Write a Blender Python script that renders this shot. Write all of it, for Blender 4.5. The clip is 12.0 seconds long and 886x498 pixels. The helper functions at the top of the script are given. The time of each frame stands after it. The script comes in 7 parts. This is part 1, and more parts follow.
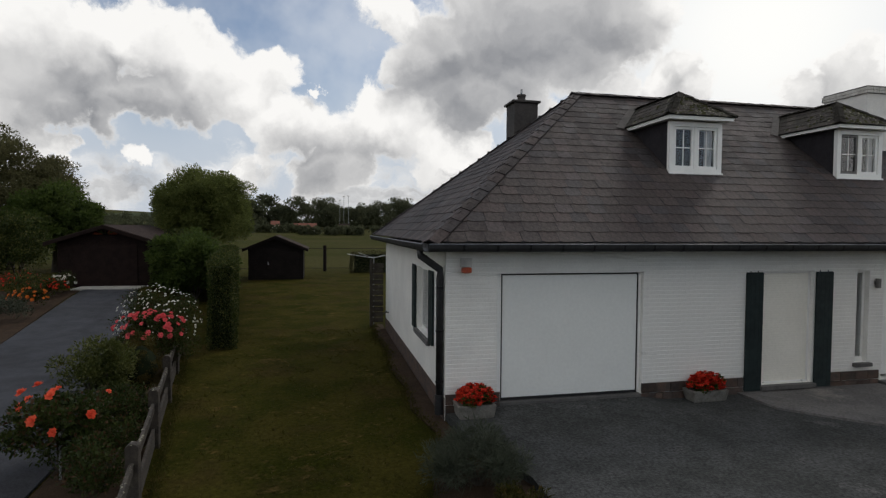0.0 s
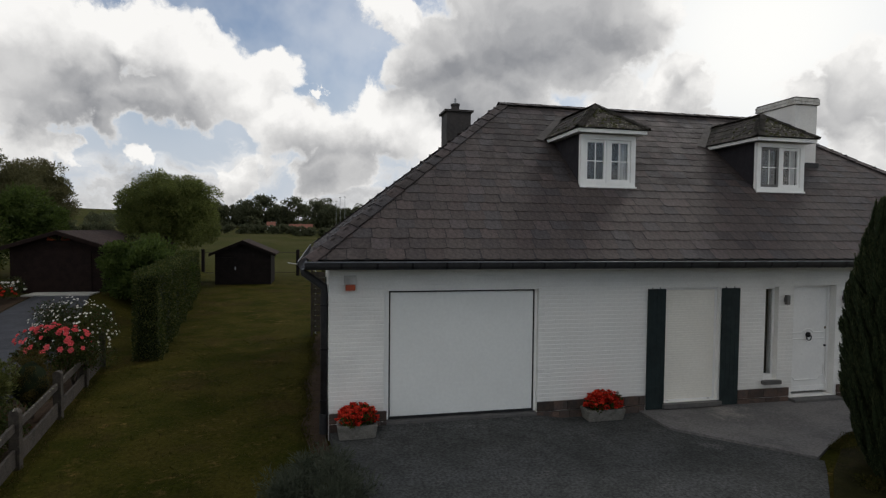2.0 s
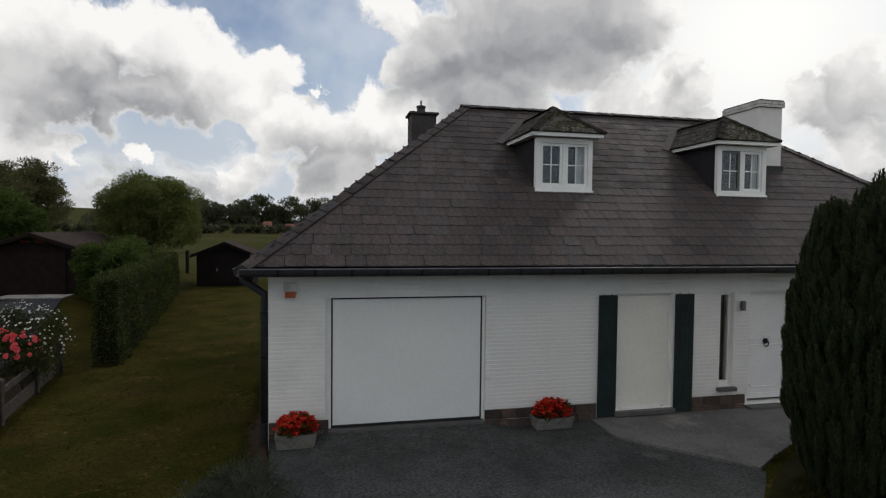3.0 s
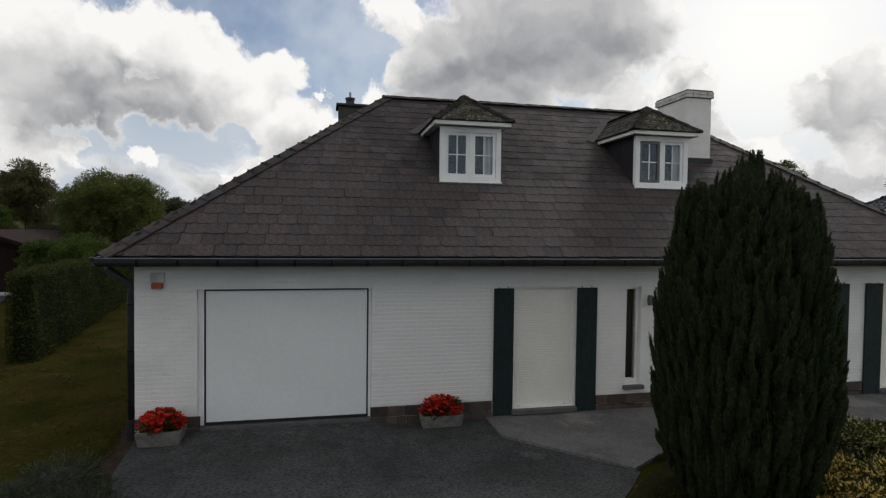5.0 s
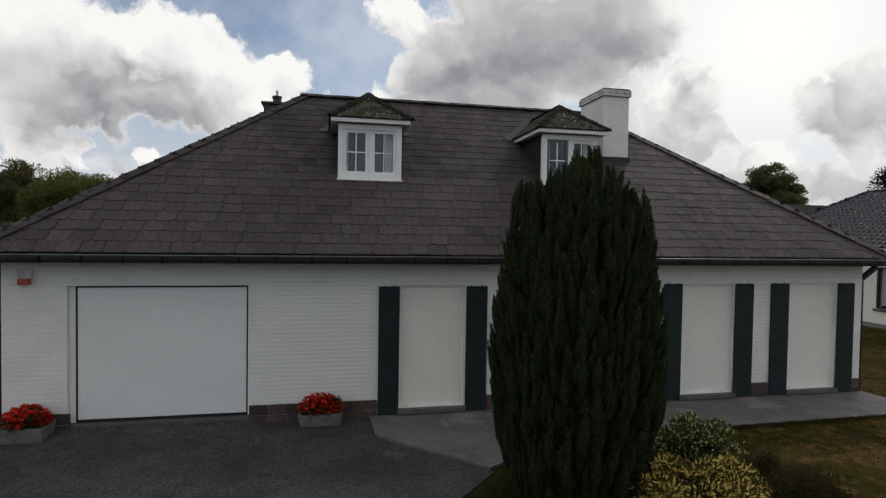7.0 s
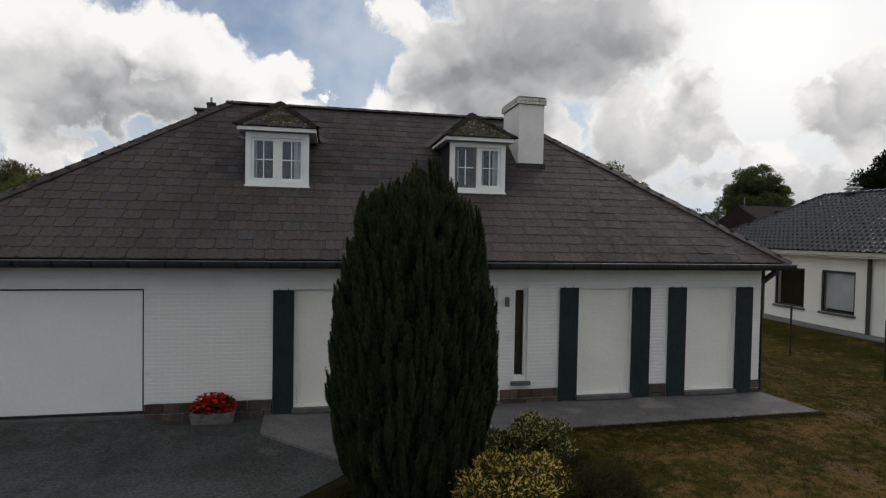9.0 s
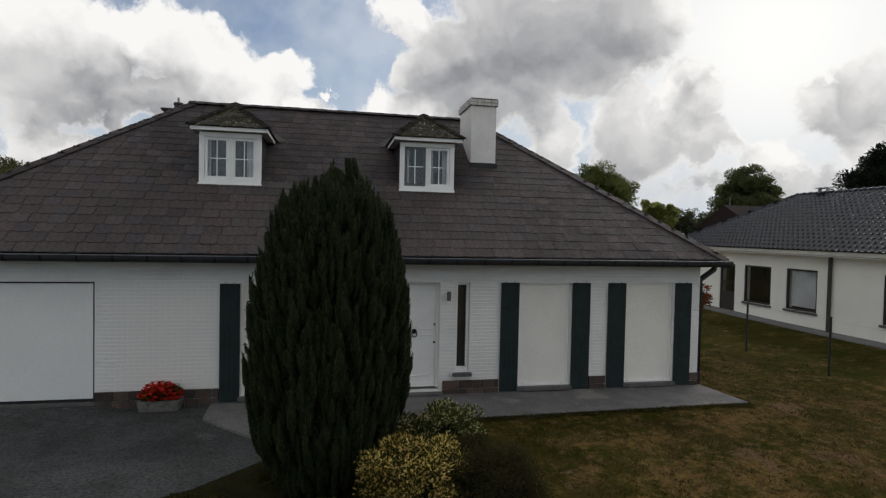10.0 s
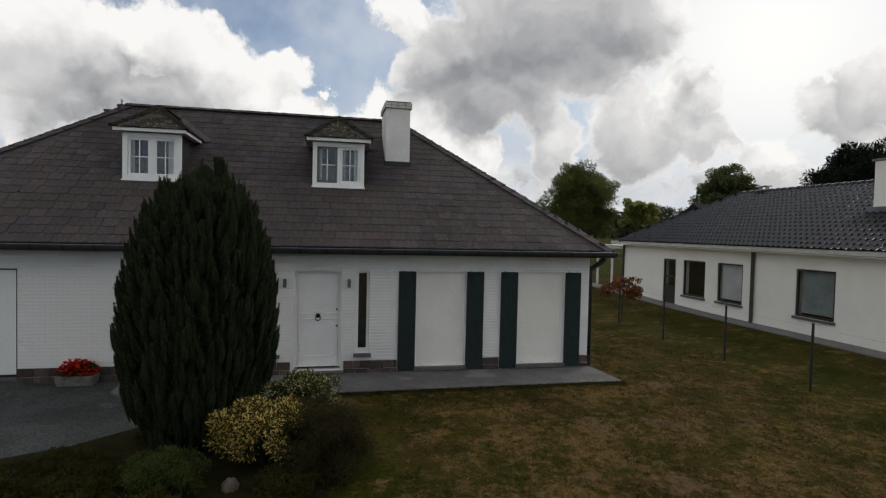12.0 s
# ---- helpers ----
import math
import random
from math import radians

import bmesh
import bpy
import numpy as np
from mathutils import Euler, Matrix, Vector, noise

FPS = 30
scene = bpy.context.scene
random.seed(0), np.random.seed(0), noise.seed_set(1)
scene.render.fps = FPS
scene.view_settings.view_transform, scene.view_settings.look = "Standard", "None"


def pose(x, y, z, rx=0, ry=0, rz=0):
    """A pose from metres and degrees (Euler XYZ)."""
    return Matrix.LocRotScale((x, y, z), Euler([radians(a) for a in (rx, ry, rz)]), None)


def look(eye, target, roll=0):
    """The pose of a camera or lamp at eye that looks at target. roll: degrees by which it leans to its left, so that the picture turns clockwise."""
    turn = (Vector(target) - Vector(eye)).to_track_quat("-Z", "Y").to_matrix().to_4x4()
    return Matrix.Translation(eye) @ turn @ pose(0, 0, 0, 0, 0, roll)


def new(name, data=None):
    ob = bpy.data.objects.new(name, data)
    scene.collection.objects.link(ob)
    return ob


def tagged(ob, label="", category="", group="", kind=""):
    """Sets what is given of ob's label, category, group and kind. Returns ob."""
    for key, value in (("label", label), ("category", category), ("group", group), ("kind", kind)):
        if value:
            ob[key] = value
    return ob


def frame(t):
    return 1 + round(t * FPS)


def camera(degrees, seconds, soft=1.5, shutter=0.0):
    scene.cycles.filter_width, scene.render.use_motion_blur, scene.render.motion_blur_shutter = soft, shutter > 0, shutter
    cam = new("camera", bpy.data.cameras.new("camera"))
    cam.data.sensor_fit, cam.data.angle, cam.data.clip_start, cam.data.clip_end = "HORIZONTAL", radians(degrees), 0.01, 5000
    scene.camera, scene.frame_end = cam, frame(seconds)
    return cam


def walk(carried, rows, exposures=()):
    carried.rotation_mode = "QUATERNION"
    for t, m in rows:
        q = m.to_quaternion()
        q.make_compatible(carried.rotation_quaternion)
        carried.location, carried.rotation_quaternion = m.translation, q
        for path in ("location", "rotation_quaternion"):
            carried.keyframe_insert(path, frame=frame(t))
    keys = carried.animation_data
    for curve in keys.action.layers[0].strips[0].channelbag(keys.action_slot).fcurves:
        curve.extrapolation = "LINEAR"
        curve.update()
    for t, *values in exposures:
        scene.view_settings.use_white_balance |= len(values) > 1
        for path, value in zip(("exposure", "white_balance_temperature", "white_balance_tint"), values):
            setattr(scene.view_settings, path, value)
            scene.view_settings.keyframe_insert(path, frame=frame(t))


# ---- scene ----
cam = camera(77.0, 12.0, 1.25)
PATH = [
    (0, (0.084, -0.177, 2.932), (0.513, 1.775, 2.858), 0.4),
    (0.5, (0.562, -0.258, 2.885), (0.986, 1.695, 2.813), 0.5),
    (1, (1.03, -0.334, 2.949), (1.454, 1.619, 2.875), 0.5),
    (1.5, (1.475, -0.38, 3.082), (1.901, 1.573, 3.01), 0.6),
    (2, (1.926, -0.433, 3.207), (2.35, 1.521, 3.135), 0.6),
    (2.5, (2.36, -0.459, 3.288), (2.786, 1.493, 3.213), 0.6),
    (3, (2.834, -0.478, 3.32), (3.26, 1.474, 3.246), 0.6),
    (5, (4.796, -0.541, 3.126), (5.211, 1.415, 3.063), 0.7),
    (5.5, (5.326, -0.587, 3.09), (5.737, 1.369, 3.031), 0.8),
    (6, (5.794, -0.654, 3.083), (6.205, 1.302, 3.026), 0.8),
    (6.5, (6.285, -0.752, 3.098), (6.691, 1.206, 3.04), 0.9),
    (7, (6.748, -0.879, 3.081), (7.153, 1.078, 3.025), 0.9),
    (9, (8.524, -1.587, 3.209), (8.926, 0.371, 3.153), 1.0),
    (9.5, (9.011, -1.884, 3.196), (9.411, 0.075, 3.135), 1.2),
    (10, (9.519, -2.214, 3.188), (9.919, -0.256, 3.128), 1.2),
    (10.5, (10.035, -2.561, 3.178), (10.436, -0.602, 3.116), 1.2),
    (11, (10.542, -2.948, 3.161), (10.944, -0.99, 3.1), 1.3),
    (11.5, (10.987, -3.306, 3.147), (11.39, -1.348, 3.083), 1.3),
    (12, (11.377, -3.636, 3.101), (11.781, -1.678, 3.037), 1.3),
]
walk(cam, [(t, look(eye, target, roll)) for t, eye, target, roll in PATH])

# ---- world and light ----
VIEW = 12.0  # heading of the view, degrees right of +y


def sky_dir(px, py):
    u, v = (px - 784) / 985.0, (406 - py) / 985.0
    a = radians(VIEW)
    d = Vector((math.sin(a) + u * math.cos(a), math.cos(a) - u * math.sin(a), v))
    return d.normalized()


class Nodes:
    """Short-hand for building node trees."""

    def __init__(self, tree):
        self.t = tree
        tree.nodes.clear()

    def n(self, kind):
        return self.t.nodes.new(kind)

    def vmath(self, op):
        m = self.n("ShaderNodeVectorMath")
        m.operation = op
        return m

    def l(self, a, b):
        self.t.links.new(a, b)

    def put(self, sock, v):
        if isinstance(v, bpy.types.NodeSocket):
            self.l(v, sock)
        else:
            sock.default_value = v

    def math(self, op, a, b=0.0, clamp=False, c=0.0):
        m = self.n("ShaderNodeMath")
        m.operation, m.use_clamp = op, clamp
        self.put(m.inputs[0], a)
        self.put(m.inputs[1], b)
        self.put(m.inputs[2], c)
        return m.outputs[0]

    def noise(self, vec, scale, detail=4.0, rough=0.55, color=False):
        m = self.n("ShaderNodeTexNoise")
        self.put(m.inputs["Vector"], vec)
        m.inputs["Scale"].default_value = scale
        m.inputs["Detail"].default_value = detail
        m.inputs["Roughness"].default_value = rough
        return m.outputs["Color" if color else "Fac"]

    def step(self, x, lo, hi, a=0.0, b=1.0):
        m = self.n("ShaderNodeMapRange")
        m.interpolation_type = "SMOOTHSTEP"
        self.put(m.inputs["Value"], x)
        for k, v in zip(("From Min", "From Max", "To Min", "To Max"), (lo, hi, a, b)):
            m.inputs[k].default_value = v
        return m.outputs[0]

    def mix(self, fac, a, b, mode="MIX"):
        m = self.n("ShaderNodeMix")
        m.data_type, m.blend_type = "RGBA", mode
        self.put(m.inputs[0], fac)
        for sock, v in ((m.inputs[6], a), (m.inputs[7], b)):
            self.put(sock, v if isinstance(v, bpy.types.NodeSocket) else (*v[:3], 1.0))
        return m.outputs[2]


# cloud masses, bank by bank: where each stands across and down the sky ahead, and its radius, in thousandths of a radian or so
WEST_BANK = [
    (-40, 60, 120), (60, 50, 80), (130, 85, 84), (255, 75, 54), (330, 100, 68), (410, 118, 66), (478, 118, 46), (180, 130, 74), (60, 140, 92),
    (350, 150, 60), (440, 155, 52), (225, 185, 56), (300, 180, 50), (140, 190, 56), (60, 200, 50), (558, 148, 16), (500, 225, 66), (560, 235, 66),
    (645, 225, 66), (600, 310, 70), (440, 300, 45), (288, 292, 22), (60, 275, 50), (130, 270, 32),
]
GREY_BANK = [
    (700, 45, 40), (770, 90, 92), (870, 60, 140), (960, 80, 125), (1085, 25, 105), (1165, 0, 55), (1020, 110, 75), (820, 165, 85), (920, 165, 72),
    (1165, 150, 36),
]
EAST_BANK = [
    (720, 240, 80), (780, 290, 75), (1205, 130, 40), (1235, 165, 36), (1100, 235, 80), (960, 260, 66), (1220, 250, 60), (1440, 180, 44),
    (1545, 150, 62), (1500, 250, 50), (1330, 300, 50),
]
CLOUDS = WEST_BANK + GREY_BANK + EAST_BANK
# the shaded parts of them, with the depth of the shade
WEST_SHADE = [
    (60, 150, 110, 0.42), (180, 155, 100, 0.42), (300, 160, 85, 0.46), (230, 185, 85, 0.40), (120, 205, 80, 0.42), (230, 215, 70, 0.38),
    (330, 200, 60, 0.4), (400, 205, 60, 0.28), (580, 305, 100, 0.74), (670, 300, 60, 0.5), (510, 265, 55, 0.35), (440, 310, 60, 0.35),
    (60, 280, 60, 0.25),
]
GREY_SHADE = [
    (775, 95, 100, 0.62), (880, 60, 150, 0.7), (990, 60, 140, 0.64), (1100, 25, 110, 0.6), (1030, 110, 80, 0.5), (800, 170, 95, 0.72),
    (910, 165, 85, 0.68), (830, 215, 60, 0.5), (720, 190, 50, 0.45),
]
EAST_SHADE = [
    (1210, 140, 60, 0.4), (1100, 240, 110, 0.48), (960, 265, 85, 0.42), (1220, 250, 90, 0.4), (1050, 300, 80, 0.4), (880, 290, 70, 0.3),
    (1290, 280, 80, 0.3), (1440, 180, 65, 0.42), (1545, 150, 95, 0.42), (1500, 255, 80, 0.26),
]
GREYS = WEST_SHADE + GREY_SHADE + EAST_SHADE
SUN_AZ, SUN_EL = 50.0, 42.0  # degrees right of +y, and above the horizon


def build_world():
    w = bpy.data.worlds.new("sky")
    w.use_nodes = True
    k = Nodes(w.node_tree)
    out = k.n("ShaderNodeOutputWorld")
    bg = k.n("ShaderNodeBackground")
    k.l(bg.outputs[0], out.inputs[0])
    tc = k.n("ShaderNodeTexCoord").outputs["Generated"]
    sky = k.n("ShaderNodeTexSky")
    sky.sky_type, sky.sun_disc = "NISHITA", False
    sky.sun_elevation, sky.sun_rotation = radians(SUN_EL), radians(SUN_AZ)
    blue = k.mix(1.0, sky.outputs[0], (0.068, 0.074, 0.080), "MULTIPLY")

    def shifted(v, by):
        m = k.vmath("ADD")
        k.l(v, m.inputs[0])
        m.inputs[1].default_value = by
        return m.outputs[0]

    def apart(v, place):
        d = k.vmath("DISTANCE")
        k.l(v, d.inputs[0])
        d.inputs[1].default_value = place
        return d.outputs["Value"]

    # gentle bending of the outlines
    off = k.vmath("SUBTRACT")
    k.l(k.noise(tc, 6.0, 7.0, 0.58, True), off.inputs[0])
    off.inputs[1].default_value = (0.5, 0.5, 0.5)
    sc = k.vmath("MULTIPLY_ADD")
    k.l(off.outputs[0], sc.inputs[0])
    sc.inputs[1].default_value = (0.20,) * 3
    k.l(tc, sc.inputs[2])
    bent = sc.outputs[0]
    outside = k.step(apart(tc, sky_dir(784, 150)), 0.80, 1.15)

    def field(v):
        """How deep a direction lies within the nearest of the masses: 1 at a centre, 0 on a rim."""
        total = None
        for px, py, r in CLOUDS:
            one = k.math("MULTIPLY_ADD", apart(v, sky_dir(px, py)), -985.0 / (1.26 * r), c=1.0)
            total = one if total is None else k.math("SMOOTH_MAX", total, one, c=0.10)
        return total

    def billow(v, scale):
        """Rounded heaps: high within each, low between them."""
        m = k.n("ShaderNodeTexVoronoi")
        m.feature = "SMOOTH_F1"
        m.inputs["Scale"].default_value = scale
        m.inputs["Smoothness"].default_value = 0.25
        k.l(v, m.inputs["Vector"])
        return k.math("SUBTRACT", 0.40, m.outputs["Distance"])

    def density(v):
        f = field(v)
        heaps = k.math("ADD", billow(v, 13.0), k.math("MULTIPLY", billow(v, 31.0), 0.5))
        puffs = k.math("SUBTRACT", k.noise(v, 12.0, 9.0, 0.62), 0.5)
        rough = k.math("ADD", k.math("MULTIPLY", puffs, 1.25), k.math("MULTIPLY_ADD", heaps, 0.55, c=-0.10))
        near = k.math("ADD", f, k.math("MULTIPLY", rough, k.step(f, 0.05, 0.65, 1.0, 0.40)))
        # beyond the view the same broken cloud goes on
        beyond = k.math("ADD", k.step(k.noise(v, 2.3, 5.0), 0.42, 0.57, -0.30, 0.7), k.math("MULTIPLY", rough, 0.5))
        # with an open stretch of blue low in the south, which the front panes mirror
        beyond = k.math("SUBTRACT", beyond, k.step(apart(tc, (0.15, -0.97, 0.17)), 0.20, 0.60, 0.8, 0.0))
        return k.math("ADD", k.math("MULTIPLY", near, k.math("SUBTRACT", 1.0, outside)), k.math("MULTIPLY", beyond, outside))

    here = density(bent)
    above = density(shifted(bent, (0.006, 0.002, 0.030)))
    lit = k.math("SUBTRACT", here, above)
    cover = k.step(here, -0.08, 0.22)
    # long flat layers low over the horizon
    flat = k.n("ShaderNodeMapping")
    flat.inputs["Scale"].default_value = (1.0, 1.0, 3.6)
    k.l(bent, flat.inputs["Vector"])
    xyz = k.n("ShaderNodeSeparateXYZ")
    k.l(tc, xyz.inputs[0])
    layers = k.math("SUBTRACT", k.noise(flat.outputs[0], 5.2, 6.0, 0.55), k.step(xyz.outputs[2], 0.08, 0.24, 0.42, 1.1))
    layers = k.math("SUBTRACT", layers, k.math("MULTIPLY", outside, 0.3))
    cover = k.math("MAXIMUM", cover, k.step(layers, -0.06, 0.16, 0.0, 0.9))
    shade = None
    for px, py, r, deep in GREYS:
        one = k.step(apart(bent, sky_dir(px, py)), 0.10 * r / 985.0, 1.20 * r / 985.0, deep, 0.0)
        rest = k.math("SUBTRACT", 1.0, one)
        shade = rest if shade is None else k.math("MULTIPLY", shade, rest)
    shade = k.math("MULTIPLY", k.math("SUBTRACT", 1.0, shade), k.step(here, 0.02, 0.34))
    shade = k.math("MAXIMUM", shade, k.math("MULTIPLY", outside, 0.16))
    shade = k.math("MAXIMUM", shade, k.step(layers, 0.02, 0.20, 0.0, 0.42))
    dark = k.math("ADD", k.math("MULTIPLY_ADD", lit, -0.50, c=0.11), k.math("MULTIPLY", shade, 0.92), True)
    cloud = k.mix(dark, (0.97, 0.955, 0.93), (0.27, 0.275, 0.292))
    # the open sky: thin veils, a glare round the hidden sun, haze low down
    veil = k.step(k.noise(tc, 4.5, 5.0, 0.55), 0.34, 0.66, 0.08, 0.50)
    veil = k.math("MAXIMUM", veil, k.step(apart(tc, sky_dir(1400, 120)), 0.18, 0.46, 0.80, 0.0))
    base = k.mix(veil, blue, (0.80, 0.82, 0.84))
    haze = k.math("MULTIPLY", k.step(xyz.outputs[2], 0.06, 0.32, 0.92, 0.0), k.math("MULTIPLY_ADD", outside, -0.6, c=1.0))
    base = k.mix(haze, base, (0.55, 0.60, 0.675))
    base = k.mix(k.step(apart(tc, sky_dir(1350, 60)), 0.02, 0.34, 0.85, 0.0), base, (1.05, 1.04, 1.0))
    col = k.mix(k.math("MULTIPLY", cover, 0.97), base, cloud)
    k.l(col, bg.inputs[0])
    bg.inputs[1].default_value = 1.0
    scene.world = w


build_world()
sun = new("sun", bpy.data.lights.new("sun", "SUN"))
sun.data.energy, sun.data.angle, sun.data.color = 0.7, radians(14), (1.0, 0.95, 0.88)
sa, se = radians(SUN_AZ), radians(SUN_EL)
sun.matrix_basis = look((0, 0, 40), (-math.sin(sa) * math.cos(se), -math.cos(sa) * math.cos(se), 40 - math.sin(se)))


# ---- materials ----
def material(name, colour, rough=0.7, second=None, scale=3.0, fine=40.0, contrast=0.18, bump=0.25, bump_scale=120.0,
             metal=0.0, island=0.0, obj=0.0, gloss=0.5, stain=None, stain_scale=1.2, stain_at=0.62, weather=0.0, tones=()):
    """A surface with variation at two sizes, fine relief and, if given, blotches of a stain colour."""
    m = bpy.data.materials.new(name)
    m.use_nodes = True
    k = Nodes(m.node_tree)
    out, bs = k.n("ShaderNodeOutputMaterial"), k.n("ShaderNodeBsdfPrincipled")
    k.l(bs.outputs[0], out.inputs[0])
    co = k.n("ShaderNodeTexCoord").outputs["Object"]
    second = second or tuple(c * 0.7 for c in colour)
    col = k.mix(k.step(k.noise(co, scale, 5.0, 0.6), 0.35, 0.68), colour, second)
    if weather:
        dirt = k.noise(co, weather, 5.0, 0.6)
        col = k.mix(k.step(dirt, 0.40, 0.66, 0.0, 0.55), col, tuple(c * 0.45 for c in second))
    if stain:
        col = k.mix(k.step(k.noise(co, stain_scale, 6.0, 0.65), stain_at, stain_at + 0.12, 0.0, 0.85), col, stain)
    grain = k.step(k.noise(co, fine, 3.0, 0.6), 0.2, 0.8, 1 - contrast, 1 + contrast)
    if island:
        g = k.n("ShaderNodeNewGeometry").outputs["Random Per Island"]
        grain = k.math("MULTIPLY", grain, k.step(g, 0.0, 1.0, 1 - island, 1 + island))
    for share, tone in tones:
        pick = k.n("ShaderNodeObjectInfo" if obj else "ShaderNodeNewGeometry").outputs["Random" if obj else "Random Per Island"]
        pick = k.math("FRACT", k.math("MULTIPLY_ADD", pick, 31.7 * (1 + share), c=share * 3.3))
        col = k.mix(k.step(pick, 1 - share - 0.05, 1 - share + 0.05, 0.0, 0.40), col, tone)
    if obj:
        g = k.n("ShaderNodeObjectInfo").outputs["Random"]
        grain = k.math("MULTIPLY", grain, k.step(g, 0.0, 1.0, 1 - obj, 1 + obj))
    both = k.n("ShaderNodeCombineXYZ")
    for i in range(3):
        k.l(grain, both.inputs[i])
    col = k.mix(1.0, col, both.outputs[0], "MULTIPLY")
    k.l(col, bs.inputs["Base Color"])
    k.put(bs.inputs["Roughness"], k.step(k.noise(co, scale * 4, 3.0), 0.2, 0.8, max(rough - 0.1, 0.02), min(rough + 0.1, 1.0)))
    bs.inputs["Metallic"].default_value = metal
    bs.inputs["Specular IOR Level"].default_value = gloss
    if bump:
        b = k.n("ShaderNodeBump")
        b.inputs["Strength"].default_value, b.inputs["Distance"].default_value = bump, 0.01
        k.l(k.noise(co, bump_scale, 4.0, 0.65), b.inputs["Height"])
        k.l(b.outputs[0], bs.inputs["Normal"])
    return m


def leafy(name, a, b, c=None, sheer=0.3, rough=0.55, share=0.12, spread=0.45, upright=False):
    """Leaves: each one takes its own tone between a and b, a few of them c; light passes through."""
    m = bpy.data.materials.new(name)
    m.use_nodes = True
    k = Nodes(m.node_tree)
    out, bs = k.n("ShaderNodeOutputMaterial"), k.n("ShaderNodeBsdfPrincipled")
    rnd = k.n("ShaderNodeNewGeometry").outputs["Random Per Island"]
    co = k.n("ShaderNodeTexCoord").outputs["Object"]
    if upright:
        tall = k.n("ShaderNodeMapping")
        tall.inputs["Scale"].default_value = (6.5, 6.5, 1.3)
        k.l(co, tall.inputs["Vector"])
        co = tall.outputs[0]
    patch = k.noise(co, 1.6, 3.0)
    col = k.mix(k.math("ADD", k.math("MULTIPLY", rnd, spread), k.step(patch, 0.3, 0.7, 0.0, 1 - spread), True), a, b)
    if c:
        pick = k.math("FRACT", k.math("MULTIPLY", rnd, 7.31))
        col = k.mix(k.step(pick, 1 - share - 0.02, 1 - share), col, c)
    k.l(col, bs.inputs["Base Color"])
    bs.inputs["Roughness"].default_value = rough
    bs.inputs["Specular IOR Level"].default_value = 0.12
    tr = k.n("ShaderNodeBsdfTranslucent")
    k.l(col, tr.inputs[0])
    mx = k.n("ShaderNodeMixShader")
    mx.inputs[0].default_value = sheer
    k.l(bs.outputs[0], mx.inputs[1])
    k.l(tr.outputs[0], mx.inputs[2])
    k.l(mx.outputs[0], out.inputs[0])
    return m


def glassy(name, tint=(0.92, 0.95, 0.97), ior=1.55):
    m = bpy.data.materials.new(name)
    m.use_nodes = True
    k = Nodes(m.node_tree)
    out, bs = k.n("ShaderNodeOutputMaterial"), k.n("ShaderNodeBsdfPrincipled")
    bs.inputs["Base Color"].default_value = (*tint, 1)
    bs.inputs["Roughness"].default_value = 0.02
    bs.inputs["Transmission Weight"].default_value = 1.0
    bs.inputs["IOR"].default_value = ior
    k.l(bs.outputs[0], out.inputs[0])
    return m


def ground_grass(name):
    """Lawn: green and straw patches over fine blades; coarser and greener far off."""
    m = bpy.data.materials.new(name)
    m.use_nodes = True
    k = Nodes(m.node_tree)
    out, bs = k.n("ShaderNodeOutputMaterial"), k.n("ShaderNodeBsdfPrincipled")
    k.l(bs.outputs[0], out.inputs[0])
    co = k.n("ShaderNodeTexCoord").outputs["Object"]
    xyz = k.n("ShaderNodeSeparateXYZ")
    k.l(co, xyz.inputs[0])
    green = k.mix(k.step(k.noise(co, 0.8, 5.0, 0.6), 0.34, 0.66), (0.026, 0.028, 0.0040), (0.049, 0.042, 0.0085))
    worn = k.step(k.noise(co, 0.55, 5.0, 0.65), 0.50, 0.66, 0.0, 0.55)
    green = k.mix(worn, green, (0.044, 0.030, 0.011))
    straw = k.mix(k.noise(co, 9.0, 4.0), (0.100, 0.060, 0.020), (0.175, 0.110, 0.044))
    dry_side = k.math("ADD", k.step(xyz.outputs[0], 9.0, 14.5, -0.13, 0.10), k.step(xyz.outputs[0], 18.0, 23.0, 0.0, -0.13))
    tufts = k.math("MULTIPLY", k.math("SUBTRACT", k.noise(co, 5.0, 6.0, 0.70), 0.5), 1.15)
    dry = k.step(k.math("ADD", k.math("ADD", k.noise(co, 1.0, 5.0, 0.65), dry_side), tufts), 0.46, 0.80, 0.0, 0.85)
    lawn = k.mix(dry, green, straw)
    bare = k.step(k.math("ADD", k.noise(co, 0.9, 4.0, 0.6), dry_side), 0.70, 0.76, 0.0, 0.7)
    lawn = k.mix(bare, lawn, (0.13, 0.082, 0.048))
    field = k.mix(k.step(k.noise(co, 0.035, 5.0), 0.4, 0.62), (0.040, 0.044, 0.010), (0.058, 0.053, 0.018))
    col = k.mix(k.step(xyz.outputs[1], 32.0, 44.0), lawn, field)
    blade = k.step(k.noise(co, 16.0, 6.0, 0.75), 0.28, 0.72, 0.62, 1.42)
    both = k.n("ShaderNodeCombineXYZ")
    for i in range(3):
        k.l(blade, both.inputs[i])
    k.l(k.mix(1.0, col, both.outputs[0], "MULTIPLY"), bs.inputs["Base Color"])
    bs.inputs["Roughness"].default_value = 0.95
    bs.inputs["Specular IOR Level"].default_value = 0.02
    b = k.n("ShaderNodeBump")
    b.inputs["Strength"].default_value, b.inputs["Distance"].default_value = 0.55, 0.05
    k.l(k.noise(co, 14.0, 6.0, 0.75), b.inputs["Height"])
    k.l(b.outputs[0], bs.inputs["Normal"])
    return m


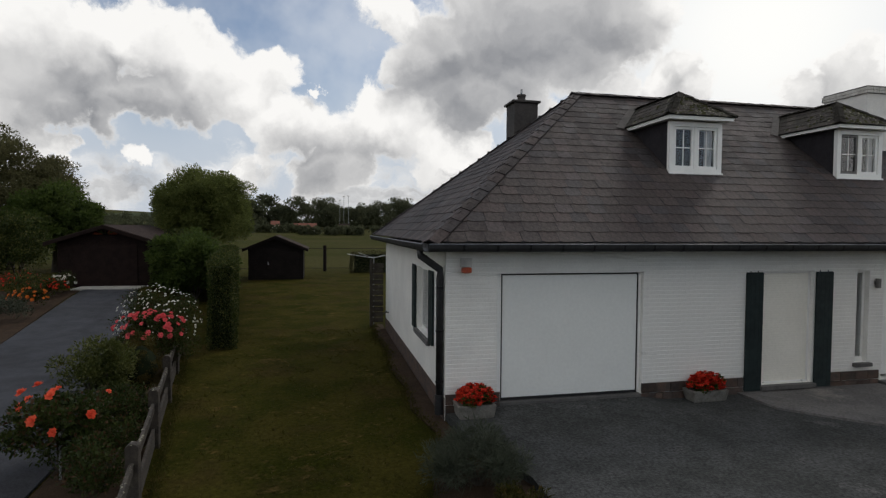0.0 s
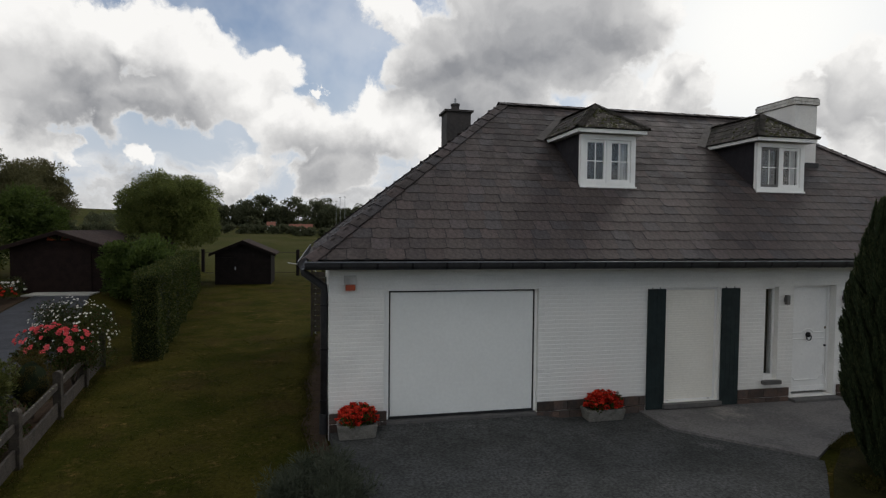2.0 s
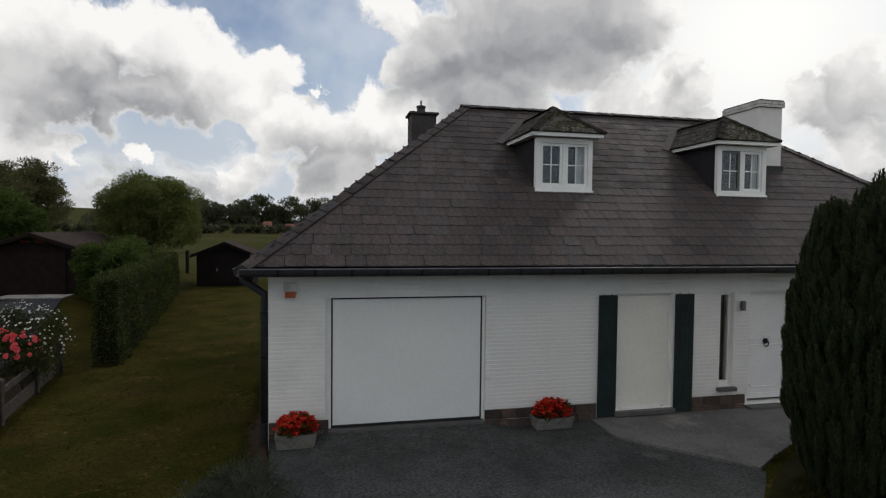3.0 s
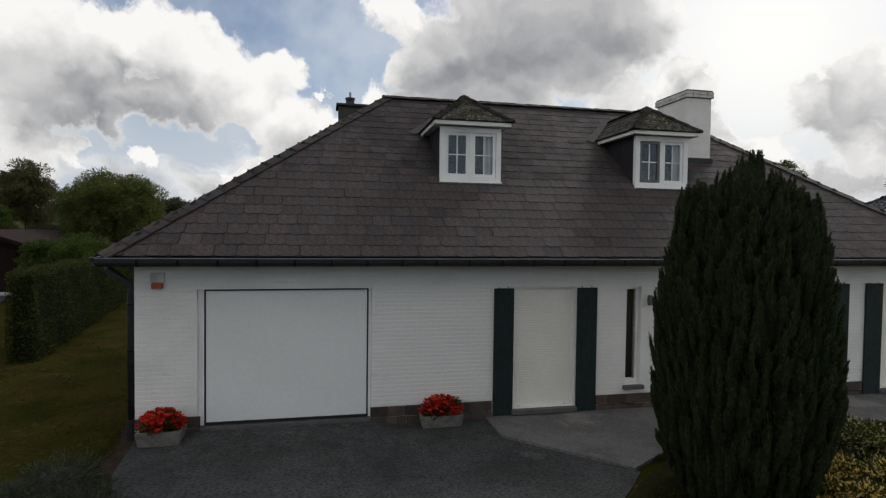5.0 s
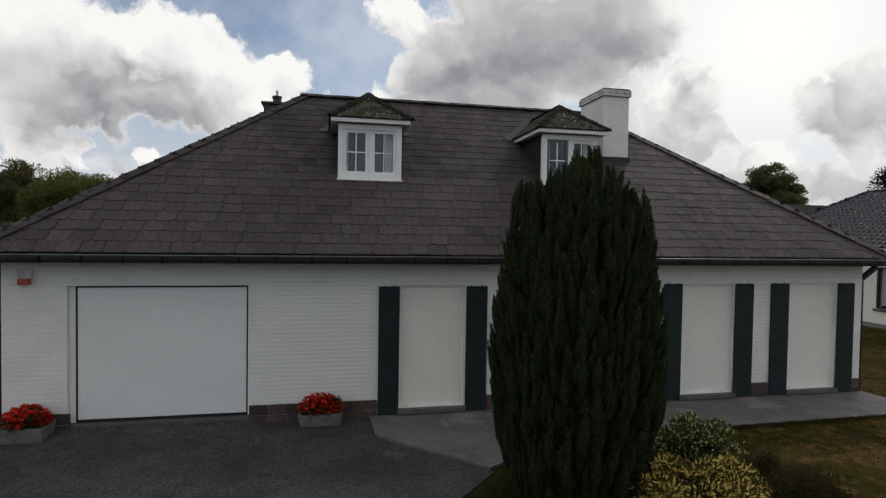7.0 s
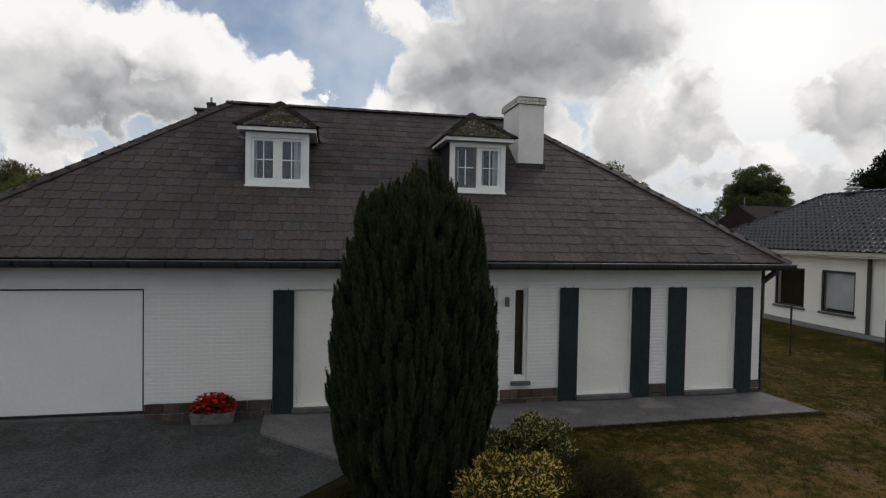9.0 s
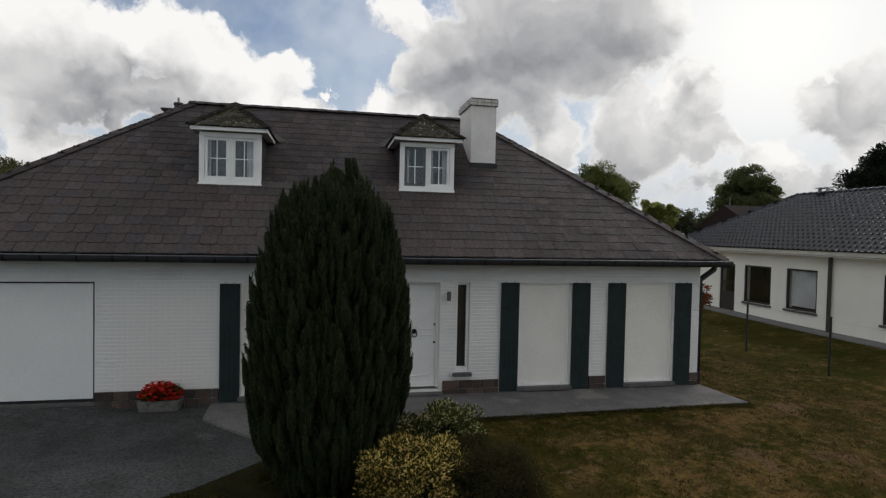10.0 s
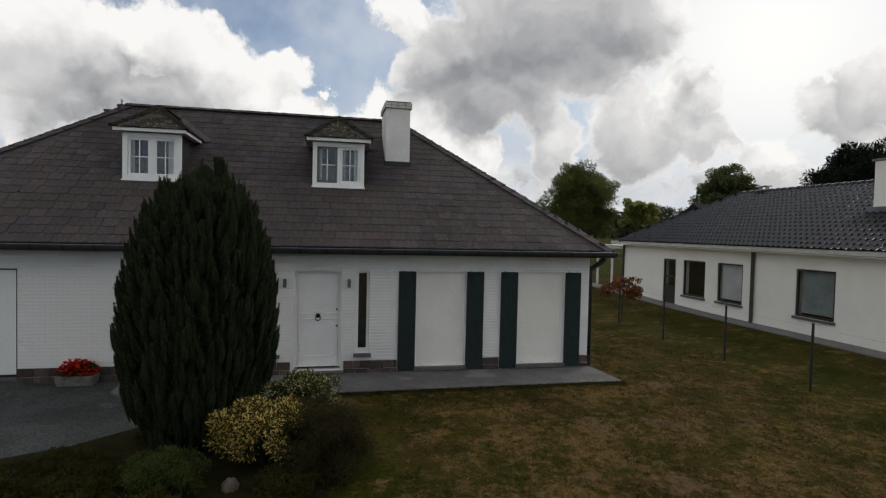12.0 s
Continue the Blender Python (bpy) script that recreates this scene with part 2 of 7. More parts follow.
M = dict(
    white_wall=material("white_painted_brick", (0.82, 0.81, 0.77), 0.75, (0.75, 0.74, 0.705), 1.3, 30, 0.05, 0.35, 60, gloss=0.3,
                        stain=(0.60, 0.59, 0.56), stain_scale=0.9, stain_at=0.64),
    plain_wall=material("white_render", (0.90, 0.875, 0.79), 0.85, (0.85, 0.825, 0.745), 0.8, 25, 0.05, 0.3, 80, gloss=0.2),
    white_paint=material("white_gloss_paint", (0.87, 0.865, 0.84), 0.35, (0.81, 0.805, 0.78), 2.0, 20, 0.03, 0.05, 40),
    # white for the dormers, lightened for the extra sky light up there
    sky_lit_white=material("sky_brightened_white", (0.92, 0.92, 0.89), 0.35, (0.86, 0.86, 0.83), 2.0, 20, 0.03, 0.05, 40),
    garage_white=material("garage_panel_white", (0.83, 0.84, 0.81), 0.4, (0.80, 0.81, 0.78), 1.2, 18, 0.03, 0.06, 30),
    cream=material("cream_roller_slats", (0.86, 0.835, 0.76), 0.45, (0.82, 0.795, 0.72), 1.5, 18, 0.04, 0.05, 30),
    green_paint=material("dark_green_paint", (0.015, 0.026, 0.027), 0.6, (0.011, 0.018, 0.019), 2.5, 40, 0.2, 0.15, 60, gloss=0.3),
    black=material("black_rubber", (0.012, 0.012, 0.013), 0.6, None, 5, 40, 0.1, 0.1),
    iron=material("dark_iron", (0.02, 0.02, 0.022), 0.4, None, 8, 60, 0.15, 0.1, metal=0.7),
    zinc=material("weathered_dark_zinc", (0.036, 0.036, 0.038), 0.55, (0.024, 0.024, 0.026), 3, 40, 0.15, 0.1, metal=0.4),
    zinc_edge=material("zinc_bead", (0.16, 0.17, 0.18), 0.45, (0.10, 0.105, 0.11), 3, 40, 0.15, 0.1, metal=0.5),
    slate=material("brown_grey_slate", (0.069, 0.056, 0.051), 0.72, (0.046, 0.038, 0.036), 0.8, 15, 0.34, 0.5, 40, obj=0.10, gloss=0.18, weather=0.55,
                   stain=(0.14, 0.125, 0.115), stain_scale=5.5, stain_at=0.64, tones=((0.22, (0.060, 0.060, 0.066)), (0.25, (0.082, 0.060, 0.056)), (0.16, (0.040, 0.035, 0.036)))),
    slate_many=material("brown_grey_slates", (0.069, 0.056, 0.051), 0.72, (0.046, 0.038, 0.036), 0.8, 15, 0.34, 0.5, 40, island=0.10, gloss=0.18, weather=0.55,
                        stain=(0.14, 0.125, 0.115), stain_scale=5.5, stain_at=0.64, tones=((0.22, (0.060, 0.060, 0.066)), (0.25, (0.082, 0.060, 0.056)), (0.16, (0.040, 0.035, 0.036)))),
    slate_moss=material("mossy_slate", (0.052, 0.043, 0.038), 0.9, (0.034, 0.032, 0.022), 2.6, 26, 0.25, 0.4, 50, island=0.25, gloss=0.2,
                        stain=(0.26, 0.24, 0.19), stain_scale=13.0, stain_at=0.61),
    slate_side=material("dark_slate_cladding", (0.036, 0.033, 0.037), 0.8, (0.026, 0.024, 0.027), 2.0, 30, 0.2, 0.3, 50, gloss=0.12),
    under=material("roof_underlay", (0.03, 0.028, 0.028), 0.9, None, 3, 30, 0.1, 0.0),
    chim_dark=material("dark_slate_chimney", (0.060, 0.052, 0.048), 0.8, (0.042, 0.038, 0.036), 3, 40, 0.2, 0.3, 40),
    chim_white=material("weathered_white_chimney", (0.84, 0.82, 0.78), 0.8, (0.76, 0.74, 0.70), 1.5, 30, 0.06, 0.3, 40,
                        stain=(0.42, 0.40, 0.37), stain_scale=1.3, stain_at=0.66),
    chim_cap=material("lichened_white_brick", (0.66, 0.64, 0.60), 0.9, (0.46, 0.44, 0.40), 6, 60, 0.25, 0.4, 50, stain=(0.16, 0.15, 0.13),
                      stain_scale=7, stain_at=0.62),
    plinth=material("brown_stone", (0.088, 0.056, 0.042), 0.85, (0.050, 0.040, 0.036), 5, 60, 0.30, 0.6, 50, obj=0.40),
    mortar=material("grey_mortar", (0.085, 0.078, 0.072), 0.95, (0.06, 0.056, 0.052), 5, 90, 0.2, 0.4),
    sill=material("blue_stone_sill", (0.115, 0.110, 0.105), 0.75, (0.080, 0.078, 0.077), 5, 90, 0.15, 0.2),
    orange=material("orange_beacon", (0.46, 0.085, 0.026), 0.4, (0.36, 0.06, 0.02), 4, 30, 0.05, 0.0),
    grey_box=material("grey_plastic", (0.60, 0.59, 0.56), 0.5, None, 4, 30, 0.05, 0.0),
    brass=material("dark_brass", (0.16, 0.12, 0.06), 0.4, None, 6, 40, 0.1, 0.0, metal=0.9),
    lamp_grey=material("grey_lamp", (0.16, 0.155, 0.15), 0.5, None, 6, 40, 0.1, 0.0, metal=0.5),
    glass=glassy("window_glass"),
    # near black: the darkness of unlit rooms is put into the colour
    unlit_dark=material("unlit_room_dark", (0.014, 0.014, 0.014), 0.9, None, 1.0, 10, 0.1, 0.0),
    curtain=material("pale_net_curtain", (0.80, 0.79, 0.76), 0.9, (0.62, 0.61, 0.60), 2, 30, 0.08, 0.1),
    # net curtain whose grey-green also carries the sky mirrored in the pane
    curtain_sky_tint=material("sky_tinted_net_curtain", (0.34, 0.38, 0.37), 0.9, (0.24, 0.28, 0.27), 2, 30, 0.08, 0.1),
    lead=material("weathered_lead", (0.066, 0.058, 0.051), 0.85, (0.046, 0.041, 0.037), 4, 40, 0.2, 0.2),
    soffit=material("dark_stained_soffit_boards", (0.085, 0.062, 0.045), 0.8, (0.06, 0.045, 0.034), 4, 50, 0.2, 0.2),
    curtain_dim=material("dim_grey_curtain", (0.060, 0.061, 0.062), 0.9, (0.042, 0.043, 0.045), 3, 30, 0.1, 0.1),
    asphalt=material("grey_gravel_asphalt", (0.061, 0.063, 0.062), 0.92, (0.040, 0.042, 0.040), 1.0, 24, 0.56, 0.9, 42, gloss=0.2,
                     stain=(0.095, 0.093, 0.09), stain_scale=1.5, stain_at=0.6),
    asphalt_blue=material("blue_grey_asphalt", (0.045, 0.047, 0.054), 0.88, (0.029, 0.030, 0.034), 0.6, 40, 0.4, 0.5, 90, gloss=0.3),
    paving=material("grey_concrete_paving", (0.142, 0.135, 0.130), 0.85, (0.088, 0.085, 0.084), 0.8, 22, 0.30, 0.35, 70, obj=0.10, gloss=0.3,
                    stain=(0.21, 0.195, 0.18), stain_scale=0.8, stain_at=0.55),
    path_grey=material("grey_path", (0.17, 0.165, 0.155), 0.9, (0.13, 0.125, 0.12), 1.0, 50, 0.15, 0.3),
    bed_cover=material("mossy_bed_cover", (0.024, 0.023, 0.007), 0.95, (0.015, 0.014, 0.006), 3, 40, 0.4, 0.8, 40, gloss=0.05, stain=(0.034, 0.024, 0.013), stain_scale=2.0, stain_at=0.56),
    soil=material("bare_soil", (0.052, 0.034, 0.022), 0.95, (0.034, 0.024, 0.016), 3, 50, 0.35, 0.8, 60, gloss=0.1),
    grass=ground_grass("lawn_and_field"),
    blades=leafy("grass_blades", (0.034, 0.038, 0.008), (0.066, 0.060, 0.015), (0.12, 0.085, 0.034), 0.5, 0.9, 0.10, 0.35),
    straw=leafy("straw_blades", (0.085, 0.060, 0.024), (0.17, 0.115, 0.050), (0.24, 0.175, 0.085), 0.4, 0.9, 0.12, 0.5),
    concrete=material("weathered_concrete", (0.20, 0.19, 0.17), 0.9, (0.12, 0.115, 0.10), 7, 70, 0.25, 0.5, 60, stain=(0.36, 0.34, 0.30), stain_scale=9, stain_at=0.60),
    old_wood=material("lichened_grey_wood", (0.054, 0.044, 0.033), 0.9, (0.028, 0.023, 0.018), 6, 70, 0.30, 0.6, 50, stain=(0.20, 0.19, 0.15),
                      stain_scale=11, stain_at=0.64),
    brown_wood=material("dark_brown_boards", (0.021, 0.013, 0.011), 0.8, (0.014, 0.009, 0.008), 4, 50, 0.2, 0.3, 40, gloss=0.08),
    black_wood=material("black_stained_boards", (0.017, 0.013, 0.012), 0.8, (0.012, 0.010, 0.009), 4, 50, 0.2, 0.3, 40, gloss=0.08),
    brown_roof=material("brown_roof_felt", (0.045, 0.030, 0.025), 0.9, (0.030, 0.021, 0.018), 3, 40, 0.2, 0.3, gloss=0.12),
    pantile=material("black_glazed_pantile", (0.011, 0.012, 0.016), 0.26, (0.008, 0.009, 0.012), 2, 30, 0.15, 0.1, obj=0.25, gloss=0.45),
    pantiles=material("black_glazed_pantiles", (0.011, 0.012, 0.016), 0.26, (0.008, 0.009, 0.012), 2, 30, 0.15, 0.1, island=0.25, gloss=0.45),
    rust_roof=material("dark_rust_tiles", (0.034, 0.023, 0.020), 0.9, (0.024, 0.017, 0.015), 2, 30, 0.2, 0.2, gloss=0.1),
    moss=material("dark_moss", (0.050, 0.050, 0.022), 0.95, (0.030, 0.032, 0.014), 9, 60, 0.3, 0.5, 60, gloss=0.05),
    lichen=material("pale_lichen", (0.24, 0.23, 0.18), 0.95, (0.16, 0.155, 0.12), 9, 60, 0.2, 0.3, 60, gloss=0.05),
    # pasture green with the haze of distance mixed into the colour
    far_hill=material("haze_tinted_pasture", (0.072, 0.084, 0.050), 0.95, (0.052, 0.064, 0.046), 0.02, 0.3, 0.15, 0.0, gloss=0.0),
    pale_concrete=material("pale_concrete", (0.46, 0.44, 0.40), 0.9, (0.36, 0.345, 0.31), 2, 40, 0.15, 0.3),
    fascia=material("dull_cream_board", (0.58, 0.56, 0.49), 0.7, (0.48, 0.46, 0.40), 3, 30, 0.1, 0.1),
    red_tile=material("red_roof_tile", (0.20, 0.070, 0.04), 0.85, (0.14, 0.05, 0.03), 1, 20, 0.15, 0.0),
    brown_frame=material("dark_brown_frame", (0.030, 0.022, 0.018), 0.5, None, 5, 40, 0.1, 0.05),
    # shade deep in foliage, put into the colour of solid cores
    core_shade=material("foliage_depth_shade", (0.014, 0.020, 0.008), 0.95, (0.010, 0.014, 0.006), 6, 40, 0.3, 0.5, 40, gloss=0.1),
    bark=material("bark", (0.070, 0.055, 0.042), 0.95, (0.045, 0.036, 0.028), 8, 60, 0.3, 0.8, 30),
    stone=material("field_stone", (0.15, 0.105, 0.075), 0.85, (0.10, 0.075, 0.06), 5, 50, 0.2, 0.4),
    white_metal=material("white_pole", (0.70, 0.70, 0.70), 0.5, None, 3, 20, 0.05, 0.0),
    galv=material("galvanised_pole", (0.38, 0.39, 0.40), 0.45, (0.30, 0.31, 0.32), 5, 40, 0.1, 0.05, metal=0.6),
    post_dark=material("dark_green_post", (0.013, 0.016, 0.013), 0.6, None, 6, 40, 0.15, 0.05),
    cypress=leafy("cypress_sprays", (0.023, 0.034, 0.016), (0.064, 0.079, 0.036), (0.092, 0.090, 0.040), 0.25, 0.85, 0.08, 0.30, True),
    # the spray green darkened, with the shade between plumes in the colour
    cypress_shade=material("cypress_shaded_inside", (0.022, 0.031, 0.015), 0.95, (0.013, 0.019, 0.008), 14, 70, 0.5, 1.0, 60, gloss=0.05),
    hedge=leafy("hedge_leaves", (0.019, 0.030, 0.008), (0.060, 0.076, 0.018), (0.13, 0.13, 0.038), 0.3, 0.55, 0.18),
    willow=leafy("willow_leaves", (0.062, 0.084, 0.022), (0.20, 0.22, 0.066), None, 0.6, 0.6),
    lime=leafy("lime_leaves", (0.18, 0.21, 0.055), (0.40, 0.40, 0.13), None, 0.7, 0.6),
    laurel=leafy("bush_leaves", (0.034, 0.056, 0.013), (0.110, 0.150, 0.036), None, 0.5, 0.5),
    tree=leafy("tree_leaves", (0.070, 0.086, 0.036), (0.18, 0.20, 0.085), None, 0.6, 0.6),
    tree_brown=leafy("dull_tree_leaves", (0.065, 0.066, 0.028), (0.16, 0.15, 0.07), None, 0.5, 0.6),
    # leaf tones lightened to stand for haze over the distant trees
    far_tree_hazed=leafy("far_woods", (0.062, 0.074, 0.040), (0.128, 0.132, 0.076), None, 0.55, 0.8),
    pine=leafy("pine_needles", (0.008, 0.014, 0.008), (0.020, 0.028, 0.014), None, 0.1, 0.7),
    yellow=leafy("variegated_yellow_leaves", (0.022, 0.028, 0.006), (0.135, 0.115, 0.022), (0.78, 0.59, 0.19), 0.35, 0.5, 0.36),
    cream_leaf=leafy("variegated_cream_leaves", (0.028, 0.040, 0.010), (0.075, 0.085, 0.022), (0.60, 0.54, 0.27), 0.3, 0.45, 0.22),
    olive_box=leafy("olive_box_leaves", (0.046, 0.038, 0.010), (0.088, 0.068, 0.018), None, 0.2, 0.8),
    garden_green=leafy("garden_shrub_leaves", (0.026, 0.038, 0.009), (0.105, 0.115, 0.030), (0.16, 0.16, 0.06), 0.35, 0.5, 0.10),
    dark_bush=leafy("dull_bush_leaves", (0.036, 0.033, 0.013), (0.075, 0.062, 0.025), None, 0.3, 0.95),
    low_green=leafy("low_green_leaves", (0.028, 0.042, 0.010), (0.076, 0.096, 0.022), None, 0.35, 0.6),
    mixed=leafy("mixed_low_leaves", (0.025, 0.028, 0.006), (0.058, 0.056, 0.012), (0.08, 0.058, 0.018), 0.3, 0.6, 0.14),
    lavender=leafy("lavender_leaves", (0.045, 0.055, 0.036), (0.085, 0.095, 0.068), None, 0.25, 0.75),
    rose_leaf=leafy("rose_leaves", (0.018, 0.032, 0.008), (0.052, 0.064, 0.014), (0.075, 0.040, 0.020), 0.3, 0.5, 0.14),
    coral=leafy("coral_petals", (0.70, 0.070, 0.030), (0.86, 0.17, 0.085), None, 0.3, 0.6),
    pink=leafy("coral_pink_petals", (0.65, 0.07, 0.08), (0.80, 0.16, 0.17), None, 0.3, 0.6),
    red=leafy("red_petals", (0.50, 0.022, 0.014), (0.72, 0.065, 0.030), (0.30, 0.012, 0.010), 0.25, 0.6, 0.15),
    white_petal=leafy("white_petals", (0.72, 0.70, 0.62), (0.82, 0.80, 0.75), None, 0.3, 0.6),
    orange_petal=leafy("orange_petals", (0.55, 0.12, 0.02), (0.70, 0.22, 0.04), None, 0.3, 0.6),
    bronze=leafy("bronze_red_leaves", (0.16, 0.036, 0.018), (0.32, 0.085, 0.035), (0.055, 0.068, 0.024), 0.3, 0.55, 0.35),
)


# ---- mesh helpers ----
def world_of(ob):
    m = ob.matrix_parent_inverse @ ob.matrix_basis
    return world_of(ob.parent) @ m if ob.parent else m


def thing(name, label, category, at=(0, 0, 0), group="", kind=""):
    ob = new(name)
    ob.location = at
    ob.empty_display_size = 0.2
    return tagged(ob, label, category, group, kind)


def adopt(ob, parent):
    """Makes ob a part of parent, its mesh in world metres."""
    ob.parent = parent
    ob.matrix_parent_inverse = world_of(parent).inverted()
    return ob


def part(name, bm, mat, parent=None, label="", smooth=False):
    me = bpy.data.meshes.new(name)
    if isinstance(bm, tuple):
        v, f = bm
        me.vertices.add(len(v))
        me.vertices.foreach_set("co", np.asarray(v, dtype=np.float32).ravel())
        n = f.shape[1]
        me.loops.add(f.size)
        me.polygons.add(len(f))
        me.loops.foreach_set("vertex_index", f.astype(np.int32).ravel())
        me.polygons.foreach_set("loop_start", np.arange(0, f.size, n, dtype=np.int32))
        me.update(calc_edges=True)
    else:
        bm.to_mesh(me)
        bm.free()
    me.materials.append(M[mat] if isinstance(mat, str) else mat)
    if smooth:
        me.polygons.foreach_set("use_smooth", np.ones(len(me.polygons), dtype=bool))
    ob = new(name, me)
    if parent:
        adopt(ob, parent)
    if label:
        ob["label"] = label
    return ob


def box(bm, x0, x1, y0, y1, z0, z1, bevel=0.0):
    g = bmesh.ops.create_cube(bm, size=1.0)["verts"]
    for v in g:
        v.co = ((x0 + x1) / 2 + v.co.x * (x1 - x0), (y0 + y1) / 2 + v.co.y * (y1 - y0), (z0 + z1) / 2 + v.co.z * (z1 - z0))
    if bevel:
        es = list({e for v in g for e in v.link_edges})
        bmesh.ops.bevel(bm, geom=es, offset=bevel, segments=2, affect="EDGES", profile=0.6)
    return bm


def boxed(x0, x1, y0, y1, z0, z1, bevel=0.0):
    return box(bmesh.new(), x0, x1, y0, y1, z0, z1, bevel)


def prism(bm, pts, y0, y1, axis="y"):
    """An outline in (x, z) drawn out along y, or in (y, z) along x, or in (x, y) along z."""
    def place(p, t):
        return {"y": (p[0], t, p[1]), "x": (t, p[0], p[1]), "z": (p[0], p[1], t)}[axis]
    a = [bm.verts.new(place(p, y0)) for p in pts]
    b = [bm.verts.new(place(p, y1)) for p in pts]
    bm.faces.new(a)
    bm.faces.new(b[::-1])
    n = len(pts)
    for i in range(n):
        bm.faces.new((a[(i + 1) % n], a[i], b[i], b[(i + 1) % n]))
    bmesh.ops.recalc_face_normals(bm, faces=bm.faces)
    return bm


def tube(bm, pts, radii, sides=10, caps=True):
    """A round bar along a line of points."""
    pts = [Vector(p) for p in pts]
    if not isinstance(radii, (list, tuple)):
        radii = [radii] * len(pts)
    rings = []
    for i, p in enumerate(pts):
        d = (pts[min(i + 1, len(pts) - 1)] - pts[max(i - 1, 0)]).normalized()
        a = d.orthogonal().normalized() if i == 0 else (a - d * a.dot(d)).normalized()
        b = d.cross(a)
        rings.append([bm.verts.new(p + (a * math.cos(2 * math.pi * j / sides) + b * math.sin(2 * math.pi * j / sides)) * radii[i]) for j in range(sides)])
    for r, s in zip(rings, rings[1:]):
        for j in range(sides):
            bm.faces.new((r[j], r[(j + 1) % sides], s[(j + 1) % sides], s[j]))
    if caps:
        bm.faces.new(rings[0][::-1])
        bm.faces.new(rings[-1])
    return bm


def grid_wall(bm, xs, zs, hole, y0, y1):
    """A wall with openings: cells of a grid for which hole(x, z) is false, closed all round."""
    xs, zs = sorted(set(xs)), sorted(set(zs))
    solid = [[not hole((xs[i] + xs[i + 1]) / 2, (zs[j] + zs[j + 1]) / 2) for j in range(len(zs) - 1)] for i in range(len(xs) - 1)]
    cache = {}

    def v(x, y, z):
        key = (round(x, 4), round(y, 4), round(z, 4))
        if key not in cache:
            cache[key] = bm.verts.new((x, y, z))
        return cache[key]

    def is_solid(i, j):
        return 0 <= i < len(xs) - 1 and 0 <= j < len(zs) - 1 and solid[i][j]

    for i in range(len(xs) - 1):
        for j in range(len(zs) - 1):
            if not solid[i][j]:
                continue
            a, b, c, d = xs[i], xs[i + 1], zs[j], zs[j + 1]
            bm.faces.new((v(a, y0, c), v(b, y0, c), v(b, y0, d), v(a, y0, d)))
            bm.faces.new((v(b, y1, c), v(a, y1, c), v(a, y1, d), v(b, y1, d)))
            if not is_solid(i - 1, j):
                bm.faces.new((v(a, y1, c), v(a, y0, c), v(a, y0, d), v(a, y1, d)))
            if not is_solid(i + 1, j):
                bm.faces.new((v(b, y0, c), v(b, y1, c), v(b, y1, d), v(b, y0, d)))
            if not is_solid(i, j - 1):
                bm.faces.new((v(a, y1, c), v(b, y1, c), v(b, y0, c), v(a, y0, c)))
            if not is_solid(i, j + 1):
                bm.faces.new((v(a, y0, d), v(b, y0, d), v(b, y1, d), v(a, y1, d)))
    return bm


# ---- plants ----
def unit(a):
    return a / np.maximum(np.linalg.norm(a, axis=1, keepdims=True), 1e-6)


def leaves(p, axis, length, width, rng, jitter=0.6, fold=0.25):
    """Small pointed leaves at the points p, along the given axes."""
    n = len(p)
    a = unit(axis + jitter * rng.normal(size=(n, 3)))
    b = unit(np.cross(a, rng.normal(size=(n, 3))))
    c = np.cross(a, b)
    ln = length * rng.uniform(0.6, 1.35, (n, 1))
    wd = width * rng.uniform(0.7, 1.3, (n, 1))
    v = np.stack([p, p + a * ln * 0.45 + b * wd * 0.5 + c * wd * fold, p + a * ln, p + a * ln * 0.45 - b * wd * 0.5 + c * wd * fold], axis=1)
    return v.reshape(-1, 3), np.arange(4 * n).reshape(-1, 4)


def joined(*parts_):
    vs, fs, k = [], [], 0
    for v, f in parts_:
        vs.append(v)
        fs.append(f + k)
        k += len(v)
    return np.concatenate(vs), np.concatenate(fs)


def lumps(centre, radii, count, size, rng, low=-0.9, flat=1.0):
    """Clump centres over an ellipsoid, with their radii."""
    d = unit(rng.normal(size=(count * 3, 3)))
    d = d[d[:, 2] > low][:count]
    r = rng.uniform(0.45, 0.95, (len(d), 1))
    return np.asarray(centre) + d * np.asarray(radii) * r, size * rng.uniform(0.65, 1.35, len(d))


def crown(centre, radii, count, size, n, leaf, rng, droop=0.0, low=-0.9, squash=0.8):
    """Leaves on the clumps of a crown: uneven, with gaps between clumps."""
    c, r = lumps(centre, radii, count, size, rng, low)
    pick = rng.integers(0, len(c), n)
    d = unit(rng.normal(size=(n, 3)))
    d[:, 2] = np.where(rng.random(n) < 0.35, np.abs(d[:, 2]), d[:, 2])
    q = rng.random((n, 1)) ** 0.4
    p = c[pick] + d * r[pick][:, None] * q * np.array([1, 1, squash])
    return leaves(p, d + np.array([0, 0, 0.25 - droop]), leaf[0], leaf[1], rng)


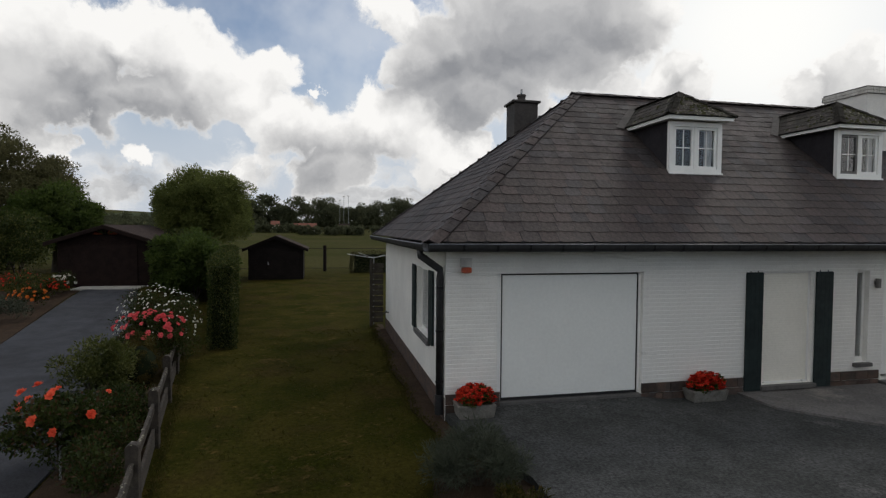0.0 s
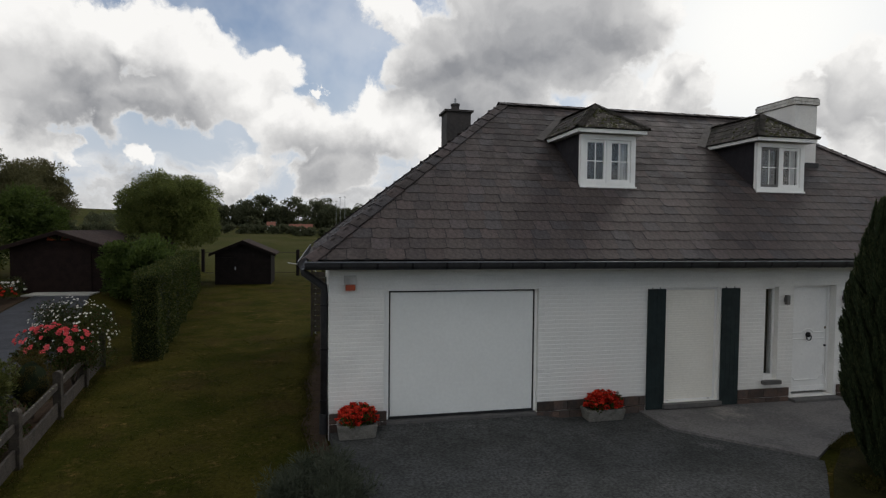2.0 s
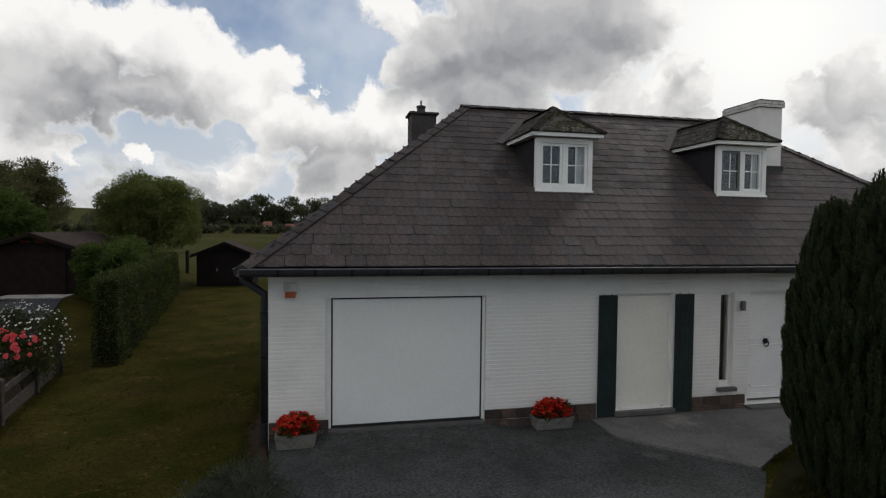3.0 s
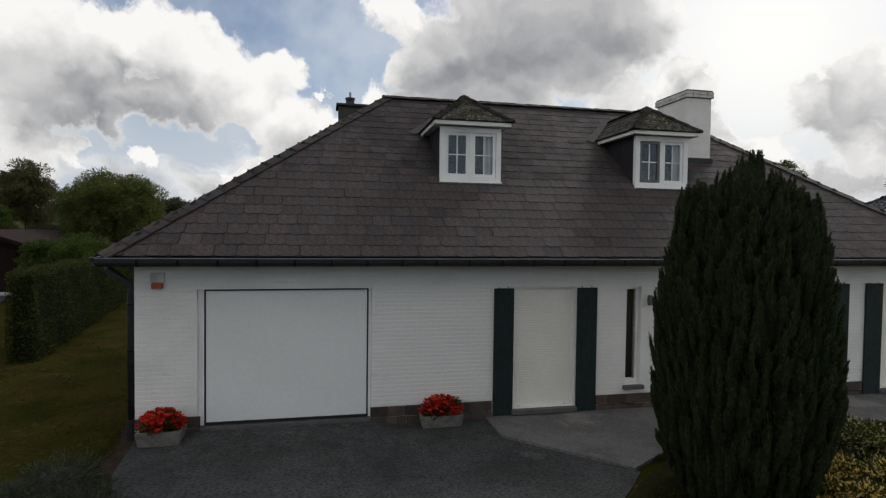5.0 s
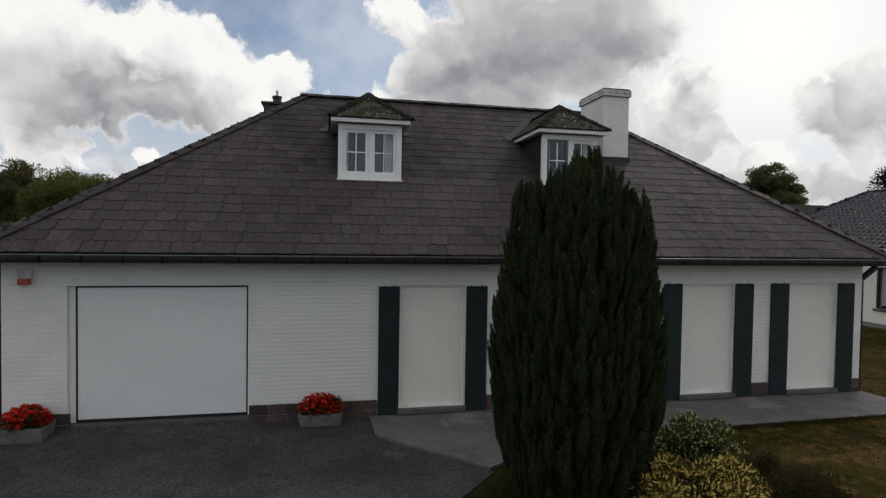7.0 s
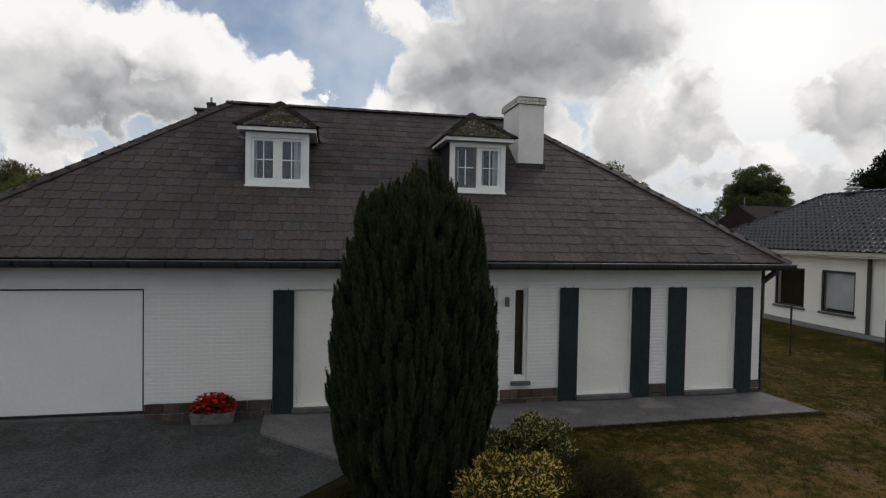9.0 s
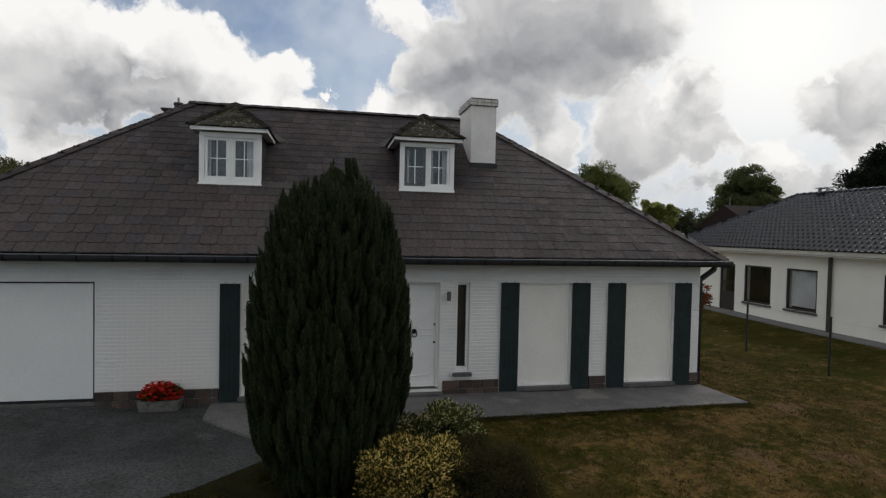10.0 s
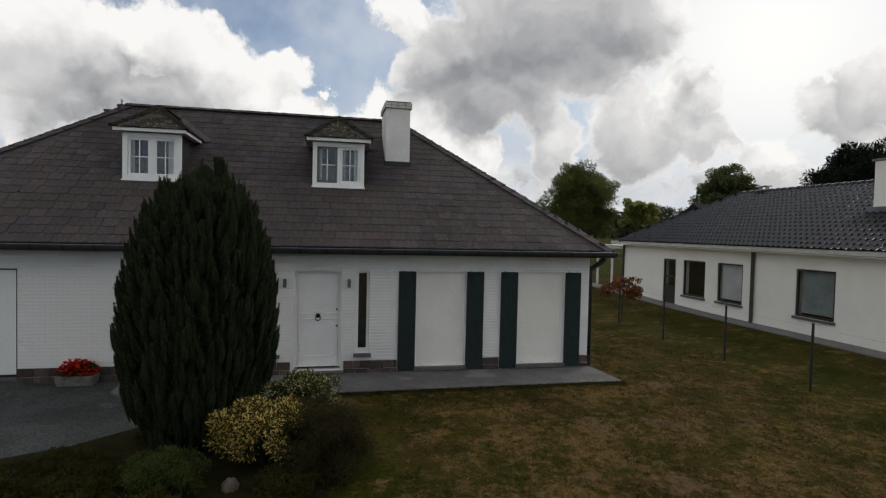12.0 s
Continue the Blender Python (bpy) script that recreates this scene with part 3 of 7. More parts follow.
def trunk_mesh(base, height, r, rng, limbs=6, spread=1.0, top=0.75):
    bm = bmesh.new()
    x, y, z = base
    pts = [(x + rng.normal() * 0.03 * height * i / 5, y + rng.normal() * 0.03 * height * i / 5, z + height * i / 5) for i in range(6)]
    tube(bm, pts, [r * (1.25 if i == 0 else 1 - 0.14 * i) for i in range(6)], 9)
    for i in range(limbs):
        h = rng.uniform(0.35, top)
        a = rng.uniform(0, 2 * math.pi)
        p0 = Vector(pts[0]).lerp(Vector(pts[5]), h)
        p2 = p0 + Vector((math.cos(a), math.sin(a), rng.uniform(0.5, 1.1))) * spread * rng.uniform(0.7, 1.2)
        p1 = p0.lerp(p2, 0.5) + Vector((0, 0, -0.08 * spread))
        tube(bm, [p0, p1, p2], [r * 0.42, r * 0.28, r * 0.1], 6)
    return bm


def bush(name, label, at, radii, n, leaf, mat, seed, category="bush", count=26, size=None, low=-0.5, group="", stems=True, blossoms=None, droop=0.0, core=0.0):
    """A shrub: a few stems in a clumpy crown; blossoms are given as (material, part name, count, petal size, upper share)."""
    rng = np.random.default_rng(seed)
    t = thing(name, label, category, at, group)
    x, y, z = at
    c = (x, y, z + radii[2])
    part("crown", crown(c, radii, count, size or 0.42 * min(radii), n, leaf, rng, droop, low), mat, t)
    # a solid body behind the leaves, coloured dark as shaded depth
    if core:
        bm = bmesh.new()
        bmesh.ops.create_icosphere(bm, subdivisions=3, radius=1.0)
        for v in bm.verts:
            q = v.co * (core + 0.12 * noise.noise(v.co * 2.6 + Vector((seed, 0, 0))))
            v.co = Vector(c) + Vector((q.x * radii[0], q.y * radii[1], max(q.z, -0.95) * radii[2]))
        part("inner_growth", bm, "core_shade", t, "solid core coloured dark for the shade between leaves", True)
    if stems:
        bm = bmesh.new()
        for i in range(5):
            a = 2 * math.pi * i / 5 + rng.uniform(0, 1)
            e = Vector((x + math.cos(a) * radii[0] * 0.5, y + math.sin(a) * radii[1] * 0.5, z + radii[2] * 1.3))
            tube(bm, [(x, y, z - 0.05), Vector((x, y, z)).lerp(e, 0.5) + Vector((0, 0, 0.1)), e], [0.03, 0.02, 0.008], 5)
        part("stem", bm, "bark", t)
    for bl in blossoms or ():
        mt, nm, k, ps, up = bl
        d = unit(rng.normal(size=(k * 5, 3)) - np.array([0.15, 0.7, 0]))
        d = d[d[:, 2] > up][:k]
        p = np.asarray(c) + d * np.asarray(radii) * rng.uniform(0.92, 1.08, (len(d), 1))
        for j in range(len(p)):
            part(nm, rosette(p[j], d[j] + np.array([0, -0.2, 0.35]), ps * rng.uniform(0.75, 1.25), rng), mt, t)
    return t


def rosette(p, axis, r, rng, petals=14):
    """A full blossom of cupped petals in three rings."""
    w = unit(np.asarray(axis)[None])[0]
    a = unit(np.cross(w, [0.3, 0.2, 0.9])[None])[0]
    b = np.cross(w, a)
    vs, fs = [], []
    for i in range(petals):
        ring = i % 3
        t = 2.39996 * i
        out = a * math.cos(t) + b * math.sin(t)
        side = np.cross(w, out)
        ln = r * (0.45, 0.75, 1.0)[ring]
        up = r * (0.75, 0.55, 0.2)[ring]
        k = len(vs)
        vs += [p, p + out * ln * 0.6 + side * ln * 0.45 + w * up * 0.7, p + out * ln + w * up, p + out * ln * 0.6 - side * ln * 0.45 + w * up * 0.7]
        fs.append([k, k + 1, k + 2, k + 3])
    return np.array(vs), np.array(fs)


# ---- ground ----
def ease(x, a, b):
    t = np.clip((np.asarray(x, dtype=float) - a) / (b - a), 0, 1)
    return t * t * (3 - 2 * t)


def ground_z(x, y):
    """Height of the lawn, the beds and the fields."""
    x, y = np.asarray(x, dtype=float), np.asarray(y, dtype=float)
    z = -0.17 + 0.0 * x
    z = z + 0.12 * ease(x, 6.7, 7.4) * (1 - ease(x, 16.5, 20.5)) * ease(y, 1.0, 6.5) * (1 - ease(y, 9, 12))
    z = z - 0.10 * ease(x, 17, 21) * (1 - ease(y, 14, 24)) - 0.08 * ease(x, 10, 14) * (1 - ease(y, 0, 6))
    z = z + 0.20 * ease(x, 23.5, 26)
    z = z + 0.55 * ease(-x, 4.5, 6.5) * ease(y, 13, 24)
    z = z + 0.20 * ease(y, 18, 30)
    z = z + 3.2 * ease(y, 60, 320) + 6.0 * ease(y, 320, 900) + 14 * ease(-x, 60, 260) * ease(y, 150, 420)
    return z


def sheet(xs, ys, fz):
    gx, gy = np.meshgrid(xs, ys, indexing="ij")
    v = np.stack([gx, gy, fz(gx, gy)], axis=-1).reshape(-1, 3)
    n, m = len(xs), len(ys)
    i, j = np.meshgrid(np.arange(n - 1), np.arange(m - 1), indexing="ij")
    a = (i * m + j).ravel()
    return v, np.stack([a, a + m, a + m + 1, a + 1], axis=1)


def ramp(near, step_, far):
    out = list(np.arange(near[0], near[1], step_))
    w, d = out[-1], step_
    while w < far:
        d *= 1.25
        w += d
        out.append(w)
    lo, d = out[0], step_
    left = []
    while lo > -far:
        d *= 1.25
        lo -= d
        left.append(lo)
    return np.array(left[::-1] + out)


g = part("ground", sheet(ramp((-16, 34), 0.4, 2600), ramp((-8, 40), 0.4, 2600), ground_z), "grass", smooth=True)
tagged(g, "mown lawn with straw-coloured dry patches, fields behind", "ground", kind="structure")


def slab(name, pts, z0, z1, mat, label, category, bevel=0.0):
    bm = prism(bmesh.new(), pts, z0, z1, "z")
    bmesh.ops.subdivide_edges(bm, edges=bm.edges[:], cuts=2)
    return tagged(part(name, bm, mat), label, category, kind="structure")


slab("driveway", [(2.05, 8.46), (2.15, 7.2), (2.55, 6.0), (2.5, -8.0), (6.6, -8.0), (6.9, 2.0), (7.0, 4.55), (7.9, 5.0), (8.65, 5.75), (8.92, 6.05),
                  (7.48, 7.55), (7.45, 8.46)], -0.6, -0.035, "asphalt", "grey gravelly asphalt driveway in front of the garage", "driveway")
slab("pavement", [(7.458, 8.46), (7.488, 7.56), (8.88, 6.11), (9.35, 6.40), (10.2, 6.85), (11.2, 6.98), (17.58, 7.14), (17.44, 8.46)], -0.5, 0.0, "paving",
     "grey concrete path along the front of the house", "path")
slab("threshold", [(2.905, 8.70), (2.905, 8.455), (5.535, 8.455), (5.535, 8.70)], -0.3, 0.0745, "sill", "low concrete sill at the garage door", "threshold")
bm = bmesh.new()
top = [[bm.verts.new((x, y, -0.040 + rise * share)) for y, share in ((8.452, 1.0), (8.25, 0.92), (7.95, 0.45), (7.5, 0.0))]
       for x, rise in ((2.45, 0.0), (2.85, 0.070), (5.56, 0.070), (6.0, 0.0))]
for a, b in zip(top, top[1:]):
    for q in range(3):
        bm.faces.new((a[q], a[q + 1], b[q + 1], b[q]))
edge = bmesh.ops.extrude_face_region(bm, geom=bm.faces[:])
for v in edge["geom"]:
    if isinstance(v, bmesh.types.BMVert):
        v.co.z = -0.2
bmesh.ops.recalc_face_normals(bm, faces=bm.faces)
tagged(part("garage_ramp", bm, "asphalt"), "low asphalt ramp before the garage door", "ramp", kind="structure")


def draped(name, outline, lift, mat, label, category, step_=0.35):
    """A strip of soil or asphalt that follows the ground."""
    xs = [p[0] for p in outline]
    ys = [p[1] for p in outline]
    bm = bmesh.new()
    vs = [bm.verts.new((p[0], p[1], 0)) for p in outline]
    bm.faces.new(vs)
    for ax, lo, hi in ((Vector((1, 0, 0)), min(xs), max(xs)), (Vector((0, 1, 0)), min(ys), max(ys))):
        t = lo + step_
        while t < hi:
            bmesh.ops.bisect_plane(bm, geom=bm.verts[:] + bm.edges[:] + bm.faces[:], plane_co=ax * t, plane_no=ax)
            t += step_
    for v in bm.verts:
        v.co.z = float(ground_z(v.co.x, v.co.y)) + lift + 0.012 * noise.noise(Vector((v.co.x * 2.1, v.co.y * 2.1, 0.0)))
    r = bmesh.ops.extrude_face_region(bm, geom=bm.faces[:])
    for v in r["geom"]:
        if isinstance(v, bmesh.types.BMVert):
            v.co.z -= 0.12
    bmesh.ops.recalc_face_normals(bm, faces=bm.faces)
    return tagged(part(name, bm, mat, smooth=False), label, category, kind="structure")


def fence_x(y):
    return -1.833 - 0.170 * (y - 6.1)


draped("side_drive", [(-2.3, -8.0), (-6.0, -8.0), (-6.3, 2.0), (-6.9, 10.0), (-8.05, 17.7), (-8.80, 23.6), (-6.9, 23.6), (-4.30, 14.0), (-3.25, 8.0)], 0.035, "asphalt_blue",
       "blue-grey asphalt drive leading to the brown garage", "driveway", 0.8)
draped("soil_bed", [(-2.25, -8.0), (-3.20, 8.0), (-4.25, 14.0), (fence_x(14.0) - 0.05, 14.0), (fence_x(-2.0) - 0.05, -2.0)], 0.03, "soil", "dark soil bed under roses beside the fence", "flower bed")
draped("house_soil", [(1.78, 8.0), (1.58, 9.1), (1.68, 10.4), (1.55, 11.8), (1.70, 13.6), (1.62, 15.5), (1.7, 17.5), (2.0, 17.5), (2.0, 8.47), (2.1, 7.6), (2.2, 6.9), (1.75, 7.1)], 0.03, "soil", "bare soil strip along the side wall", "soil")
draped("front_soil", [(1.25, 5.7), (1.5, 6.6), (2.3, 6.9), (2.56, 6.0), (2.5, -8.0), (1.5, -8.0), (1.25, 3.0), (1.05, 4.6)], 0.04, "soil", "bare soil round the lavender", "soil")
draped("shrub_bed", [(7.02, 4.5), (7.9, 4.95), (8.7, 5.7), (9.5, 6.3), (10.2, 6.4), (11.1, 5.6), (11.6, 4.6), (11.55, 3.5), (11.15, 2.9), (10.3, 2.2), (8.8, 1.7), (7.0, 1.5)], 0.05, "bed_cover",
       "dark planting bed round the conifer", "flower bed")
draped("far_bed", [(-7.35, 13.0), (-8.10, 17.7), (-8.86, 23.35), (-12.5, 23.35), (-11.5, 13.0)], 0.03, "soil", "soil bed with orange flowers beside the drive", "flower bed", 0.9)
draped("neighbour_path", [(26.0, 3.0), (26.0, 27.0), (26.95, 27.0), (26.95, 3.0)], 0.03, "path_grey", "grey path along the neighbouring bungalow", "path", 0.9)


# ---- the house ----
X0, X1, Y0, Y1 = 2.03, 17.40, 8.47, 16.78
EX0, EX1, EY0, EY1, EZ = 1.69, 17.78, 8.10, 17.14, 2.72
RX0, RX1, RY, RZ = 6.21, 13.26, 12.62, 6.27
SLOPE = (RZ - EZ) / (RY - EY0)
TOP = 2.60
house = thing("house", "low white-painted brick house with a hipped slate roof and two dormers", "house", ((X0 + X1) / 2, Y0, 0))

GARAGE = (2.90, 5.54, 0.07, 2.20)
WINDOWS = [(7.95, 9.08, 0.10, 2.19), (13.29, 14.41, 0.10, 2.20), (15.64, 16.77, 0.10, 2.21)]
DOOR = (10.70, 11.67, 0.06, 2.20)
SLITS = [(10.07, 10.36, 0.42, 2.18), (11.99, 12.27, 0.42, 2.20)]
HOLES = [GARAGE, DOOR, *WINDOWS, *SLITS]


def in_hole(x, z):
    return any(a < x < b and c < z < d for a, b, c, d in HOLES)


wall_front = part("wall_front", grid_wall(bmesh.new(), [X0, X1] + [v for h in HOLES for v in h[:2]], [-0.3, TOP] + [v for h in HOLES for v in h[2:]],
                                          in_hole, Y0, Y0 + 0.30), "white_wall", house, "white-painted brick front wall")
SIDE_WIN = (9.75, 11.15, 0.88, 2.16)


def in_side(y, z):
    a, b, c, d = SIDE_WIN
    return a < y < b and c < z < d


bm = grid_wall(bmesh.new(), [Y0 + 0.30, Y1, SIDE_WIN[0], SIDE_WIN[1]], [-0.3, TOP, SIDE_WIN[2], SIDE_WIN[3]], in_side, -X0 - 0.30, -X0)
for v in bm.verts:
    v.co = (-v.co.y, v.co.x, v.co.z)
bmesh.ops.recalc_face_normals(bm, faces=bm.faces)
wall_west = part("wall_west", bm, "white_wall", house, "white-painted brick side wall")
part("wall_east", boxed(X1 - 0.30, X1, Y0 + 0.30, Y1, -0.3, TOP), "white_wall", house)
part("wall_back", boxed(X0 + 0.30, X1 - 0.30, Y1 - 0.30, Y1, -0.3, TOP), "white_wall", house)
part("soffit", boxed(EX0 + 0.04, EX1 - 0.04, EY0 + 0.04, EY1 - 0.04, TOP + 0.002, TOP + 0.04), "soffit", house, "dark-stained boarded soffit")
part("floor", boxed(X0 + 0.30, X1 - 0.30, Y0 + 0.30, Y1 - 0.30, -0.2, 0.05), "unlit_dark", house)

# roof deck below the slates
bm = bmesh.new()
c = [bm.verts.new(p) for p in ((EX0, EY0, EZ), (EX1, EY0, EZ), (EX1, EY1, EZ), (EX0, EY1, EZ))]
r = [bm.verts.new(p) for p in ((RX0, RY, RZ), (RX1, RY, RZ))]
for f in ((c[0], c[1], r[1], r[0]), (c[1], c[2], r[1]), (c[2], c[3], r[0], r[1]), (c[3], c[0], r[0]), (c[3], c[2], c[1], c[0])):
    bm.faces.new(f)
roof = part("roof", bm, "under", house, "hipped roof of worn brown-grey slates")

# ---- slates ----
PITCH, WIDE = 0.2615, 0.305
CA, SA = math.cos(math.atan(SLOPE)), math.sin(math.atan(SLOPE))


def slate_shape(w, e, cut=0.048):
    """Outline of one slate: u across, s up the slope; the lower corners are cut."""
    return [(cut, 0.0), (w - cut, 0.0), (w - 0.0055, cut * 0.72), (w - 0.0045, e + 0.03), (0.0045, e + 0.03), (0.0055, cut * 0.72)]


def slate_solid(w, e, lift0=0.0115, lift1=0.004, thick=0.006):
    """Vertices and faces of a slate in its slope's own frame (u, s, height)."""
    o = slate_shape(w, e)
    top = [(u, s, lift0 + (lift1 - lift0) * s / (e + 0.03)) for u, s in o]
    low = [(u, s, h - thick) for u, s, h in top]
    n = len(o)
    faces = [tuple(range(n))] + [(i, i + n, (i + 1) % n + n, (i + 1) % n) for i in (5, 0, 1, 2)]
    return top + low, faces


class Slope:
    """A roof plane: eave corner, direction along the eave, and the trims by the hips."""

    def __init__(self, corner, along, inward, length, hip0, hip1):
        self.o, self.u = Vector(corner), Vector(along)
        self.s = Vector(inward) * CA + Vector((0, 0, SA))
        self.n = self.u.cross(self.s)
        if self.n.z < 0:
            self.n = -self.n
        self.length, self.hip0, self.hip1 = length, hip0, hip1

    def at(self, u, s, h=0.0):
        return self.o + self.u * u + self.s * s + self.n * h

    def matrix(self, u, s):
        p = self.at(u, s)
        return Matrix(((self.u.x, self.s.x, self.n.x, p.x), (self.u.y, self.s.y, self.n.y, p.y), (self.u.z, self.s.z, self.n.z, p.z), (0, 0, 0, 1)))


ROWS_UP = 22
front_slope = Slope((EX0, EY0, EZ), (1, 0, 0), (0, 1, 0), EX1 - EX0, CA, CA)
left_slope = Slope((EX0, EY1, EZ), (0, -1, 0), (1, 0, 0), EY1 - EY0, CA, CA)
right_slope = Slope((EX1, EY0, EZ), (0, 1, 0), (-1, 0, 0), EY1 - EY0, CA, CA)
back_slope = Slope((EX1, EY1, EZ), (-1, 0, 0), (0, -1, 0), EX1 - EX0, CA, CA)
rng = np.random.default_rng(4)
slate_single = bpy.data.meshes.new("slate")
sv, sf = slate_solid(WIDE, PITCH)
slate_single.from_pydata(sv, [], sf)
slate_single.materials.append(M["slate"])
near_slates, rest_v, rest_f = [], [], []
for which, sl in enumerate((front_slope, left_slope, right_slope, back_slope)):
    for i in range(ROWS_UP):
        s0 = i * PITCH
        a, b = (s0 + PITCH * 0.5) * sl.hip0, sl.length - (s0 + PITCH * 0.5) * sl.hip1
        u = a - WIDE * (0.5 if i % 2 else 0.0) - (rng.random() * 0.12)
        while u < b:
            w = WIDE
            lo, hi = max(u, a - 0.01), min(u + w, b + 0.01)
            if hi - lo > 0.05:
                whole = hi - lo > w - 0.001
                p = sl.at(lo, s0)
                ds, dh, du = rng.normal() * 0.005, abs(rng.normal()) * 0.0025, rng.normal() * 0.005
                if which == 0 and whole and i < 9 and 2.4 < p.x < 13.2:
                    near_slates.append(sl.matrix(lo + du, s0 + ds) @ Matrix.Translation((0, 0, dh)) @ Matrix.Rotation(rng.normal() * 0.008, 4, "Z"))
                else:
                    vv, ff = slate_solid(hi - lo, PITCH)
                    k = len(rest_v)
                    rest_v += [tuple(sl.at(lo + q[0], s0 + ds + q[1], dh + q[2])) for q in vv]
                    rest_f += [tuple(k + j for j in f) for f in ff]
            u += w
me = bpy.data.meshes.new("slating")
me.from_pydata(rest_v, [], rest_f)
me.materials.append(M["slate_many"])
tagged(adopt(new("slating", me), roof), kind="stuff")

# hip and ridge caps, each a bent slate overlapping the next
cap_mesh = bpy.data.meshes.new("ridge_cap")
w, ln, th = 0.165, 0.40, 0.014
cv = []
for q, lift in ((0.0, 0.027), (ln, 0.013)):
    cv += [(q, -w, lift - 0.062), (q, 0, lift + 0.012), (q, w, lift - 0.062), (q, -w, lift - 0.062 - th), (q, 0, lift + 0.012 - th), (q, w, lift - 0.062 - th)]
cap_mesh.from_pydata(cv, [], [(0, 1, 7, 6), (1, 2, 8, 7), (0, 3, 4, 1), (1, 4, 5, 2), (0, 6, 9, 3), (2, 5, 11, 8), (6, 7, 10, 9), (7, 8, 11, 10)])
cap_mesh.materials.append(M["slate"])


def caps(p0, p1, step_=0.36, name="ridge_cap", trim=0.0, lift=0.006):
    p0, p1 = Vector(p0), Vector(p1)
    d = (p1 - p0).normalized()
    side = Vector((0, 0, 1)).cross(d).normalized()
    up = d.cross(side)
    for i in range(int(((p1 - p0).length - trim) / step_) + 1):
        p = p0 + d * (i * step_) + up * (lift + random.uniform(0, 0.008))
        ob = new(name, cap_mesh)
        adopt(ob, roof)
        ob.matrix_basis = Matrix(((d.x, side.x, up.x, p.x), (d.y, side.y, up.y, p.y), (d.z, side.z, up.z, p.z), (0, 0, 0, 1))) @ Matrix.Rotation(random.uniform(-0.03, 0.03), 4, "X")


caps((EX0, EY0, EZ), (RX0, RY, RZ), name="hip_cap", trim=0.36)
caps((EX1, EY0, EZ), (RX1, RY, RZ), name="hip_cap", trim=0.36)
caps((EX0, EY1, EZ), (RX0, RY, RZ), name="hip_cap", trim=0.36)
caps((EX1, EY1, EZ), (RX1, RY, RZ), name="hip_cap", trim=0.36)
caps((RX0 - 0.12, RY, RZ), (RX1, RY, RZ), trim=0.3, lift=-0.006)

# ---- gutters and downpipes ----


def gutter(name, p0, p1, out):
    """A half-round gutter from p0 to p1, its open side up, with a bead on the outer lip."""
    p0, p1, out = Vector(p0), Vector(p1), Vector(out)
    prof = [(0.0, 0.0)] + [(0.065 - 0.065 * math.cos(a), -0.03 - 0.085 * math.sin(a)) for a in np.linspace(0, math.pi, 9)] + [(0.13, 0.005)]
    bm = bmesh.new()
    inner = [(q * 0.9 + 0.006, h + 0.006) for q, h in prof]
    ring = prof + inner[::-1]
    rings = []
    for p in (p0, p1):
        rings.append([bm.verts.new(p + out * q + Vector((0, 0, h))) for q, h in ring])
    n = len(ring)
    for i in range(n):
        bm.faces.new((rings[0][i], rings[0][(i + 1) % n], rings[1][(i + 1) % n], rings[1][i]))
    bm.faces.new(rings[0])
    bm.faces.new(rings[1][::-1])
    bmesh.ops.recalc_face_normals(bm, faces=bm.faces)
    gt = part(name, bm, "zinc", house, "dark zinc gutter with iron brackets")
    part("bead", tube(bmesh.new(), [p0 + out * 0.133 + Vector((0, 0, 0.004)), p1 + out * 0.133 + Vector((0, 0, 0.004))], 0.011, 7), "zinc_edge", gt)
    n = int((p1 - p0).length / 0.53)
    d = (p1 - p0).normalized()
    for i in range(1, n):
        p = p0 + (p1 - p0) * (i / n)
        bm = bmesh.new()
        for (q0, h0), (q1, h1) in zip(prof[1:], prof[2:]):
            a, b = p + out * (q0 * 1.05 - 0.002) + Vector((0, 0, h0 - 0.004)), p + out * (q1 * 1.05 - 0.002) + Vector((0, 0, h1 - 0.004))
            f = [bm.verts.new(v) for v in (a - d * 0.016, a + d * 0.016, b + d * 0.016, b - d * 0.016)]
            bm.faces.new(f)
        bmesh.ops.solidify(bm, geom=bm.faces[:], thickness=0.006)
        part("bracket", bm, "iron", gt)
    return gt


GZ = EZ - 0.032
gutter("gutter", (EX0 - 0.02, EY0 + 0.015, GZ), (EX1 + 0.02, EY0 + 0.015, GZ), (0, -1, 0))
gutter("gutter", (EX0 + 0.015, EY1, GZ), (EX0 + 0.015, EY0 - 0.02, GZ), (-1, 0, 0))
gutter("gutter", (EX1 - 0.015, EY0 - 0.02, GZ), (EX1 - 0.015, EY1, GZ), (1, 0, 0))


def downpipe(x_out, x_in, y, label):
    t = part("downpipe", tube(bmesh.new(), [(x_out, y + 0.02, GZ - 0.10), (x_out, y + 0.02, GZ - 0.19), (x_in, y, GZ - 0.42), (x_in, y, GZ - 0.55), (x_in, y, 0.22)], 0.06, 14),
             "zinc", house, label, True)
    for z in (1.98, 1.28, 0.45):
        part("clip", tube(bmesh.new(), [(x_in, y, z - 0.015), (x_in, y, z + 0.015)], 0.067, 14), "iron", t)
    part("shoe", tube(bmesh.new(), [(x_in, y, 0.24), (x_in, y, -0.08)], 0.074, 14), "zinc", t, "cast shoe")


downpipe(EX0 - 0.05, X0 - 0.07, 8.57, "dark zinc downpipe with a swan neck at the corner")
downpipe(EX1 + 0.05, X1 + 0.07, 8.57, "dark zinc downpipe with a swan neck at the corner")

# ---- garage door ----
GA, GB = 3.012, 5.472
gd = part("garage_door", boxed(GA, GB, 8.56, 8.60, 0.125, 2.165, 0.004), "garage_white", house, "smooth white sectional garage door, closed")
bm = bmesh.new()
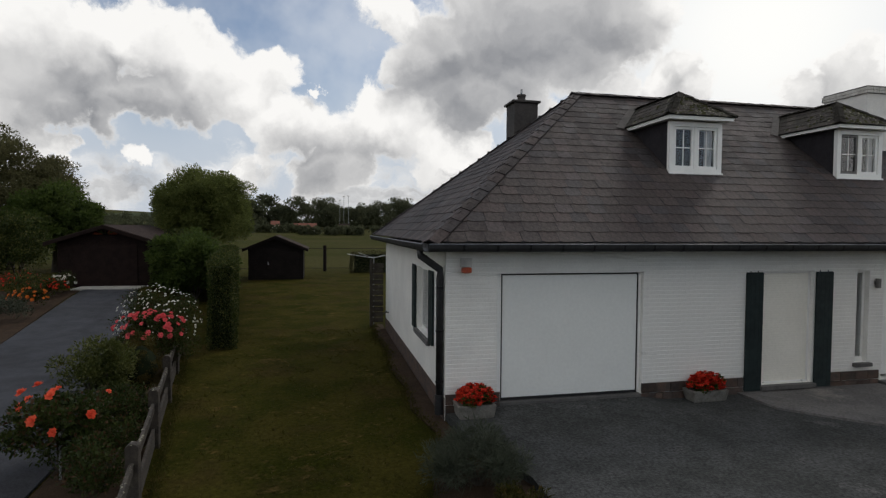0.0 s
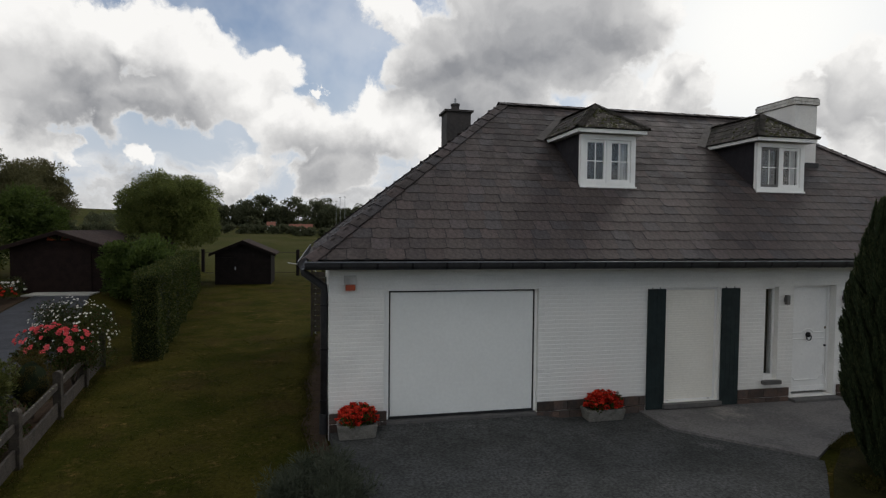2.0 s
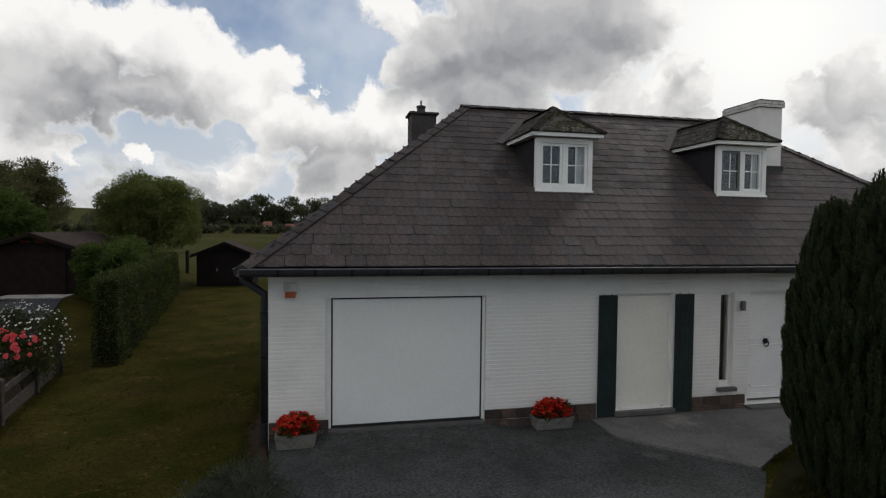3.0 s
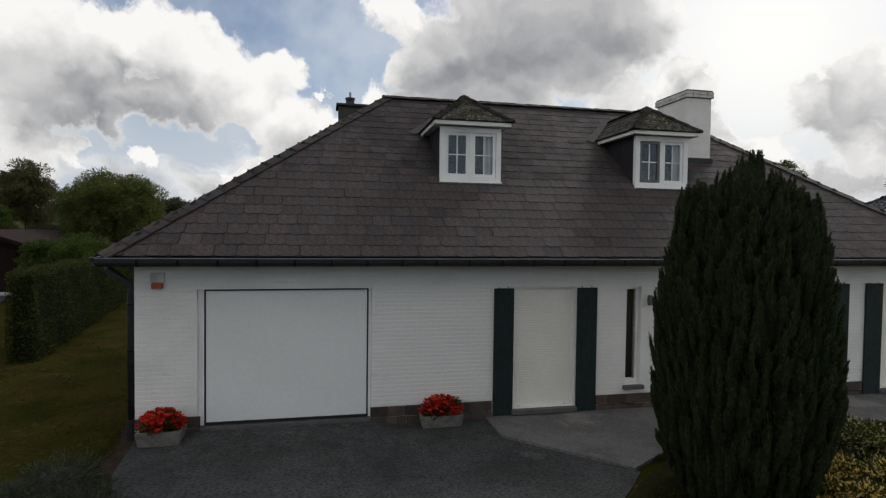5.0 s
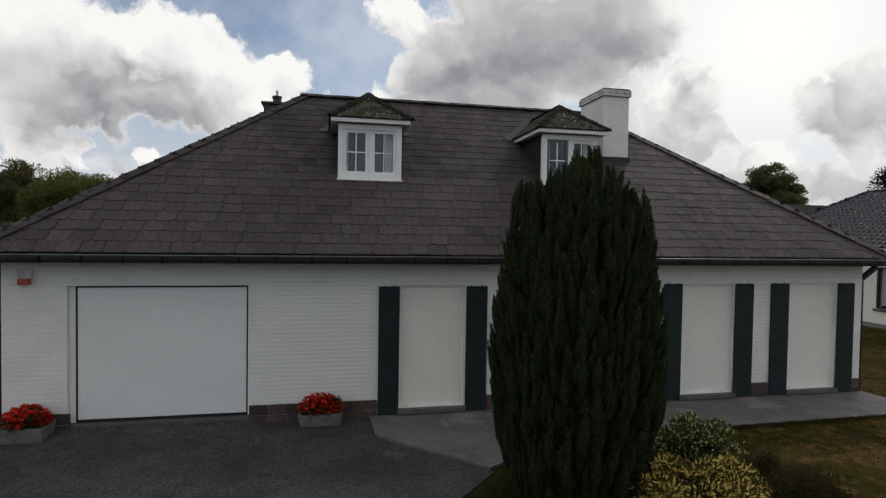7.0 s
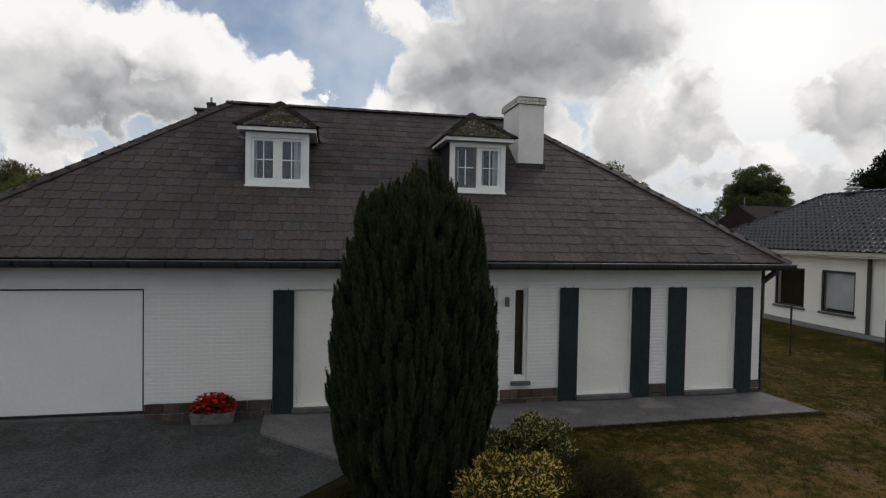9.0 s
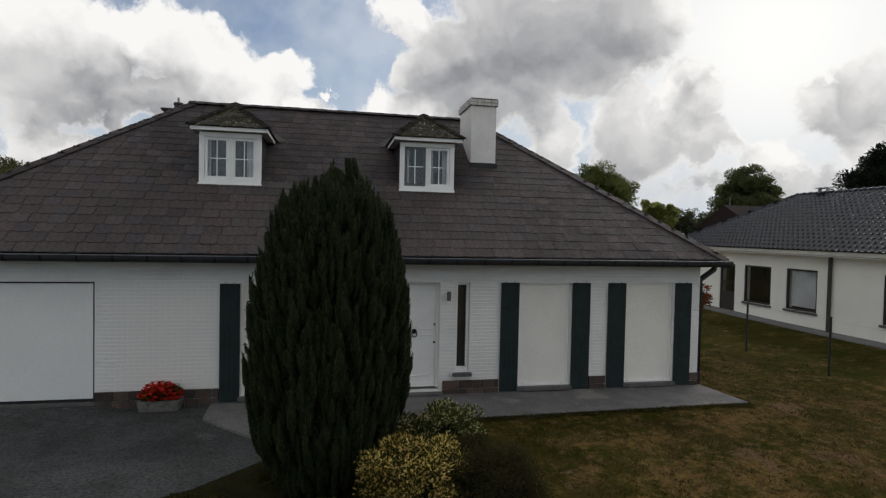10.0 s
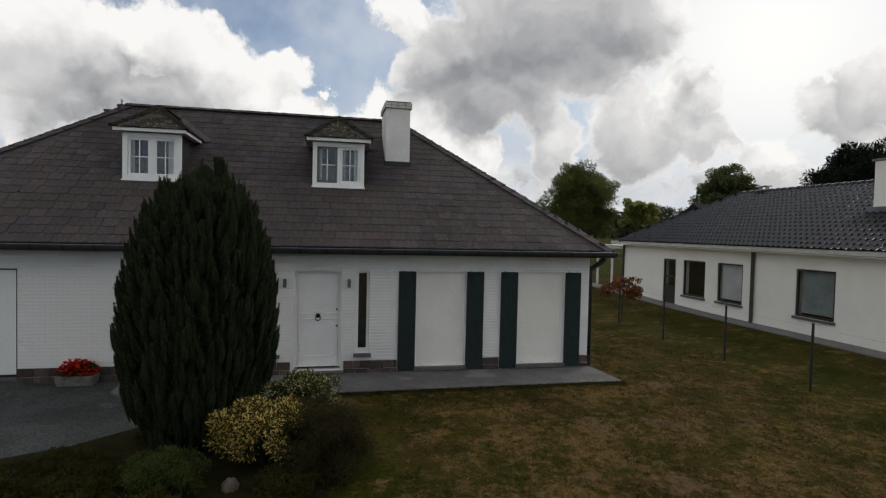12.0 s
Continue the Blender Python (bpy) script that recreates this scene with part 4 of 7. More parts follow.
for z in (0.63, 1.14, 1.65):
    box(bm, GA + 0.005, GB - 0.005, 8.5585, 8.5605, z, z + 0.003)
part("panel_joint", bm, "garage_white", gd)
bm = bmesh.new()
box(bm, GA - 0.024, GA - 0.002, 8.555, 8.60, 0.085, 2.185)
box(bm, GB + 0.002, GB + 0.024, 8.555, 8.60, 0.085, 2.185)
box(bm, GA - 0.001, GB + 0.001, 8.555, 8.60, 2.167, 2.185)
box(bm, GA - 0.001, GB + 0.001, 8.555, 8.60, 0.085, 0.123)
part("seal", bm, "black", gd, "black rubber seal")
part("jamb", boxed(GARAGE[0] + 0.002, GA - 0.026, 8.545, 8.62, 0.085, 2.198), "white_paint", gd)
part("jamb", boxed(GB + 0.026, GARAGE[1] - 0.002, 8.545, 8.62, 0.085, 2.198), "white_paint", gd)

# ---- roller shutters, window by window, with hinged green shutters ----


def roller_window(a, b, z0, z1):
    w = thing("window", "tall window closed by a cream roller shutter", "", ((a + b) / 2, Y0, z0))
    adopt(w, house)
    bm = bmesh.new()
    z, n = z0 + 0.03, 0
    while z < z1 - 0.05:
        h = 0.043
        prof = [(8.5545, z), (8.5528, z + 0.005), (8.5522, z + 0.022), (8.5528, z + 0.039), (8.5545, z + 0.0425), (8.566, z + 0.0425), (8.566, z)]
        prism(bm, prof, a + 0.045, b - 0.045, "x")
        z += h
    part("roller_slats", bm, "cream", w, "closed cream roller shutter slats")
    part("guide_rail", boxed(a + 0.002, a + 0.043, 8.545, 8.60, z0 + 0.002, z1 - 0.002), "white_paint", w)
    part("guide_rail", boxed(b - 0.043, b - 0.002, 8.545, 8.60, z0 + 0.002, z1 - 0.002), "white_paint", w)
    part("shutter_box", boxed(a + 0.044, b - 0.044, 8.548, 8.70, z1 - 0.045, z1 - 0.002), "white_paint", w)
    part("end_slat", boxed(a + 0.046, b - 0.046, 8.546, 8.565, z0 + 0.004, z0 + 0.029), "white_paint", w)
    for x in (a + 0.14, b - 0.14):
        part("stop", boxed(x - 0.018, x + 0.018, 8.528, 8.545, z0 + 0.012, z0 + 0.028, 0.003), "grey_box", w)
    part("sill", boxed(a - 0.03, b + 0.03, 8.37, 8.60, z0 - 0.085, z0 - 0.004, 0.006), "sill", w, "grey blue-stone sill")
    return w


def green_shutter(a, b, z0, z1):
    t = part("shutter", boxed(a + 0.006, b - 0.006, 8.432, 8.452, z0, z1, 0.004), "green_paint", house, "dark green boarded shutter folded back on the wall")
    n = 4
    step_ = (b - a) / n
    for i in range(n):
        part("board", boxed(a + i * step_ + 0.0012, a + (i + 1) * step_ - 0.0012, 8.420, 8.431, z0 + 0.002, z1 - 0.002, 0.003), "green_paint", t)
    for q in (a + 0.1, b - 0.1):
        part("pin", tube(bmesh.new(), [(q, 8.45, z1 + 0.0), (q, 8.45, z1 + 0.025)], 0.008, 6), "iron", t)


for win in WINDOWS:
    roller_window(*win)
for a, b in ((7.59, 7.945), (9.10, 9.48), (12.90, 13.285), (14.43, 14.83), (15.23, 15.635), (16.79, 17.18)):
    green_shutter(a, b, 0.010, 2.175 + 0.03 * (a > 12))

# ---- front door ----
a, b, z0, z1 = DOOR
door = thing("front_door", "closed white panelled front door with a ring knocker", "", ((a + b) / 2, 8.6, z0))
adopt(door, house)
bm = bmesh.new()
box(bm, a + 0.002, a + 0.058, 8.60, 8.70, z0 + 0.05, z1 - 0.002)
box(bm, b - 0.058, b - 0.002, 8.60, 8.70, z0 + 0.05, z1 - 0.002)
box(bm, a + 0.060, b - 0.060, 8.60, 8.70, z1 - 0.06, z1 - 0.004)
part("door_frame", bm, "white_paint", door)
part("door_leaf", boxed(a + 0.062, b - 0.062, 8.615, 8.665, z0 + 0.055, z1 - 0.063, 0.004), "white_paint", door)
mid = (a + b) / 2


def moulding(pts, r=0.012):
    return tube(bmesh.new(), [(x, 8.612, z) for x, z in pts], r, 7)


kz = 1.22
arc = [(mid + 0.13 * math.cos(t), kz + 0.115 * math.sin(t)) for t in np.linspace(math.pi * 0.87, math.pi * 0.13, 9)]
part("moulding", moulding([(a + 0.10, kz + 0.05)] + arc + [(b - 0.10, kz + 0.05)]), "white_paint", door)
part("moulding", moulding([(a + 0.10, kz - 0.075), (b - 0.10, kz - 0.075)]), "white_paint", door)
part("moulding", moulding([(a + 0.10, 0.62), (a + 0.10, 0.42), (a + 0.16, 0.40), (a + 0.20, 0.34), (b - 0.20, 0.34), (b - 0.16, 0.40), (b - 0.10, 0.42), (b - 0.10, 0.62)]), "white_paint", door)
part("kick_board", boxed(a + 0.066, b - 0.066, 8.598, 8.614, z0 + 0.06, z0 + 0.16, 0.004), "white_paint", door)
part("knocker", tube(bmesh.new(), [(mid, 8.614, kz + 0.005), (mid, 8.585, kz + 0.005)], 0.05, 14), "iron", door, "black iron ring knocker")
part("knocker_ring", tube(bmesh.new(), [(mid + 0.052 * math.cos(t), 8.575, kz - 0.045 + 0.058 * math.sin(t)) for t in np.linspace(0, 2 * math.pi, 17)], 0.010, 7, False), "iron", door)
part("lock", tube(bmesh.new(), [(b - 0.085, 8.615, 1.00), (b - 0.085, 8.595, 1.00)], 0.022, 10), "iron", door)
part("keyhole_plate", boxed(b - 0.10, b - 0.07, 8.606, 8.614, 1.33, 1.38, 0.003), "brass", door)
part("doorstep", boxed(a - 0.06, b + 0.06, 8.30, 8.60, -0.02, 0.05, 0.008), "sill", door, "grey stone doorstep")

# ---- slit windows beside the door ----
for a, b, z0, z1 in SLITS:
    w = thing("slit_window", "narrow white-framed window beside the front door", "", ((a + b) / 2, 8.6, z0))
    adopt(w, house)
    bm = grid_wall(bmesh.new(), [a + 0.002, a + 0.052, b - 0.052, b - 0.002], [z0 + 0.002, z0 + 0.09, z1 - 0.05, z1 - 0.002],
                   lambda x, z, a=a, b=b, z0=z0, z1=z1: a + 0.052 < x < b - 0.052 and z0 + 0.09 < z < z1 - 0.05, 8.56, 8.62)
    part("frame", bm, "white_paint", w)
    gl = part("pane", boxed(a + 0.053, b - 0.053, 8.585, 8.591, z0 + 0.091, z1 - 0.051), "glass", w)
    gl.visible_shadow = False
    part("curtain", boxed(a + 0.03, b - 0.03, 8.70, 8.71, z0, z1), "curtain_dim", w, "dim grey curtain")
    part("sill", boxed(a - 0.05, b + 0.05, 8.385, 8.56, z0 - 0.075, z0 - 0.004, 0.006), "sill", w, "grey stone sill")

# ---- lamps and alarm box ----
for x in (10.50, 11.83):
    lt = thing("wall_lamp", "small grey up-and-down wall lamp by the front door", "wall lamp", (x, Y0, 1.95), "wall lamps by the door")
    part("body", boxed(x - 0.035, x + 0.035, 8.375, 8.44, 1.85, 2.03, 0.006), "lamp_grey", lt)
    part("mount", boxed(x - 0.025, x + 0.025, 8.44, 8.4605, 1.90, 1.98), "iron", lt)
al = thing("alarm_box", "white alarm siren with an orange beacon, high on the wall", "alarm", (2.36, Y0, 2.25))
part("body", boxed(2.262, 2.455, 8.41, 8.4605, 2.315, 2.46, 0.01), "grey_box", al)
part("beacon", boxed(2.285, 2.435, 8.37, 8.4605, 2.225, 2.312, 0.010), "orange", al, "orange-red beacon")

# ---- side window with shutters ----
y0, y1, z0, z1 = SIDE_WIN
w = thing("side_window", "white side window with dark green shutters", "", (X0, (y0 + y1) / 2, z0))
adopt(w, house)
bm = bmesh.new()
for q0, q1, h0, h1 in ((y0, y0 + 0.06, z0, z1), (y1 - 0.06, y1, z0, z1), (y0 + 0.06, y1 - 0.06, z0, z0 + 0.07), (y0 + 0.06, y1 - 0.06, z1 - 0.06, z1), ((y0 + y1) / 2 - 0.05, (y0 + y1) / 2 + 0.05, z0 + 0.07, z1 - 0.06)):
    box(bm, X0 + 0.10, X0 + 0.16, q0 + 0.002, q1 - 0.002, h0 + 0.002, h1 - 0.002)
part("frame", bm, "white_paint", w)
gl = part("pane", boxed(X0 + 0.125, X0 + 0.131, y0 + 0.06, y1 - 0.06, z0 + 0.07, z1 - 0.06), "glass", w)
gl.visible_shadow = False
part("sill", boxed(X0 - 0.07, X0 + 0.10, y0 - 0.05, y1 + 0.05, z0 - 0.09, z0 - 0.004, 0.006), "sill", w, "grey stone sill")
for q in (y0 - 0.40, y1 + 0.04):
    part("shutter", boxed(X0 - 0.045, X0 - 0.015, q, q + 0.37, z0 - 0.02, z1 + 0.02, 0.004), "green_paint", w)

# ---- dormers ----


def dormer(xa, xb, yf, zb, zt, seed):
    """Hipped dormer: a white double window between slate cheeks."""
    mid = (xa + xb) / 2
    t = thing("dormer", "slate-clad dormer with a white double casement window", "", (mid, yf, zb))
    adopt(t, house)

    def roof_y(z):
        return EY0 + (z - EZ) / SLOPE

    zr = zt + 0.01
    for x in (xa + 0.012, xb - 0.052):
        bm = bmesh.new()
        prism(bm, [(yf + 0.05, zb - 0.05), (yf + 0.05, zr), (roof_y(zr) + 0.3, zr), (roof_y(zb - 0.05) + 0.3, zb - 0.05)], x, x + 0.04, "x")
        ck = part("cheek", bm, "slate_side", t, "dark slate cheek")
    # window frame, mullion, sashes
    f = 0.10
    bm = grid_wall(bmesh.new(), [xa, xa + f, xb - f, xb], [zb, zb + 0.13, zt - 0.10, zt],
                   lambda x, z: xa + f < x < xb - f and zb + 0.13 < z < zt - 0.10, yf, yf + 0.09)
    win = part("window_frame", bm, "sky_lit_white", t, "white window frame")
    part("sill", boxed(xa - 0.02, xb + 0.02, yf - 0.03, yf - 0.002, zb - 0.015, zb + 0.05, 0.005), "sky_lit_white", t)
    x0, x1, q0, q1 = xa + f, xb - f, zb + 0.13, zt - 0.10
    part("mullion", boxed(mid - 0.03, mid + 0.03, yf + 0.022, yf + 0.085, q0, q1, 0.004), "sky_lit_white", t)
    for a, b in ((x0 + 0.003, mid - 0.033), (mid + 0.033, x1 - 0.003)):
        s = 0.055
        bm = grid_wall(bmesh.new(), [a, a + s, b - s, b], [q0 + 0.003, q0 + 0.06, q1 - 0.055, q1 - 0.003],
                       lambda x, z: a + s < x < b - s and q0 + 0.06 < z < q1 - 0.055, yf + 0.03, yf + 0.075)
        part("sash", bm, "lamp_grey" if seed == 2 and a < mid - 0.1 else "sky_lit_white", t, "grey insect-screen sash" if seed == 2 and a < mid - 0.1 else "")
        gl = part("pane", boxed(a + s, b - s, yf + 0.050, yf + 0.056, q0 + 0.06, q1 - 0.055), "glass", t)
        gl.visible_shadow = False
        bm = bmesh.new()
        box(bm, (a + b) / 2 - 0.010, (a + b) / 2 + 0.010, yf + 0.040, yf + 0.0495, q0 + 0.06, q1 - 0.055)
        box(bm, a + s, (a + b) / 2 - 0.0105, yf + 0.040, yf + 0.0495, (q0 + q1) / 2 - 0.010, (q0 + q1) / 2 + 0.010)
        box(bm, (a + b) / 2 + 0.0105, b - s, yf + 0.040, yf + 0.0495, (q0 + q1) / 2 - 0.010, (q0 + q1) / 2 + 0.010)
        part("glazing_bar", bm, "sky_lit_white", t)
    # a near-black panel for the unlit room, and a net curtain behind the glass
    part("room", boxed(xa + 0.06, xb - 0.06, yf + 0.75, yf + 0.78, zb + 0.02, zt), "unlit_dark", t)
    cr = np.random.default_rng(seed)
    for c0, c1 in CURTAINS[seed]:
        bm = bmesh.new()
        xs = np.linspace(xa + f + c0 * (xb - xa - 2 * f), xa + f + c1 * (xb - xa - 2 * f), 22)
        lo = [bm.verts.new((x, yf + 0.16 + 0.02 * math.sin(i * 1.9), q0 - 0.02)) for i, x in enumerate(xs)]
        hi = [bm.verts.new((x, yf + 0.16 + 0.02 * math.sin(i * 1.9 + 0.3), q1 + 0.02)) for i, x in enumerate(xs)]
        for i in range(21):
            bm.faces.new((lo[i], lo[i + 1], hi[i + 1], hi[i]))
        part("curtain", bm, "curtain", t, "pale net curtain", True)
    # roof: hipped to the front, running back into the main slope
    ov = 0.17
    ex0, ex1, ey, ez = xa - ov, xb + ov, yf - 0.20, zt + 0.085
    px, py, pz = mid, yf + 0.60, ez + 0.62
    bm = bmesh.new()
    a = bm.verts.new((ex0, ey, ez))
    b = bm.verts.new((ex1, ey, ez))
    c = bm.verts.new((px, py, pz))
    d = bm.verts.new((px, roof_y(pz) + 0.1, pz))
    e = bm.verts.new((ex0, roof_y(ez) + 0.1, ez))
    g2 = bm.verts.new((ex1, roof_y(ez) + 0.1, ez))
    for fc in ((a, b, c), (a, c, d, e), (b, g2, d, c), (a, e, g2, b)):
        bm.faces.new(fc)
    dr = part("dormer_roof", bm, "under", t)
    # slates of the three small slopes
    vs, fs = [], []
    for pa, pb, pc, pd in (((ex0, ey, ez), (ex1, ey, ez), (px, py, pz), (px, py, pz)),
                           ((ex0, roof_y(ez), ez), (ex0, ey, ez), (px, py, pz), (px, roof_y(pz), pz)),
                           ((ex1, ey, ez), (ex1, roof_y(ez), ez), (px, roof_y(pz), pz), (px, py, pz))):
        pa, pb, pc, pd = Vector(pa), Vector(pb), Vector(pc), Vector(pd)
        nn = (pb - pa).cross(pd - pa).normalized()
        rows_ = 5
        for i in range(rows_):
            l0, r0 = pa.lerp(pd, i / rows_), pb.lerp(pc, i / rows_)
            l1, r1 = pa.lerp(pd, min((i + 1.15) / rows_, 1)), pb.lerp(pc, min((i + 1.15) / rows_, 1))
            n = max(1, int((r0 - l0).length / 0.27))
            for j in range(n):
                q = [l0.lerp(r0, j / n) + nn * 0.020, l0.lerp(r0, (j + 0.97) / n) + nn * 0.020, l1.lerp(r1, (j + 0.97) / n) + nn * 0.014, l1.lerp(r1, j / n) + nn * 0.014]
                off = nn * (0.006 * cr.random())
                q = [v + off for v in q]
                k = len(vs)
                vs += [tuple(v) for v in q] + [tuple(q[0] - nn * 0.010), tuple(q[1] - nn * 0.010)]
                fs += [(k, k + 1, k + 2, k + 3), (k, k + 4, k + 5, k + 1)]
    # moss cushions and lichen spots on the small slopes
    for mat_, count_, big_, thick_ in (("moss", 170, 0.045, 0.5), ("lichen", 150, 0.030, 0.22)):
        bm = bmesh.new()
        for i in range(count_):
            pa, pb, pc = ((ex0, ey, ez), (ex1, ey, ez), (px, py, pz)) if cr.random() < 0.7 else (((ex0, roof_y(ez), ez), (ex0, ey, ez), (px, py, pz)) if cr.random() < 0.5 else ((ex1, ey, ez), (ex1, roof_y(ez), ez), (px, py, pz)))
            pa, pb, pc = Vector(pa), Vector(pb), Vector(pc)
            nn = (pb - pa).cross(pc - pa).normalized()
            b2 = cr.random() ** 1.4 * 0.92
            a2 = cr.random() * (1 - b2)
            c0 = pa + (pb - pa) * a2 + (pc - pa) * b2 + nn * 0.024
            r_ = big_ * cr.uniform(0.35, 1.1)
            u_ = (pb - pa).normalized()
            w_ = nn.cross(u_)
            ring = []
            top_ = bm.verts.new(c0 + nn * r_ * thick_)
            for q in range(7):
                a_ = 6.2832 * q / 7
                rr = r_ * cr.uniform(0.65, 1.2)
                ring.append(bm.verts.new(c0 + u_ * rr * math.cos(a_) + w_ * rr * math.sin(a_) - nn * 0.006))
            for q in range(7):
                bm.faces.new((ring[q], ring[(q + 1) % 7], top_))
        tagged(part("moss" if mat_ == "moss" else "lichen", bm, mat_, t, "dark moss cushions" if mat_ == "moss" else "pale lichen spots", True), kind="stuff")
    me = bpy.data.meshes.new("slating")
    me.from_pydata(vs, [], fs)
    me.materials.append(M["slate_moss"])
    tagged(adopt(new("slating", me), t), "mossy, lichened slates", kind="stuff")
    for p0, p1 in (((ex0, ey, ez), (px, py, pz)), ((ex1, ey, ez), (px, py, pz)), ((px, py, pz), (px, roof_y(pz), pz))):
        p0, p1 = Vector(p0), Vector(p1)
        dd = (p1 - p0).normalized()
        sd = Vector((0, 0, 1)).cross(dd).normalized()
        up = dd.cross(sd)
        bm = bmesh.new()
        n = max(2, int((p1 - p0).length / 0.28))
        for i in range(n):
            q0, q1 = p0 + (p1 - p0) * (i / n) + up * 0.055, p0 + (p1 - p0) * ((i + 1.12) / n) + up * 0.038
            vv = [bm.verts.new(v) for v in (q0 - sd * 0.10 - up * 0.05, q0, q0 + sd * 0.10 - up * 0.05, q1 - sd * 0.10 - up * 0.05, q1, q1 + sd * 0.10 - up * 0.05)]
            bm.faces.new((vv[0], vv[1], vv[4], vv[3]))
            bm.faces.new((vv[1], vv[2], vv[5], vv[4]))
        bmesh.ops.solidify(bm, geom=bm.faces[:], thickness=0.014)
        part("hip_cap", bm, "slate_moss", t)
    # lead valleys where the small slopes run into the main roof
    for sx, xe in ((-1, ex0), (1, ex1)):
        lo, hi = Vector((xe, roof_y(ez), ez)), Vector((px, roof_y(pz), pz))
        n_ = Vector((0, -SLOPE, 1)).normalized()
        w_ = (hi - lo).cross(n_).normalized() * (-sx)
        w_ = w_ if w_.x * sx > 0 else -w_
        bm = bmesh.new()
        q = [lo - (hi - lo) * 0.10 + n_ * 0.034, lo - (hi - lo) * 0.10 + w_ * 0.17 + n_ * 0.022, hi + w_ * 0.15 + n_ * 0.022, hi + n_ * 0.034]
        bm.faces.new([bm.verts.new(v) for v in q])
        bmesh.ops.recalc_face_normals(bm, faces=bm.faces)
        bmesh.ops.solidify(bm, geom=bm.faces[:], thickness=0.005)
        part("valley", bm, "lead", t, "pale weathered lead valley")
    # white fascia under the eaves
    bm = bmesh.new()
    box(bm, ex0 + 0.03, ex1 - 0.03, ey + 0.03, ey + 0.055, ez - 0.075, ez - 0.004)
    box(bm, ex0 + 0.03, ex0 + 0.055, ey + 0.057, roof_y(ez), ez - 0.075, ez - 0.004)
    box(bm, ex1 - 0.055, ex1 - 0.03, ey + 0.057, roof_y(ez), ez - 0.075, ez - 0.004)
    box(bm, ex0 + 0.057, ex1 - 0.057, ey + 0.057, roof_y(ez) - 0.02, ez - 0.060, ez - 0.042)
    part("fascia", bm, "sky_lit_white", t, "white eaves board")
    return t


CURTAINS = {1: [(0.02, 0.10), (0.80, 0.99)], 2: [(0.02, 0.12), (0.60, 0.66), (0.86, 1.0)]}
dormer(6.92, 8.12, 9.82, 4.045, 5.12, 1)
dormer(10.99, 12.19, 9.82, 4.05, 5.13, 2)

# ---- chimneys ----
ch = thing("white_chimney", "tall white rendered chimney with a lichened brick cap", "", (13.08, 11.3, 4.8))
adopt(ch, house)
part("shaft", boxed(12.78, 13.40, 10.72, 11.88, 4.3, 6.22, 0.012), "chim_white", ch)
cap = part("cap", boxed(12.755, 13.425, 10.695, 11.905, 6.222, 6.37), "concrete", ch, "weathered white brick cap")
for row in range(2):
    z = 6.226 + row * 0.073
    for i in range(4):
        for yy in (10.680, 11.900):
            part("brick", boxed(12.74 + i * 0.176, 12.74 + i * 0.176 + 0.166, yy, yy + 0.02, z, z + 0.064, 0.004), "chim_cap", ch)
    for i in range(6):
        for xx in (12.740, 13.420):
            part("brick", boxed(xx, xx + 0.02, 10.702 + i * 0.2, 10.702 + i * 0.2 + 0.19, z, z + 0.064, 0.004), "chim_cap", ch)
part("cap_slab", boxed(12.76, 13.42, 10.70, 11.90, 6.372, 6.40, 0.006), "concrete", ch)
part("flashing", boxed(12.75, 13.43, 10.66, 10.718, 4.72, 4.86, 0.004), "zinc", ch, "dark lead flashing")
ch = thing("dark_chimney", "dark slate-clad chimney with a clay pot", "", (5.42, 14.3, 5.4))
adopt(ch, house)
part("shaft", boxed(5.12, 5.78, 14.0, 14.66, 5.0, 6.30, 0.01), "chim_dark", ch)
part("cap", boxed(5.06, 5.84, 13.94, 14.72, 6.302, 6.36, 0.01), "chim_dark", ch)
part("pot", tube(bmesh.new(), [(5.42, 14.3, 6.36), (5.42, 14.3, 6.52)], [0.12, 0.105], 14), "chim_dark", ch, "dark chimney pot")
part("pot_rim", tube(bmesh.new(), [(5.42, 14.3, 6.52), (5.42, 14.3, 6.57)], 0.125, 14), "chim_dark", ch)
part("flue_pipe", tube(bmesh.new(), [(5.42, 14.3, 6.57), (5.42, 14.3, 6.72)], 0.03, 8), "galv", ch)
tap = thing("garden_tap", "small dark garden tap on the side wall", "tap", (X0 - 0.05, 16.0, 0.45))
part("spout", tube(bmesh.new(), [(X0 + 0.01, 16.0, 0.47), (X0 - 0.12, 16.0, 0.47), (X0 - 0.15, 16.0, 0.40)], 0.016, 7), "iron", tap)
part("lever", boxed(X0 - 0.10, X0 - 0.06, 15.93, 16.07, 0.495, 0.515), "iron", tap)


